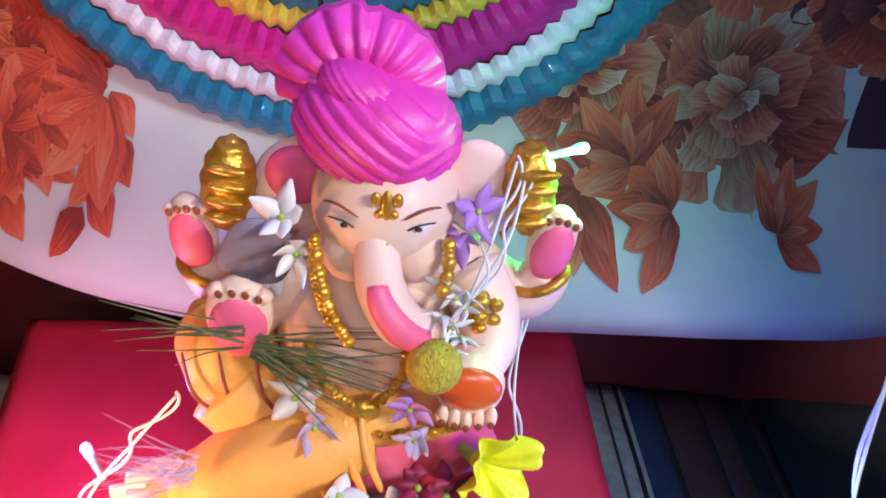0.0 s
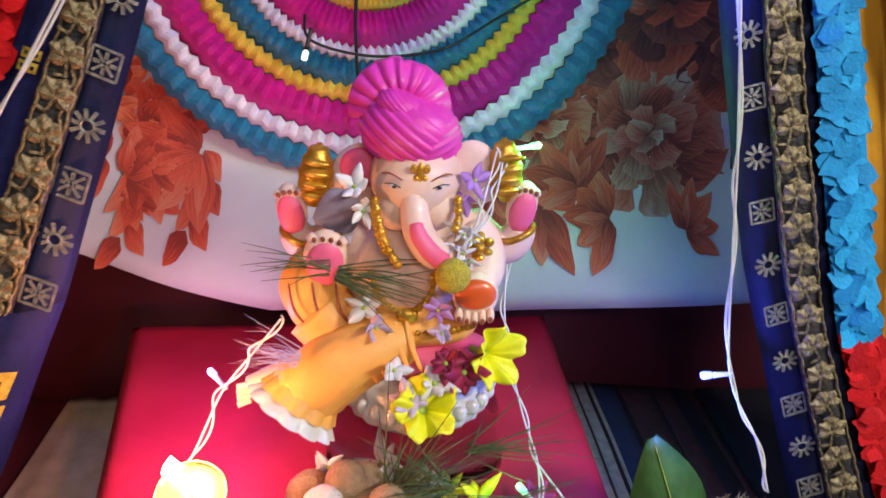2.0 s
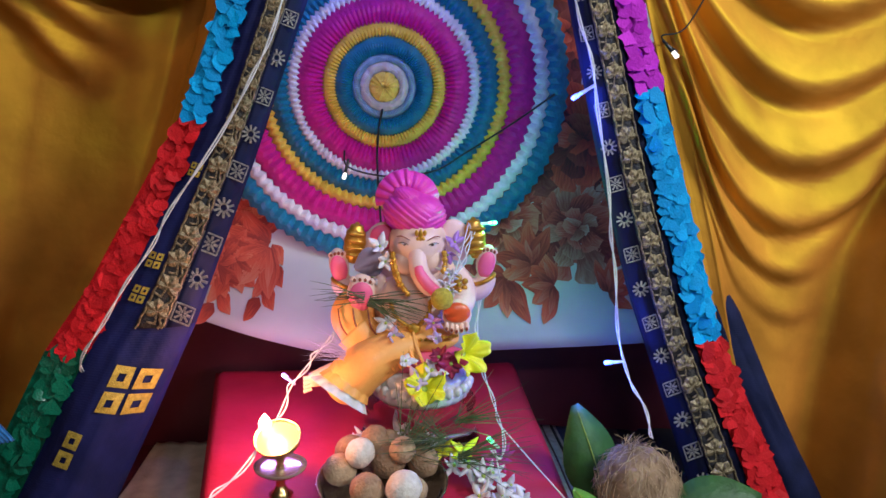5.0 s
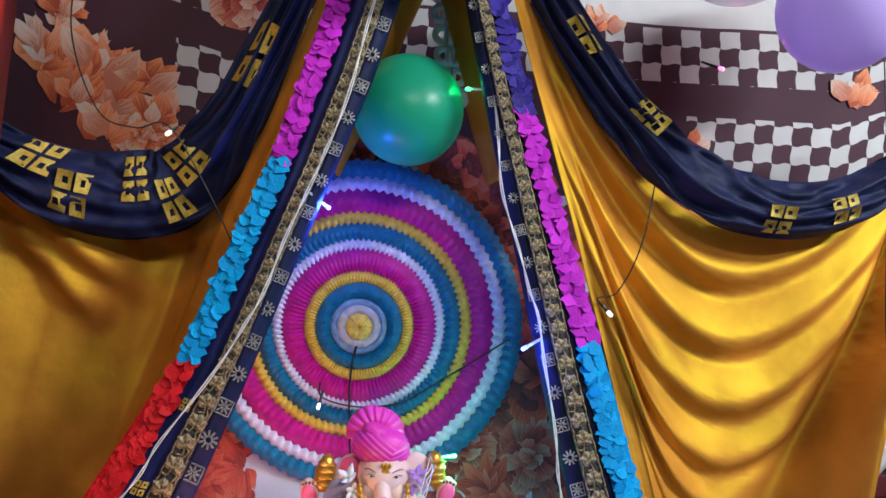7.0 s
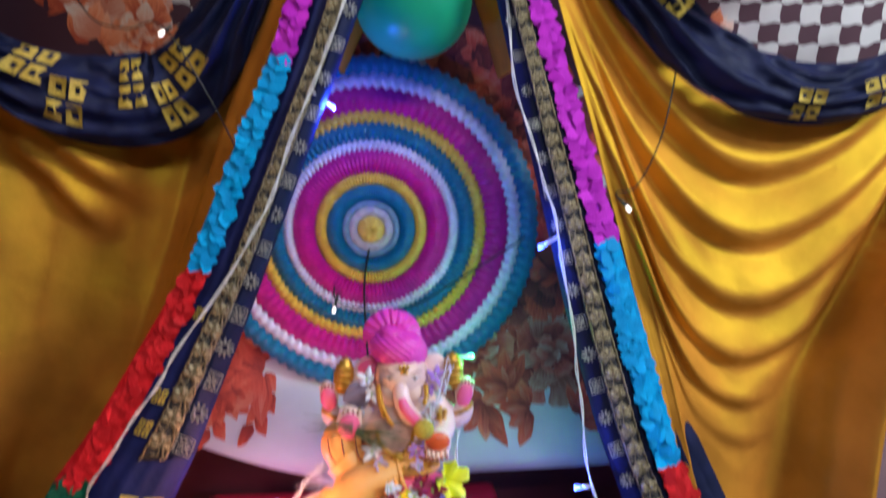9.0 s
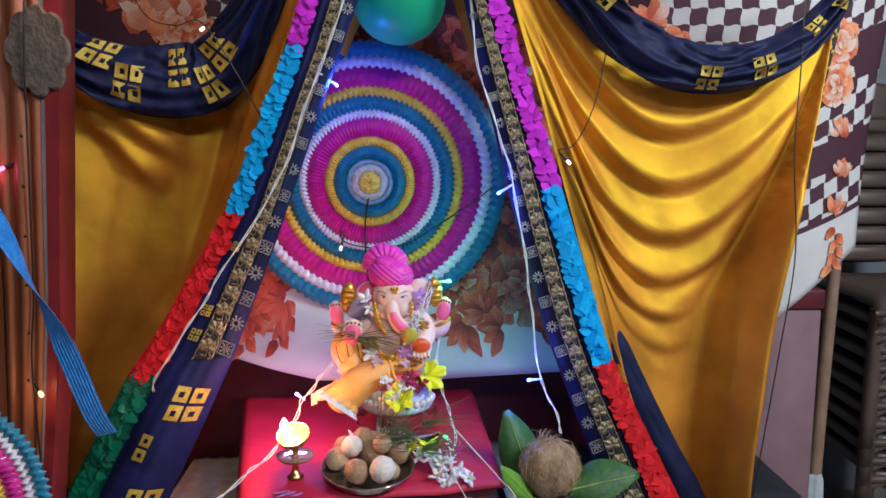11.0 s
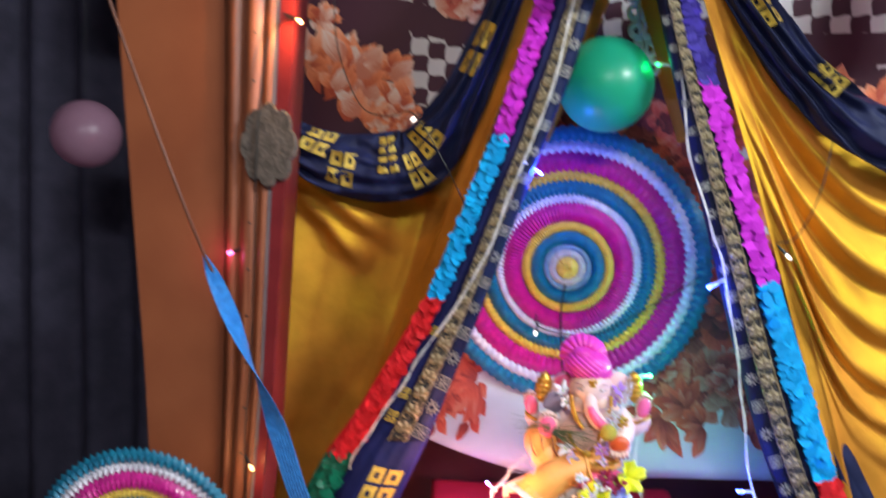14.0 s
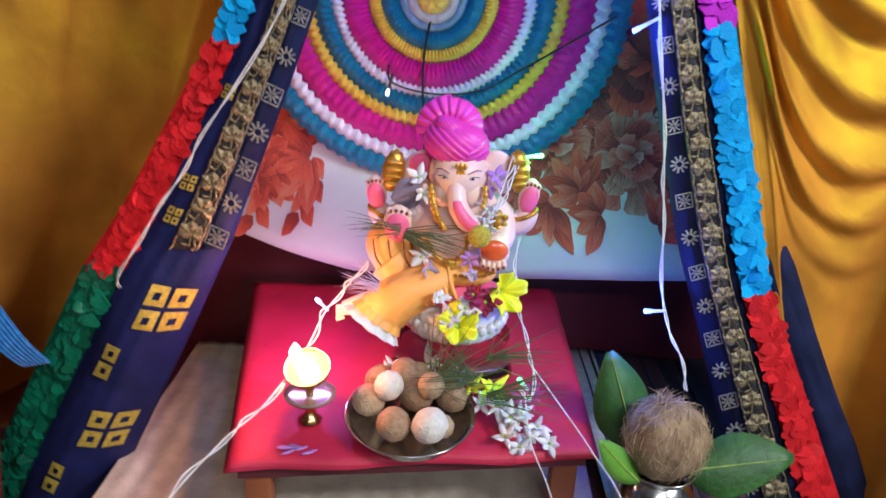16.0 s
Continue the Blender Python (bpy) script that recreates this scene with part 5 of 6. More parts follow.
trumpet((0.074, 0.368, 0.892), (0.55, -0.75, 0.2), 0.030, 0.026, 1)
trumpet((0.004, 0.334, 0.858), (0.1, -0.75, 0.6), 0.029, 0.022, 2)
ball = thing("round_flower", (0.026, 0.378, 0.978), "round fuzzy yellow flower head tucked below the trunk", "flower")
part("flower_head", blob(bmesh.new(), (0.026, 0.376, 0.975), (0.0165, 0.0150, 0.0165), 0, (0, 0, 0), 40, 28, lambda th, ph: 1 + 0.03 * math.sin(17 * th) * math.sin(19 * ph)), M_FUZZ, ball)
G = "flowers on the idol"
for k, (c, d, r, n, m, nm, lab) in enumerate((
        ((-0.066, 0.418, 1.044), (-0.4, -1, 0.7), 0.017, 5, M_PETALW, "orchid", "white orchid by the idol's ear"),
        ((-0.058, 0.414, 1.022), (0.1, -1, 0.0), 0.015, 5, M_PETALW, "jasmine_flower", "white jasmine flower on the idol"),
        ((-0.078, 0.432, 0.992), (0.0, -1, 0.3), 0.016, 5, M_PETALW, "jasmine_flower", "white jasmine flower on the idol"),
        ((0.046, 0.428, 1.050), (0.5, -1, 0.5), 0.015, 5, M_PETALP, "orchid", "purple orchid tucked by the idol's ear"),
        ((0.036, 0.430, 1.030), (0.0, -1, -0.2), 0.015, 5, M_PETALP, "orchid", "purple orchid tucked by the idol's ear"),
        ((-0.056, 0.386, 0.935), (-0.2, -1, 0.2), 0.017, 5, M_PETALW, "jasmine_flower", "white jasmine flower on the idol"),
        ((-0.044, 0.378, 0.918), (0.1, -1, 0.1), 0.016, 5, M_PETALL, "orchid", "lilac orchid on the orange dhoti"),
        ((0.014, 0.378, 0.938), (0.1, -1, 0.0), 0.014, 6, M_PETALP, "orchid", "purple orchid below the round flower"),
        ((0.018, 0.374, 0.915), (0.0, -1, 0.2), 0.013, 6, M_PETALL, "orchid", "lilac orchid below the round flower"),
        ((-0.026, 0.352, 0.888), (0.0, -0.8, 0.5), 0.016, 5, M_PETALW, "jasmine_flower", "white jasmine flower on the orange dhoti"),
        ((0.012, 0.352, 0.874), (0.0, -0.8, 0.5), 0.020, 6, M_PETALW, "jasmine_flower", "white jasmine flower at the idol's feet"),
        ((0.040, 0.362, 0.880), (0.2, -0.8, 0.5), 0.022, 8, M_PETALR, "rose", "crimson rose at the idol's feet"),
        ((0.022, 0.358, 0.892), (-0.2, -0.8, 0.5), 0.018, 8, M_PETALR, "rose", "crimson rose at the idol's feet"),
        ((-0.010, 0.345, 0.860), (-0.2, -0.8, 0.5), 0.018, 6, M_PETALL, "orchid", "lilac orchid at the idol's feet"))):
    bloom(nm, c, d, r, n, m, lab, 0.6, 0.78, k, group=G)
for k, (x, y, lift, m) in enumerate(((0.088, 0.285, 0.012, M_PETALW), (0.112, 0.268, 0.010, M_PETALW), (0.098, 0.252, 0.008, M_PETALW), (0.125, 0.288, 0.014, M_PETALW), (0.075, 0.305, 0.020, M_PETALW), (0.140, 0.262, 0.008, M_PETALW),
                                     (-0.045, 0.366, 0.040, M_PETALR), (-0.015, 0.362, 0.046, M_PETALR), (-0.090, 0.366, 0.044, M_PETALW), (-0.030, 0.352, 0.062, M_PETALW), (0.012, 0.345, 0.050, M_PETALW))):
    bloom("rose" if m == M_PETALR else "jasmine_flower", (x, y, table_z(y) + lift), (math.sin(5 * k) * 0.5, -0.8, 0.6), 0.019 if y < 0.32 else 0.016, 6, m,
          "crimson flower lying behind the sweets" if m == M_PETALR else "white jasmine flower strewn on the red cloth", 0.5, 0.6, 80 + k, group="strewn flowers")
for k in range(7):
    c = (0.030 + 0.006 * (k % 3), 0.405 - 0.002 * k, 1.012 - 0.006 * k)
    bloom("jasmine_flower", c, (0.5 * math.sin(2 * k), -1, 0.3 * math.cos(3 * k)), 0.014, 5, M_PETALW, "white jasmine of the garland hung at the idol's shoulder", 0.5, 0.4, 40 + k, group="garland jasmine")
gl = thing("betel_leaf", (-0.092, 0.452, 0.998), "dark grey-green rounded leaf behind the idol's arm", "leaf")
pb = bmesh.new()
petal3(pb, (-0.062, 0.424, 1.028), (-1, -0.05, -0.42), (0.42, 0, -1), 0.046, 0.046, 0.12, 0, 12)
thick(part("leaf_blade", pb, M_GREYLEAF, gl), 0.001)


def grass(name, c, d, n, ln_, fan, label, seed, m=M_GRASS, r=0.0007):
    rnd = random.Random(seed)
    bm = bmesh.new()
    d, a, b = frame_of(d)
    for i in range(n):
        w = (d + a * rnd.gauss(0, fan) + b * rnd.gauss(0, fan)).normalized()
        l = ln_ * rnd.uniform(0.5, 1.15)
        p = Vector(c) + a * rnd.gauss(0, 0.004) + b * rnd.gauss(0, 0.004)
        sweep(bm, [p, p + w * l * 0.5 + Vector((0, -0.003, rnd.uniform(-0.004, 0.006))), p + w * l + Vector((0, 0, -0.006 * rnd.random()))], [r * 1.3, r, r * 0.3], 0, 4, 6, cap=False)
    ob = part(name, bm, m)
    return tagged(ob, label, "grass", kind="stuff")


grass("durva_grass", (-0.082, 0.396, 0.966), (0.92, -0.15, -0.28), 26, 0.085, 0.16, "bundle of dark durva grass in the blessing hand", 1)
grass("durva_grass", (-0.088, 0.398, 0.970), (-1, 0.05, 0.02), 12, 0.075, 0.12, "loose dry grass ends behind the blessing hand", 2)
grass("durva_grass", (-0.080, 0.392, 0.970), (1, 0.0, 0.1), 3, 0.15, 0.05, "few long dry grass stalks across the chest", 3)
grass("durva_grass", (-0.035, 0.32, 0.765), (0.6, -0.1, 0.5), 34, 0.13, 0.45, "loose green grass strewn before the idol", 4)
grass("durva_grass", (0.05, 0.30, 0.760), (0.9, -0.2, 0.25), 24, 0.11, 0.35, "loose green grass strewn before the idol", 5)
grass("durva_grass", (0.05, 0.36, 0.79), (0.7, -0.3, 0.35), 16, 0.12, 0.3, "loose green grass strewn before the idol", 6)
grass("durva_grass", (-0.02, 0.33, 0.75), (0.3, -0.2, 0.6), 40, 0.10, 0.6, "tangle of dry grass before the idol stand", 8, r=0.0006)
grass("durva_grass", (0.03, 0.32, 0.78), (-0.6, -0.3, 0.3), 30, 0.11, 0.5, "tangle of dry grass before the idol stand", 9, r=0.0006)
grass("dry_tassel", (-0.115, 0.36, 0.895), (-0.8, -0.2, 0.35), 40, 0.06, 0.25, "fine dry silky tassel by the idol's knee", 7, M_PETALL, 0.0003)

# ---- steel plate with sweets ----
M_STEEL = mat("steel", (0.62, 0.61, 0.60), (0.50, 0.49, 0.48), 0.18, 1.0, scale=30, bump=0.05)
M_LADDU = mat("brown_laddu", (0.46, 0.31, 0.18), (0.28, 0.16, 0.085), 0.75, scale=140, bump=0.8, bscale=260, rand=0.4)
M_PEDA = mat("white_sweet", (0.74, 0.68, 0.60), (0.62, 0.55, 0.47), 0.7, scale=120, bump=0.6, bscale=260)
pz = table_z(0.30)
TILTM = pose(0, 0, 0, 6.5, 0, 0).to_3x3()
plate = tagged(part("steel_plate", lathe(bmesh.new(), [(0.001, 0.003), (0.074, 0.003), (0.084, 0.008), (0.090, 0.020), (0.093, 0.021), (0.0935, 0.019), (0.091, 0.017), (0.085, 0.005), (0.075, 0.0), (0.001, 0.0)], (-0.058, 0.292, pz + 0.003), 0, 64, m=TILTM), M_STEEL), "round steel plate holding sweet balls on the red cloth", "plate")


def sweet(x, y, lift, r, m, seed, label):
    z = table_z(y) + 0.008 + r + lift
    s = seed * 1.7
    ob = part("sweet_ball", blob(bmesh.new(), (0, 0, 0), (r, r, r * 0.92), 0, (20 * seed, 11 * seed, 0), 26, 18, lambda th, ph: 1 + 0.06 * ns(3 * math.cos(th) * math.sin(ph) + s, 3 * math.sin(th) * math.sin(ph), 3 * math.cos(ph)) + 0.02 * math.sin(9 * th + s) * math.sin(7 * ph)), m)
    ob.location = (x, y, z)
    tagged(ob, label, "sweet", "sweets on the plate")


for k, (x, y, l, r) in enumerate(((-0.118, 0.300, 0, 0.024), (-0.078, 0.252, 0, 0.024), (-0.105, 0.340, 0.004, 0.024), (-0.050, 0.310, 0.006, 0.025), (-0.050, 0.345, 0.010, 0.024), (-0.012, 0.262, 0, 0.018), (0.000, 0.315, 0.004, 0.024), (-0.012, 0.345, 0.004, 0.022), (-0.070, 0.330, 0.030, 0.022), (-0.030, 0.300, 0.034, 0.020))):
    sweet(x, y, l, r, M_LADDU, k + 1, "brown crumbly laddu on the steel plate")
for k, (x, y, l, r) in enumerate(((-0.090, 0.300, 0.028, 0.022), (-0.028, 0.246, 0.004, 0.026))):
    sweet(x, y, l, r, M_PEDA, k + 10, "white sweet ball on the steel plate")

# ---- oil lamp ----
M_BRASS = mat("brass", (0.62, 0.42, 0.18), (0.42, 0.26, 0.10), 0.25, 1.0, scale=40, bump=0.1)
M_GLASSB = mat("lamp_glass", (0.62, 0.44, 0.32), None, 0.15, scale=10, bump=0.1, trans=0.6)
M_FLAME = mat("flame", (1.0, 0.7, 0.3), None, 0.5, bump=0, emit=(1.0, 0.66, 0.30), power=40)
# the oil's emission stands in for flame light brightening the bowl's inside
M_OIL = mat("flame_lit_oil", (0.30, 0.17, 0.06), None, 0.2, bump=0, emit=(1.0, 0.62, 0.28), power=1.1)
lx, ly = -0.200, 0.285
lz = table_z(ly)
lamp = thing("oil_lamp", (lx, ly, lz), "lit brass oil lamp on a stem standing on the red cloth", "oil lamp")
part("foot", lathe(bmesh.new(), [(0.001, 0.0), (0.016, 0.0), (0.017, 0.003), (0.010, 0.008), (0.006, 0.018)], (lx, ly, lz + 0.003), 0, 36), M_BRASS, lamp)
part("stem", lathe(bmesh.new(), [(0.007, 0.016), (0.006, 0.03), (0.010, 0.036), (0.006, 0.045), (0.006, 0.066), (0.012, 0.074)], (lx, ly, lz), 0, 24), M_BRASS, lamp)
part("drip_tray", lathe(bmesh.new(), [(0.006, 0.042), (0.028, 0.040), (0.036, 0.046), (0.037, 0.050), (0.027, 0.046), (0.006, 0.046)], (lx, ly, lz), 0, 36), M_GLASSB, lamp, "brown-tinted glass drip tray")
BT = Matrix.Translation((0, 0, 0.078)) @ pose(0, 0, 0, 24, -8, 0) @ Matrix.Translation((0, 0, -0.078))
bowl = part("bowl", lathe(bmesh.new(), [(0.004, 0.070), (0.019, 0.073), (0.029, 0.084), (0.0330, 0.096), (0.0312, 0.096), (0.027, 0.087), (0.017, 0.078), (0.001, 0.077)], (lx, ly, lz), 0, 40, lambda th, v: 1 + 0.10 * max(0, math.cos(th - 2.2)) ** 3, m=BT), M_BRASS, lamp)
part("oil", lathe(bmesh.new(), [(0.001, 0.092), (0.0295, 0.092)], (lx, ly, lz), 0, 40, lambda th, v: 1 + 0.10 * max(0, math.cos(th - 2.2)) ** 3, m=BT), M_OIL, bowl)
part("flame", lathe(bmesh.new(), [(0.001, 0.0), (0.007, 0.002), (0.009, 0.007), (0.006, 0.014), (0.001, 0.021)], (lx - 0.022, ly + 0.012, lz + 0.099), 0, 20), M_FLAME, bowl)
point_lamp("flame_light", (lx - 0.024, ly + 0.005, lz + 0.150), 1.9, (1.0, 0.40, 0.20), 0.012)
for k in range(5):
    pb = bmesh.new()
    petal3(pb, (lx - 0.035 + 0.014 * k, 0.225 + 0.006 * (k % 2), table_z(0.23) + 0.004), (math.cos(k), -0.3, 0.05), (0.2, 1, 0), 0.024, 0.010, 0.15)
    thick(tagged(part("loose_petal", pb, M_PETALP), "fallen purple petal on the red cloth", "petal", "loose petals"), 0.0006)

# ---- coconut on a steel pot with leaves ----
M_COCO = mat("coconut_husk", (0.36, 0.24, 0.14), (0.20, 0.12, 0.07), 0.9, scale=26, bump=1.0, bscale=90)
M_FIBRE = mat("coconut_fibre", (0.54, 0.39, 0.24), (0.28, 0.18, 0.10), 0.9, scale=50, island=0.7, bump=0)
M_GLEAF = mat("green_leaf", (0.036, 0.125, 0.020), (0.020, 0.070, 0.012), 0.55, scale=30, bump=0.4, bscale=90)
M_GLEAFL = mat("bright_leaf", (0.16, 0.36, 0.04), (0.10, 0.26, 0.03), 0.4, scale=30, bump=0.2)
kx, ky = 0.300, 0.262
pot = thing("steel_pot", (kx, ky, 0.575), "small steel pot standing on the striped blanket", "pot")
potbody = part("body", lathe(bmesh.new(), [(0.001, 0.585), (0.036, 0.587), (0.052, 0.610), (0.056, 0.635), (0.048, 0.662), (0.036, 0.674)], (kx, ky, 0), 0, 40), M_STEEL, pot)
part("rim", lathe(bmesh.new(), [(0.036, 0.674), (0.048, 0.688), (0.050, 0.690), (0.048, 0.692), (0.034, 0.676)], (kx, ky, 0), 0, 40), M_STEEL, potbody)
coconut = thing("coconut", (kx, ky, 0.69), "hairy brown husked coconut resting in the pot", "coconut")
part("husk", blob(bmesh.new(), (kx, ky, 0.736), (0.056, 0.054, 0.057), 0, (4, 8, 0), 48, 32, lambda th, ph: 1 + 0.035 * math.cos(3 * th) * math.sin(ph) + 0.03 * ns(2 * math.cos(th), 2 * math.sin(th), 3 * ph) - (0.06 * math.cos(ph) if ph > 1.57 else 0)), M_COCO, coconut)
rnd0 = random.Random(9)
bm = bmesh.new()
for i in range(520):
    th, ph = rnd0.uniform(0, 2 * math.pi), math.acos(rnd0.uniform(-0.6, 1))
    p = Vector((kx + 0.056 * math.sin(ph) * math.cos(th), ky + 0.054 * math.sin(ph) * math.sin(th), 0.736 + 0.057 * math.cos(ph)))
    nrm = Vector((math.sin(ph) * math.cos(th), math.sin(ph) * math.sin(th), math.cos(ph)))
    tng = (Vector((0, 0, 1)) - nrm * nrm.z).normalized() if nrm.z < 0.98 else nrm.orthogonal().normalized()
    tng = (tng + nrm.cross(tng) * rnd0.gauss(0, 0.45)).normalized() * (1 if rnd0.random() < 0.5 else -1)
    l = rnd0.uniform(0.012, 0.030)
    sweep(bm, [p + nrm * 0.001, p + nrm * 0.003 + tng * l * 0.5, p + nrm * rnd0.uniform(0.0, 0.006) + tng * l], [0.0005, 0.0004, 0.0002], 0, 3, 4, cap=False)
for i in range(26):
    p = Vector((kx - 0.012 + rnd0.gauss(0, 0.006), ky, 0.790))
    w = Vector((rnd0.gauss(0, 0.5), rnd0.gauss(0, 0.4), 1)).normalized()
    sweep(bm, [p, p + w * 0.015, p + w * 0.028 + Vector((rnd0.gauss(0, 0.008), 0, -0.003))], [0.0006, 0.0005, 0.0002], 0, 3, 4, cap=False)
tagged(part("fibre", bm, M_FIBRE, coconut), kind="stuff")


def mango_leaf(base, way, side, ln_, wd, m, cup, label):
    root = thing("mango_leaf", base, label, "leaf", "leaves in the pot")
    pb = bmesh.new()
    petal3(pb, base, way, side, ln_, wd, cup, 0, 10)
    blade = thick(part("leaf_blade", pb, m, root), 0.001)
    w = Vector(way).normalized()
    nrm = w.cross(Vector(side).normalized()).normalized()
    pts = [Vector(base) + w * ln_ * t + nrm * (ln_ * cup * t * t) + Vector((0, -0.0012, 0.0006)) for t in (0, 0.3, 0.6, 0.95)]
    part("midrib", sweep(bmesh.new(), pts, [0.0014, 0.0011, 0.0008, 0.0004], 0, 5, 10), M_STEM, blade)


mango_leaf((0.270, 0.300, 0.690), (-0.30, 0.10, 0.95), (0.9, 0.3, 0.3), 0.150, 0.088, M_GLEAF, 0.1, "dark green leaf standing behind the coconut")
mango_leaf((0.335, 0.255, 0.690), (1.0, -0.10, 0.30), (0.1, 0.6, 0.8), 0.145, 0.088, M_GLEAF, -0.12, "dark green leaf spreading beside the coconut")
mango_leaf((0.262, 0.225, 0.688), (-0.75, -0.1, 0.75), (0.5, 0.6, 0.5), 0.10, 0.042, M_GLEAFL, -0.1, "bright green leaf beside the coconut")

# ---- strewn flowers before the idol ----
rnd0 = random.Random(31)
for k, (x, y, z, r, n, m, nm, lab) in enumerate((
        (0.085, 0.285, 0.03, 0.020, 6, M_PETALW, "jasmine_flower", "white jasmine strewn on the red cloth"), (0.065, 0.300, 0.035, 0.018, 6, M_PETALW, "jasmine_flower", "white jasmine strewn on the red cloth"),
        (0.078, 0.262, 0.015, 0.018, 6, M_PETALW, "jasmine_flower", "white jasmine strewn on the red cloth"), (0.100, 0.300, 0.025, 0.018, 6, M_PETALW, "jasmine_flower", "white jasmine strewn on the red cloth"),
        (0.045, 0.312, 0.030, 0.017, 6, M_PETALW, "jasmine_flower", "white jasmine strewn on the red cloth"), (-0.095, 0.385, 0.02, 0.016, 5, M_PETALW, "jasmine_flower", "white jasmine strewn on the red cloth"),
        (-0.035, 0.375, 0.045, 0.020, 6, M_PETALW, "jasmine_flower", "white jasmine strewn on the red cloth"), (-0.060, 0.370, 0.030, 0.018, 8, M_PETALR, "rose", "crimson rose strewn on the red cloth"),
        (0.060, 0.330, 0.040, 0.022, 6, M_PETALY, "yellow_flower", "yellow flower strewn on the red cloth"), (-0.010, 0.350, 0.030, 0.020, 6, M_PETALY, "yellow_flower", "yellow flower strewn on the red cloth"),
        (0.115, 0.345, 0.020, 0.020, 9, mat("pink_petal", (0.66, 0.05, 0.30), (0.5, 0.03, 0.22), 0.5, scale=60, island=0.4), "rose", "pink rose strewn on the red cloth"), (0.030, 0.345, 0.035, 0.018, 6, M_PETALY, "yellow_flower", "yellow flower strewn on the red cloth"))):
    bloom(nm, (x, y, table_z(y) + z), (rnd0.gauss(0, 0.4), -0.6, 1), r * 1.2, n, m, lab, 0.4, 0.5, 70 + k, group="strewn flowers")
tagged(part("coin", lathe(bmesh.new(), [(0.001, 0.0), (0.012, 0.0), (0.012, 0.002), (0.001, 0.002)], (0.135, 0.290, table_z(0.29) + 0.003), 0, 24), M_BLACKWIRE), "small dark coin lying on the red cloth", "coin")
bm = bmesh.new()


def bag_fn(u, v):
    x, z = -0.02 + 0.30 * u, 0.60 + 0.055 * v
    return (x, 0.16 + 0.03 * ns(14 * x, 20 * z, 3) + 0.015 * ns(40 * x, 40 * z, 1) - 0.03 * v, z + 0.02 * ns(11 * x, 9 * v, 6))


M_BAG = mat("clear_plastic_bag", (0.70, 0.66, 0.76), None, 0.15, scale=30, bump=0.6, bscale=60, trans=0.6)
thick(tagged(part("plastic_bag", grid(bm, bag_fn, 50, 16), M_BAG), "crumpled clear plastic bag lying on the bench", "plastic bag"), 0.0004)

# ---- balloons ----
def balloon(c, r, col, label, turn=(-65, 0, 0), group="balloons over the tent"):
    M = mat("balloon_rubber", col, tuple(v * 0.88 for v in col), 0.34, scale=8, bump=0.02, coat=0.12)
    nt = M.node_tree
    tr, mx = nt.nodes.new("ShaderNodeBsdfTranslucent"), nt.nodes.new("ShaderNodeMixShader")
    tr.inputs["Color"].default_value = rgb(tuple(min(1, v * 1.15 + 0.04) for v in col))
    mx.inputs["Fac"].default_value = 0.5
    nt.links.new(nt.nodes["Principled BSDF"].outputs["BSDF"], mx.inputs[1])
    nt.links.new(tr.outputs["BSDF"], mx.inputs[2])
    nt.links.new(mx.outputs["Shader"], nt.nodes["Material Output"].inputs["Surface"])
    root = thing("balloon", c, label, "balloon", group)
    R = Euler([radians(a) for a in turn]).to_matrix()
    prof = [(0.001, -1.0)] + [(math.sin(a) * (1 - 0.06 * max(0, math.cos(a))), -math.cos(a) * (1.0 if a < 1.57 else 1.1)) for a in np.linspace(0.08, 2.95, 26)]
    skin = part("skin", lathe(bmesh.new(), [(p * r, z * r) for p, z in prof], c, 0, 40, m=R), M, root)
    part("knot", lathe(bmesh.new(), [(0.17 * r, 1.08 * r), (0.06 * r, 1.13 * r), (0.05 * r, 1.17 * r), (0.10 * r, 1.22 * r), (0.01 * r, 1.2 * r)], c, 0, 14, m=R), M, skin)
    return root


balloon((0.003, 0.49, 1.667), 0.098, (0.03, 0.50, 0.27), "green balloon hung inside the tent above the rosette")
balloon((0.033, 0.28, 1.930), 0.097, (0.09, 0.34, 0.80), "blue balloon hung at the tent's peak")
balloon((0.203, 0.33, 2.020), 0.096, (0.85, 0.18, 0.19), "red balloon hung beside the blue one")
balloon((0.512, 0.30, 1.944), 0.112, (0.96, 0.97, 0.98), "white balloon hung before the printed sheet")
balloon((0.648, 0.24, 1.813), 0.096, (0.62, 0.50, 0.86), "purple balloon hung beside the white one")
balloon((0.84, 0.33, 1.985), 0.105, (1.0, 0.52, 0.15), "orange balloon close to the tube light")
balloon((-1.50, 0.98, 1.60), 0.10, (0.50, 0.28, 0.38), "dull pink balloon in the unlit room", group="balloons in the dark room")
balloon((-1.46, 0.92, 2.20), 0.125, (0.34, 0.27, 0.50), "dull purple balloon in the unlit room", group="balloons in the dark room")

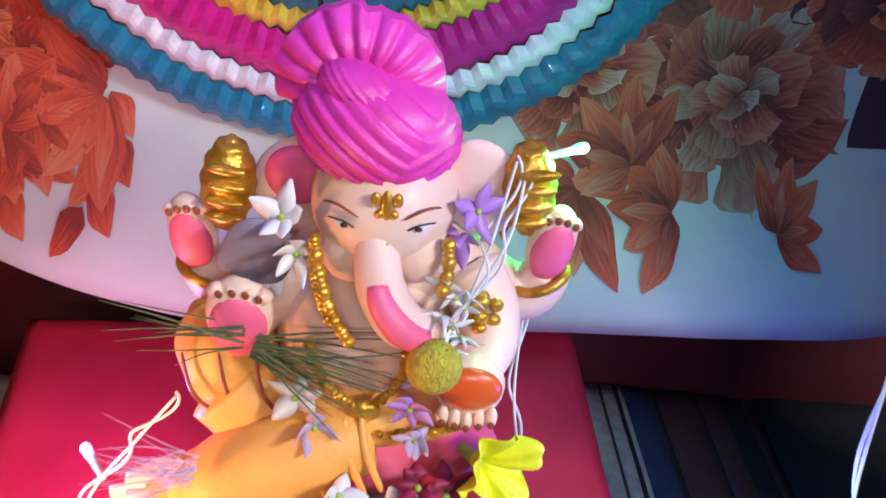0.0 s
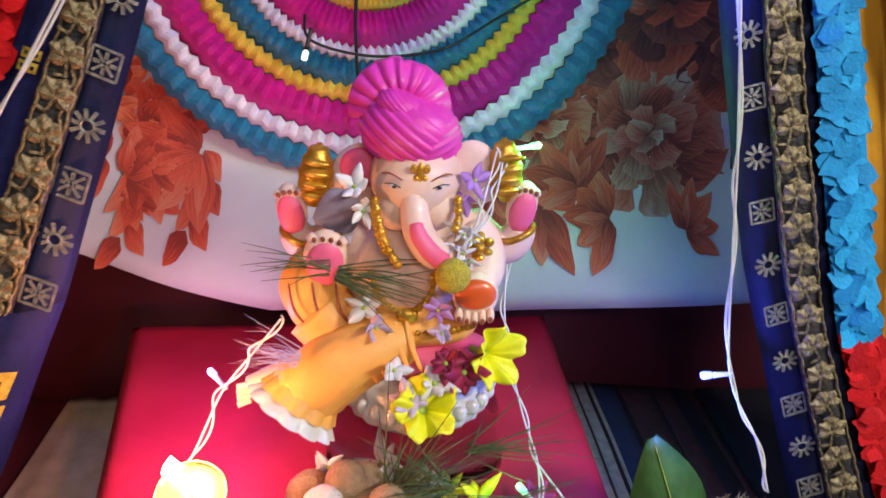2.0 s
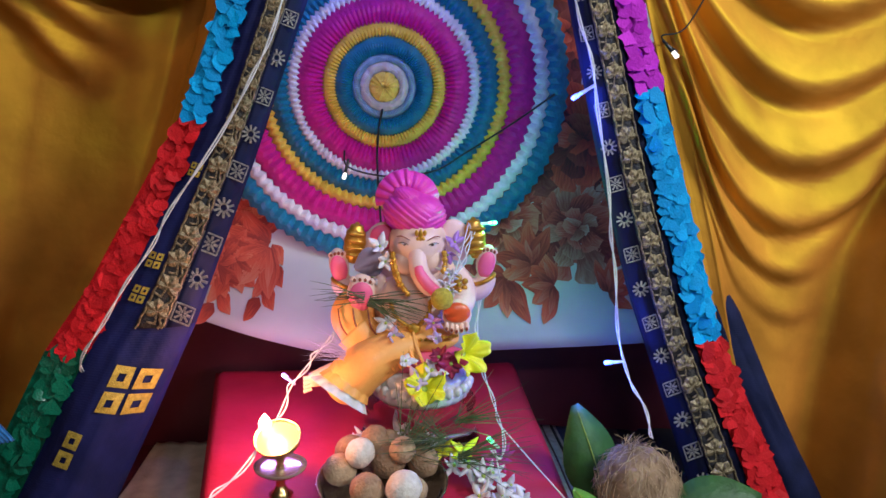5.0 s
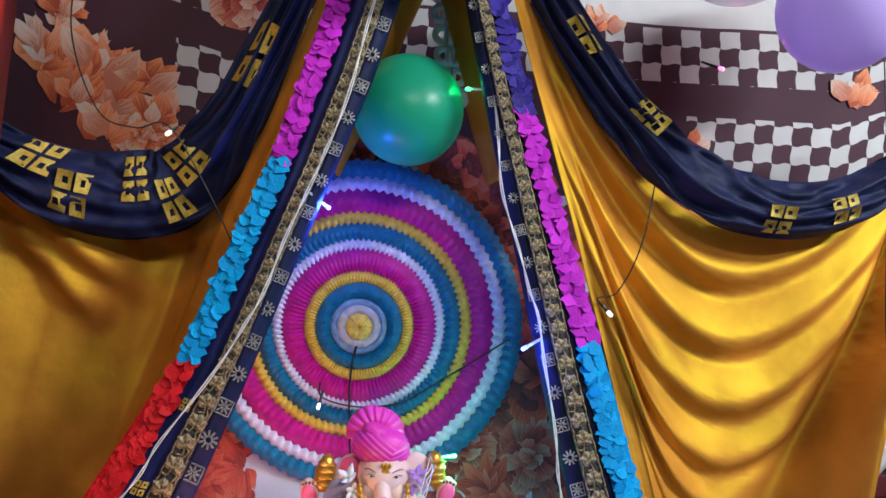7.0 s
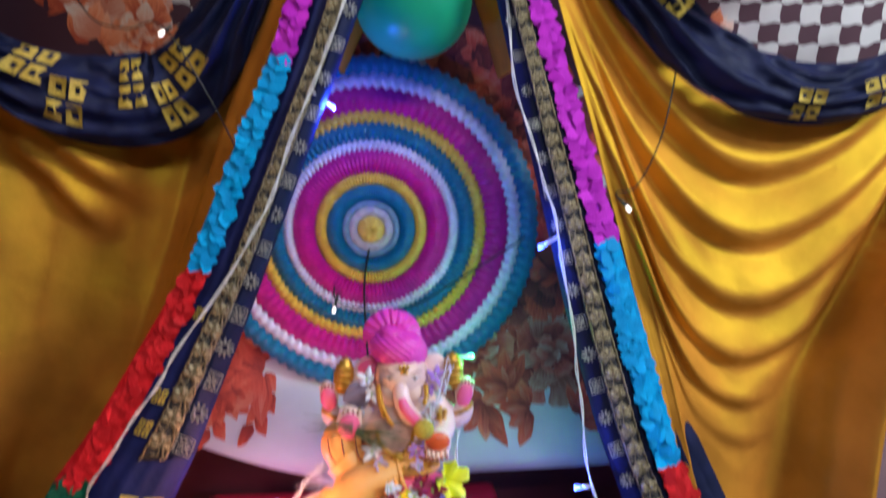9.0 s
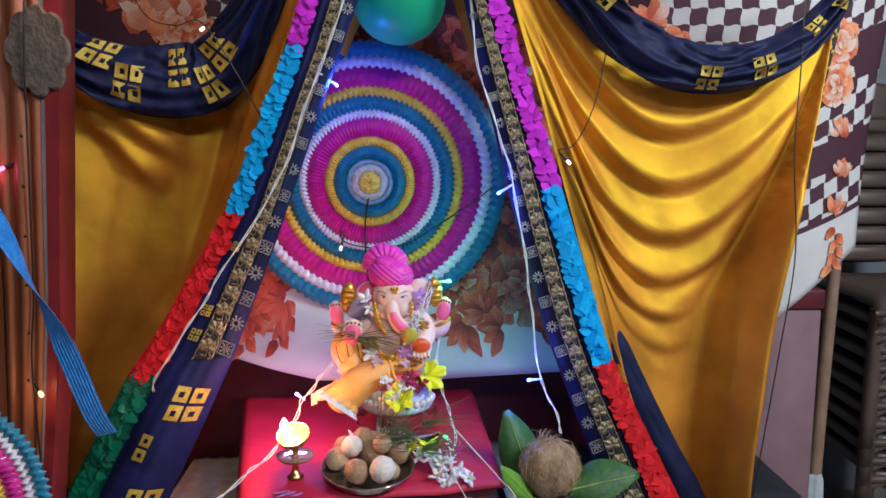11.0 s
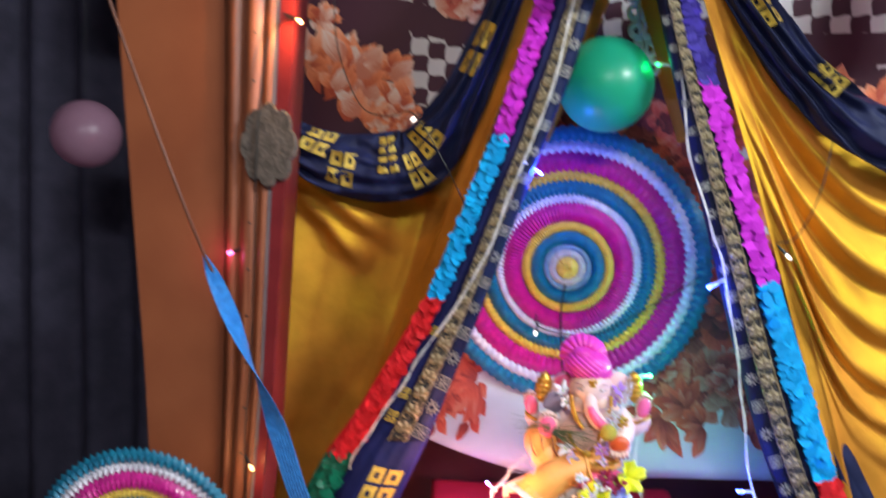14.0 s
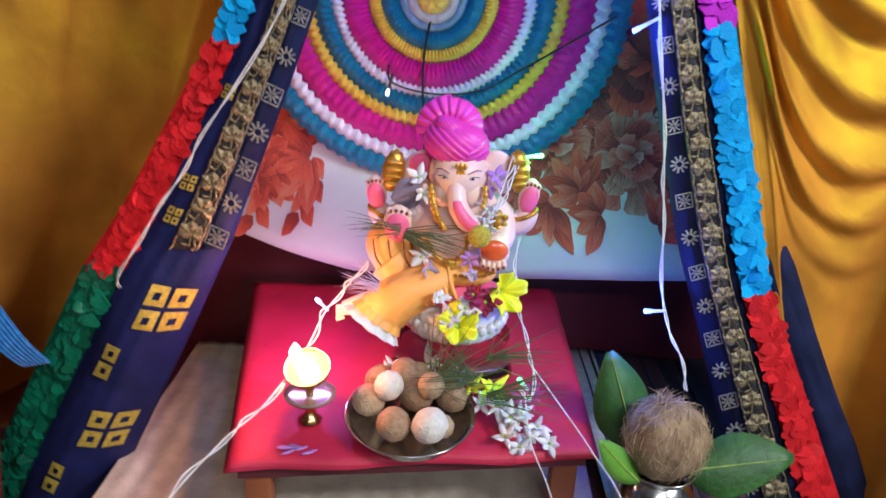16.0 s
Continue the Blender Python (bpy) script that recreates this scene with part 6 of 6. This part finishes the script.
# ---- strings of lights ----
def led(tip, base, col, power, label, body=M_WHITEWIRE, watts=0.0, group="string light bulbs"):
    """A bulb of a light string: plastic holder from base towards tip, and the lit head."""
    root = thing("string_light_bulb", base, label, "light bulb", group)
    tip, base = Vector(tip), Vector(base)
    d = (tip - base).normalized()
    hold = part("holder", sweep(bmesh.new(), [base, tip - d * 0.010], [0.0022, 0.0028], 0, 8, 5), body, root)
    M = mat("lit_led", tuple(0.5 + 0.5 * c for c in col), None, 0.3, bump=0, emit=col, power=power * 0.2)
    part("lit_head", sweep(bmesh.new(), [tip - d * 0.010, tip - d * 0.004, tip, tip + d * 0.002], [0.0032, 0.0036, 0.0036, 0.002], 0, 10, 8), M, hold)
    if watts:
        point_lamp("led_light", tip + d * 0.012 + Vector((0, -0.012, 0)), watts, col, 0.006)


BLUE, GREEN, REDL, PINKL, WARM, WHITEL, VIOL = (0.04, 0.10, 1.0), (0.06, 1.0, 0.30), (1.0, 0.12, 0.06), (1.0, 0.12, 0.45), (1.0, 0.50, 0.16), (1.0, 0.88, 0.8), (0.45, 0.25, 1.0)
led((0.113, 0.480, 1.071), (0.075, 0.452, 1.073), GREEN, 9, "green-lit bulb on the idol's raised arm", watts=0.8)
led((0.268, 0.352, 0.886), (0.296, 0.352, 0.888), BLUE, 16, "blue-lit bulb on the white cord", watts=1.2)
led((0.203, 0.374, 1.268), (0.231, 0.368, 1.286), BLUE, 16, "blue-lit bulb beside the rosette", watts=0.9)
led((-0.122, 0.42, 1.482), (-0.152, 0.375, 1.502), BLUE, 12, "blue-lit bulb at the rosette's upper rim", watts=1.9)
led((0.100, 0.44, 1.700), (0.128, 0.40, 1.692), GREEN, 10, "green-lit bulb touching the green balloon", watts=0.05)
led((-0.214, 0.425, 0.838), (-0.194, 0.402, 0.832), VIOL, 12, "violet-lit bulb on the cord by the idol's foot", watts=0.8)
led((0.095, 0.318, 0.782), (0.108, 0.302, 0.775), GREEN, 8, "green-lit bulb among the strewn flowers", watts=0.05)
led((-0.135, 0.640, 1.118), (-0.128, 0.655, 1.150), WHITEL, 8, "white-lit bulb with black holder on the rosette", M_BLACKWIRE)
led((0.350, 0.385, 1.328), (0.328, 0.385, 1.350), WHITEL, 8, "white-lit bulb on the mustard drape", M_BLACKWIRE)
led((-0.385, 0.405, 1.585), (-0.372, 0.42, 1.60), WHITEL, 8, "white-lit bulb on the navy border", M_BLACKWIRE)
led((0.585, 0.52, 1.79), (0.555, 0.55, 1.81), PINKL, 14, "pink-lit bulb before the printed sheet", M_BLACKWIRE, 0.15)
led((-0.530, 0.145, 1.728), (-0.562, 0.150, 1.742), WARM, 26, "orange-lit bulb on the wooden door", M_BLACKWIRE, 1.2)
led((-0.672, 0.166, 1.318), (-0.650, 0.172, 1.328), PINKL, 14, "pink-lit bulb on the wooden door", M_BLACKWIRE, 0.05)
led((-0.612, 0.140, 0.930), (-0.632, 0.155, 0.950), WARM, 18, "orange-lit bulb low on the wooden door", M_BLACKWIRE, 0.08)
led((-1.32, 0.95, 1.56), (-1.30, 0.95, 1.58), WARM, 8, "small warm bulb in the unlit room", M_BLACKWIRE)


def cord(name, pts, r, m, label, n=60, twin=0.0):
    bm = bmesh.new()
    sweep(bm, pts, r, 0, 6, n, cap=False)
    if twin:
        line = spline(pts, n)
        sweep(bm, [p + Vector((twin * math.sin(i * 0.55), 0.3 * twin, twin * 0.5 * math.cos(i * 0.55))) for i, p in enumerate(line)], r, 0, 6, n * 2, cap=False)
    return tagged(part(name, bm, m), label, "cord", "light cords")


cord("white_cord", [(0.085, 0.40, 1.95), (0.135, 0.385, 1.70), (0.160, 0.375, 1.52), (0.205, 0.37, 1.38), (0.232, 0.37, 1.29), (0.262, 0.365, 1.12), (0.275, 0.36, 1.02), (0.294, 0.352, 0.889), (0.318, 0.32, 0.835), (0.330, 0.30, 0.790)], 0.0012, M_WHITEWIRE, "twisted white light cord hanging down the tent side", 90, 0.003)
cord("white_cord", [(-0.03, 0.37, 1.97), (-0.07, 0.365, 1.78), (-0.115, 0.36, 1.60), (-0.155, 0.36, 1.50), (-0.205, 0.355, 1.36), (-0.245, 0.35, 1.27), (-0.346, 0.35, 1.114), (-0.39, 0.345, 1.04), (-0.45, 0.345, 0.95), (-0.495, 0.362, 0.872), (-0.490, 0.43, 0.835)], 0.0012, M_WHITEWIRE, "twisted white light cord pinned along the tent side", 90, 0.0035)
cord("white_cord", [(-0.137, 0.405, 0.911), (-0.165, 0.40, 0.875), (-0.195, 0.385, 0.838), (-0.216, 0.325, 0.800), (-0.25, 0.22, 0.775), (-0.29, 0.15, 0.760), (-0.34, 0.05, 0.72), (-0.40, -0.02, 0.60), (-0.5, 0.0, 0.40)], 0.0013, M_WHITEWIRE, "white light cord running past the oil lamp", 80, 0.006)
cord("white_cord", [(0.068, 0.452, 1.072), (0.054, 0.418, 1.030), (0.042, 0.400, 1.000)], 0.0011, M_WHITEWIRE, "white cord loops over the idol's arm", 20, 0.006)
cord("white_cord", [(0.075, 0.452, 1.072), (0.066, 0.425, 1.035), (0.045, 0.402, 1.005)], 0.0011, M_WHITEWIRE, "white cord loops over the idol's arm", 20, 0.005)
cord("white_cord", [(0.090, 0.47, 0.975), (0.086, 0.44, 0.91), (0.092, 0.42, 0.865), (0.104, 0.38, 0.82), (0.116, 0.34, 0.790), (0.112, 0.30, 0.760), (0.095, 0.30, 0.775)], 0.0011, M_WHITEWIRE, "twisted white cord hanging beside the idol", 50, 0.004)
cord("white_cord", [(0.116, 0.34, 0.790), (0.150, 0.29, 0.765), (0.190, 0.20, 0.745), (0.215, 0.10, 0.735), (0.24, 0.06, 0.6)], 0.0011, M_WHITEWIRE, "white cord crossing the red cloth", 40)
cord("white_cord", [(0.105, 0.30, 0.76), (0.112, 0.24, 0.728), (0.130, 0.17, 0.712), (0.150, 0.13, 0.66), (0.14, 0.12, 0.58)], 0.0011, M_WHITEWIRE, "white cord hanging over the table edge", 40)
cord("black_cord", [(0.43, 0.40, 1.62), (0.40, 0.385, 1.46), (0.36, 0.382, 1.37), (0.325, 0.382, 1.355), (0.350, 0.386, 1.335)], 0.0013, M_BLACKWIRE, "thin black light cord hanging on the mustard drape", 40)
cord("black_cord", [(0.82, 0.40, 1.80), (0.80, 0.35, 1.55), (0.785, 0.325, 1.35), (0.80, 0.325, 1.15), (0.78, 0.325, 0.95), (0.75, 0.325, 0.7), (0.72, 0.325, 0.45)], 0.0013, M_BLACKWIRE, "thin black light cord down the drape's edge", 60)
cord("black_cord", [(-0.70, 0.60, 2.3), (-0.66, 0.60, 2.1), (-0.62, 0.60, 1.95), (-0.56, 0.45, 1.75), (-0.50, 0.42, 1.62), (-0.44, 0.42, 1.595), (-0.385, 0.415, 1.60), (-0.32, 0.43, 1.50), (-0.26, 0.44, 1.38)], 0.0013, M_BLACKWIRE, "thin black light cord across the navy swag", 70)
cord("black_cord", [(-0.060, 0.655, 1.277), (-0.074, 0.655, 1.21), (-0.078, 0.665, 1.14), (-0.07, 0.67, 1.02)], 0.0022, M_BLACKWIRE, "short dark string at the rosette's centre", 30)
cord("black_cord", [(-0.135, 0.655, 1.165), (-0.128, 0.66, 1.135), (-0.06, 0.66, 1.12), (0.02, 0.66, 1.13), (0.08, 0.66, 1.165), (0.16, 0.64, 1.22), (0.21, 0.55, 1.27)], 0.0018, M_BLACKWIRE, "thin black light cord across the rosette", 60)
cord("black_cord", [(-0.56, 0.165, 1.74), (-0.595, 0.16, 1.70), (-0.610, 0.150, 1.55), (-0.62, 0.160, 1.33), (-0.628, 0.165, 1.1), (-0.635, 0.16, 0.95), (-0.62, 0.16, 0.6)], 0.0016, M_BLACKWIRE, "thin dark light cord pinned down the wooden door", 60)

# ---- ribbons ----
M_RIBBON = mat("blue_ribbon", (0.04, 0.27, 0.70), (0.02, 0.17, 0.52), 0.28, scale=120, bump=0.5, bscale=200, coat=0.3)


def ribbon(pts, w, twist, label):
    line = spline(pts, 70)

    def fn(u, v):
        i = int(round(v * 70))
        a = twist * max(0, 0.62 - v) + 0.3 * math.sin(6 * v)
        d = (line[min(70, i + 1)] - line[max(0, i - 1)]).normalized()
        e1 = d.cross(Vector((0, 1, 0))).normalized()
        e2 = d.cross(e1)
        return line[i] + (e1 * math.cos(a) + e2 * math.sin(a)) * (u - 0.5) * w * (0.22 + 0.78 * smooth(0.03, 0.32, v)) + e2 * 0.0010 * math.sin(44 * u)
    thick(tagged(part("ribbon", grid(bmesh.new(), fn, 36, 70), M_RIBBON), label, "ribbon"), 0.0006)


ribbon([(-0.606, -0.06, 1.33), (-0.598, -0.05, 1.30), (-0.566, -0.02, 1.20), (-0.545, 0.03, 1.10), (-0.532, 0.08, 1.00), (-0.522, 0.13, 0.90), (-0.514, 0.165, 0.85)], 0.034, 5.0, "twisted shiny blue ribbon hanging before the wooden door")
cord("brown_cord", [(-0.88, -0.14, 2.2), (-0.76, -0.12, 1.80), (-0.70, -0.11, 1.62), (-0.63, -0.09, 1.42), (-0.606, -0.06, 1.33), (-0.598, -0.05, 1.305)], 0.0024, M_WOODDARK, "dark brown string from which the blue ribbon hangs", 40)

# paper lace strip hung at the tent's peak
M_LACE = mat("lace_paper", (0.80, 0.81, 0.83), (0.62, 0.63, 0.66), 0.6, scale=60, bump=0.4, bscale=200)
lace = thing("paper_lace", (0.09, 0.6, 1.8), "white cut-paper lace strip hanging in the tent's peak", "paper lace")
for k in range(9):
    cz, cx = 1.72 + 0.040 * k, 0.090 - 0.005 * k
    bm = bmesh.new()
    for s in (-1, 1):
        # each half of a cell is a scallop with an oval cut in it
        outer = [bm.verts.new((cx + s * (0.001 + 0.030 * (math.sin(a) ** 0.6)), 0.60 - 0.004 * math.sin(a) + 0.003 * math.sin(3 * k), cz + 0.021 * math.cos(a))) for a in np.linspace(0, math.pi, 11)]
        inner = [bm.verts.new((cx + s * (0.009 + 0.010 * math.sin(a)), 0.599, cz + 0.007 * math.cos(a))) for a in np.linspace(0, math.pi, 11)]
        for i in range(10):
            bm.faces.new((outer[i], outer[i + 1], inner[i + 1], inner[i]))
        bm.faces.new((outer[0], inner[0], inner[10], outer[10]))
    thick(part("lace_cell", bm, M_LACE, lace), 0.0006)

# mustard lining that shows between the tent's sides at its peak
for side, xa, xb in ((-1, 0.03, 0.055), (1, -0.03, -0.05)):
    def lining(u, v, side=side, xa=xa, xb=xb):
        z = 1.56 + 0.50 * v
        x = float(np.interp(z, *LEG[side]["i"])) - 0.03 * -side
        return (x + (xb + 0.03 * (v - 0.5) * -side) * u * (0.5 + 0.5 * v), 0.43 + 0.20 * u + 0.012 * ns(5 * u, 6 * v, side), z)
    thick(tagged(part("tent_lining", grid(bmesh.new(), lining, 12, 40), M_MUSTARD), "mustard silk lining inside the tent's peak", "draped fabric"), 0.0015)

# ---- stacked plastic chairs ----
def chair_parts(root, z, top):
    """One moulded chair of the stack, its seat at z."""
    cx, cy = 1.59, 1.15

    def seat_fn(u, v):
        x, y = (u - 0.5) * 0.46, (v - 0.5) * 0.46
        lip = 0.055 * smooth(0.10, 0.0, v) + 0.03 * smooth(0.08, 0.0, u) + 0.03 * smooth(0.92, 1.0, u)
        return (cx + x * (1 - 0.10 * v), cy + y - 0.035 * (1 - (2 * u - 1) ** 2) * smooth(0.4, 0.0, v), z - 0.014 * math.cos(6 * x) + 0.014 - lip)
    thick(part("seat", grid(bmesh.new(), seat_fn, 24, 30), M_CHAIR, root), 0.008)
    part("front_rim", sweep(bmesh.new(), [(cx - 0.235, cy - 0.215, z - 0.040), (cx - 0.12, cy - 0.257, z - 0.022), (cx, cy - 0.270, z - 0.018), (cx + 0.12, cy - 0.257, z - 0.022), (cx + 0.235, cy - 0.215, z - 0.040)], 0.013, 0, 10, 24), M_CHAIR, root)
    for s in (-1, 1):
        for dy in (-0.20, 0.20):
            part("leg", sweep(bmesh.new(), [(cx + s * 0.215, cy + dy, z - 0.03), (cx + s * 0.245, cy + dy * 1.15, max(0.01, z - 0.43))], [0.026, 0.019], 0, 8, 4), M_CHAIR, root)

    def back_at(x, h):
        return Vector((cx + x * (1 - 0.06 * h), cy + 0.215 + 0.13 * h ** 1.3 + 0.9 * x * x, z + 0.63 * h))
    # a moulded back: stiles, a rounded head and cross bars with slots between them
    for s in (-1, 1):
        part("back_stile", sweep(bmesh.new(), [back_at(s * 0.205, h) for h in (0.0, 0.3, 0.6, 0.86)], [0.026, 0.026, 0.026, 0.026], 0, 10, 18), M_CHAIR, root)

    def head(u, v):
        x = (u - 0.5) * 0.45
        top_h = 0.86 + 0.17 * (1 - abs(2 * u - 1) ** 3.2)
        return back_at(x, 0.83 + (top_h - 0.83) * v)
    thick(part("back_head", grid(bmesh.new(), head, 24, 8), M_CHAIR, root), 0.014)
    if top:
        for k in range(8):
            def bar(u, v, k=k):
                p = back_at((u - 0.5) * 0.40, 0.075 + 0.098 * k + 0.082 * v)
                return p + Vector((0, 0.006 * (2 * v - 1) ** 2, 0))
            thick(part("back_slat", grid(bmesh.new(), bar, 16, 4), M_CHAIR, root), 0.012)


for k in range(10):
    zt = 0.44 + 0.0550 * k
    ch = thing("plastic_chair", (1.59, 1.15, max(0.0, zt - 0.43)), "brown moulded plastic chair at the top of the stack" if k == 9 else "brown moulded plastic chair nested in the stack", "chair", "stacked chairs")
    chair_parts(ch, zt, k == 9)
pillar = new("wall_pilaster", mesh_of("wall_pilaster", box(bmesh.new(), 1.955, 1.62, 0.0, 2.045, 1.748, 2.28, bev=0.004), mat("pale_paint", (0.25, 0.25, 0.25), (0.20, 0.20, 0.20), 0.7, scale=6), False))
tagged(pillar, "pale painted pilaster against the grey wall", "wall", kind="structure")
sw = thing("switch_plate", (1.95, 1.745, 1.95), "small white wall switch plate on the grey wall", "switch", kind="structure")
part("plate", box(bmesh.new(), 1.78, 1.738, 2.02, 1.85, 1.749, 2.12, bev=0.003), M_WHITEWIRE, sw)
# the lack of light on curtain and cupboard is put into this dark colour
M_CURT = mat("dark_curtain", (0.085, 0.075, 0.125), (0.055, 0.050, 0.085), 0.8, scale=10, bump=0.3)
thick(tagged(part("dark_curtain", grid(bmesh.new(), lambda u, v: (-3.3 + 2.2 * u, 1.75 + 0.05 * math.sin(60 * u) + 0.03 * ns(9 * u, 2 * v), 2.74 * v), 120, 10), M_CURT), "navy curtain in the unlit room, its gloom put into the dark colour", "curtain"), 0.003)
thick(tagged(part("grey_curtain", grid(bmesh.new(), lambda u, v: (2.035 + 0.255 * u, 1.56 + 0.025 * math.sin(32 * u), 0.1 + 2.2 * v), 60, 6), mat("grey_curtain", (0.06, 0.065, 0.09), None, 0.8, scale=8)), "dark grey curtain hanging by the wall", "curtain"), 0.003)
# cupboard added as a backing for the papers, in the same gloomy tone
cup = thing("gloom_toned_cupboard", (-2.85, 1.6, 0), "tall cupboard added behind the papers, unlit look put into its colour", "cupboard")
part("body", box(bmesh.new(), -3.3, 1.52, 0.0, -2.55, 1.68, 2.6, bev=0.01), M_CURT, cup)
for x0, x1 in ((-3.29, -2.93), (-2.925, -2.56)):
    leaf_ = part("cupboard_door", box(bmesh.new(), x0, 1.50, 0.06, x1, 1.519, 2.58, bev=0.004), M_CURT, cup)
    part("handle", box(bmesh.new(), x1 - 0.04, 1.48, 1.1, x1 - 0.025, 1.50, 1.25, bev=0.003), M_STEEL, leaf_)
# pale papers whose grey already holds the dimness of the unlit room
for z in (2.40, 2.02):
    nt_ = thing("paper_notice", (-2.85, 1.498, z), "pale paper sheet on the cupboard, its colour dimmed to look unlit", "paper", "stuck papers")
    part("sheet_of_paper", box(bmesh.new(), -2.93, 1.495, z - 0.095, -2.63, 1.499, z + 0.095), mat("dimmed_paper", (0.20, 0.20, 0.23), None, 0.8, scale=20), nt_, smooth=False)
for x, y, z in ((-1.50, 0.98, 1.72), (-1.46, 0.92, 2.35), (-1.30, 0.95, 1.58)):
    cord("thread", [(x, y, z), (x, y, 2.75)], 0.0006, M_BLACKWIRE, "thin dark thread hanging from the ceiling", 4)
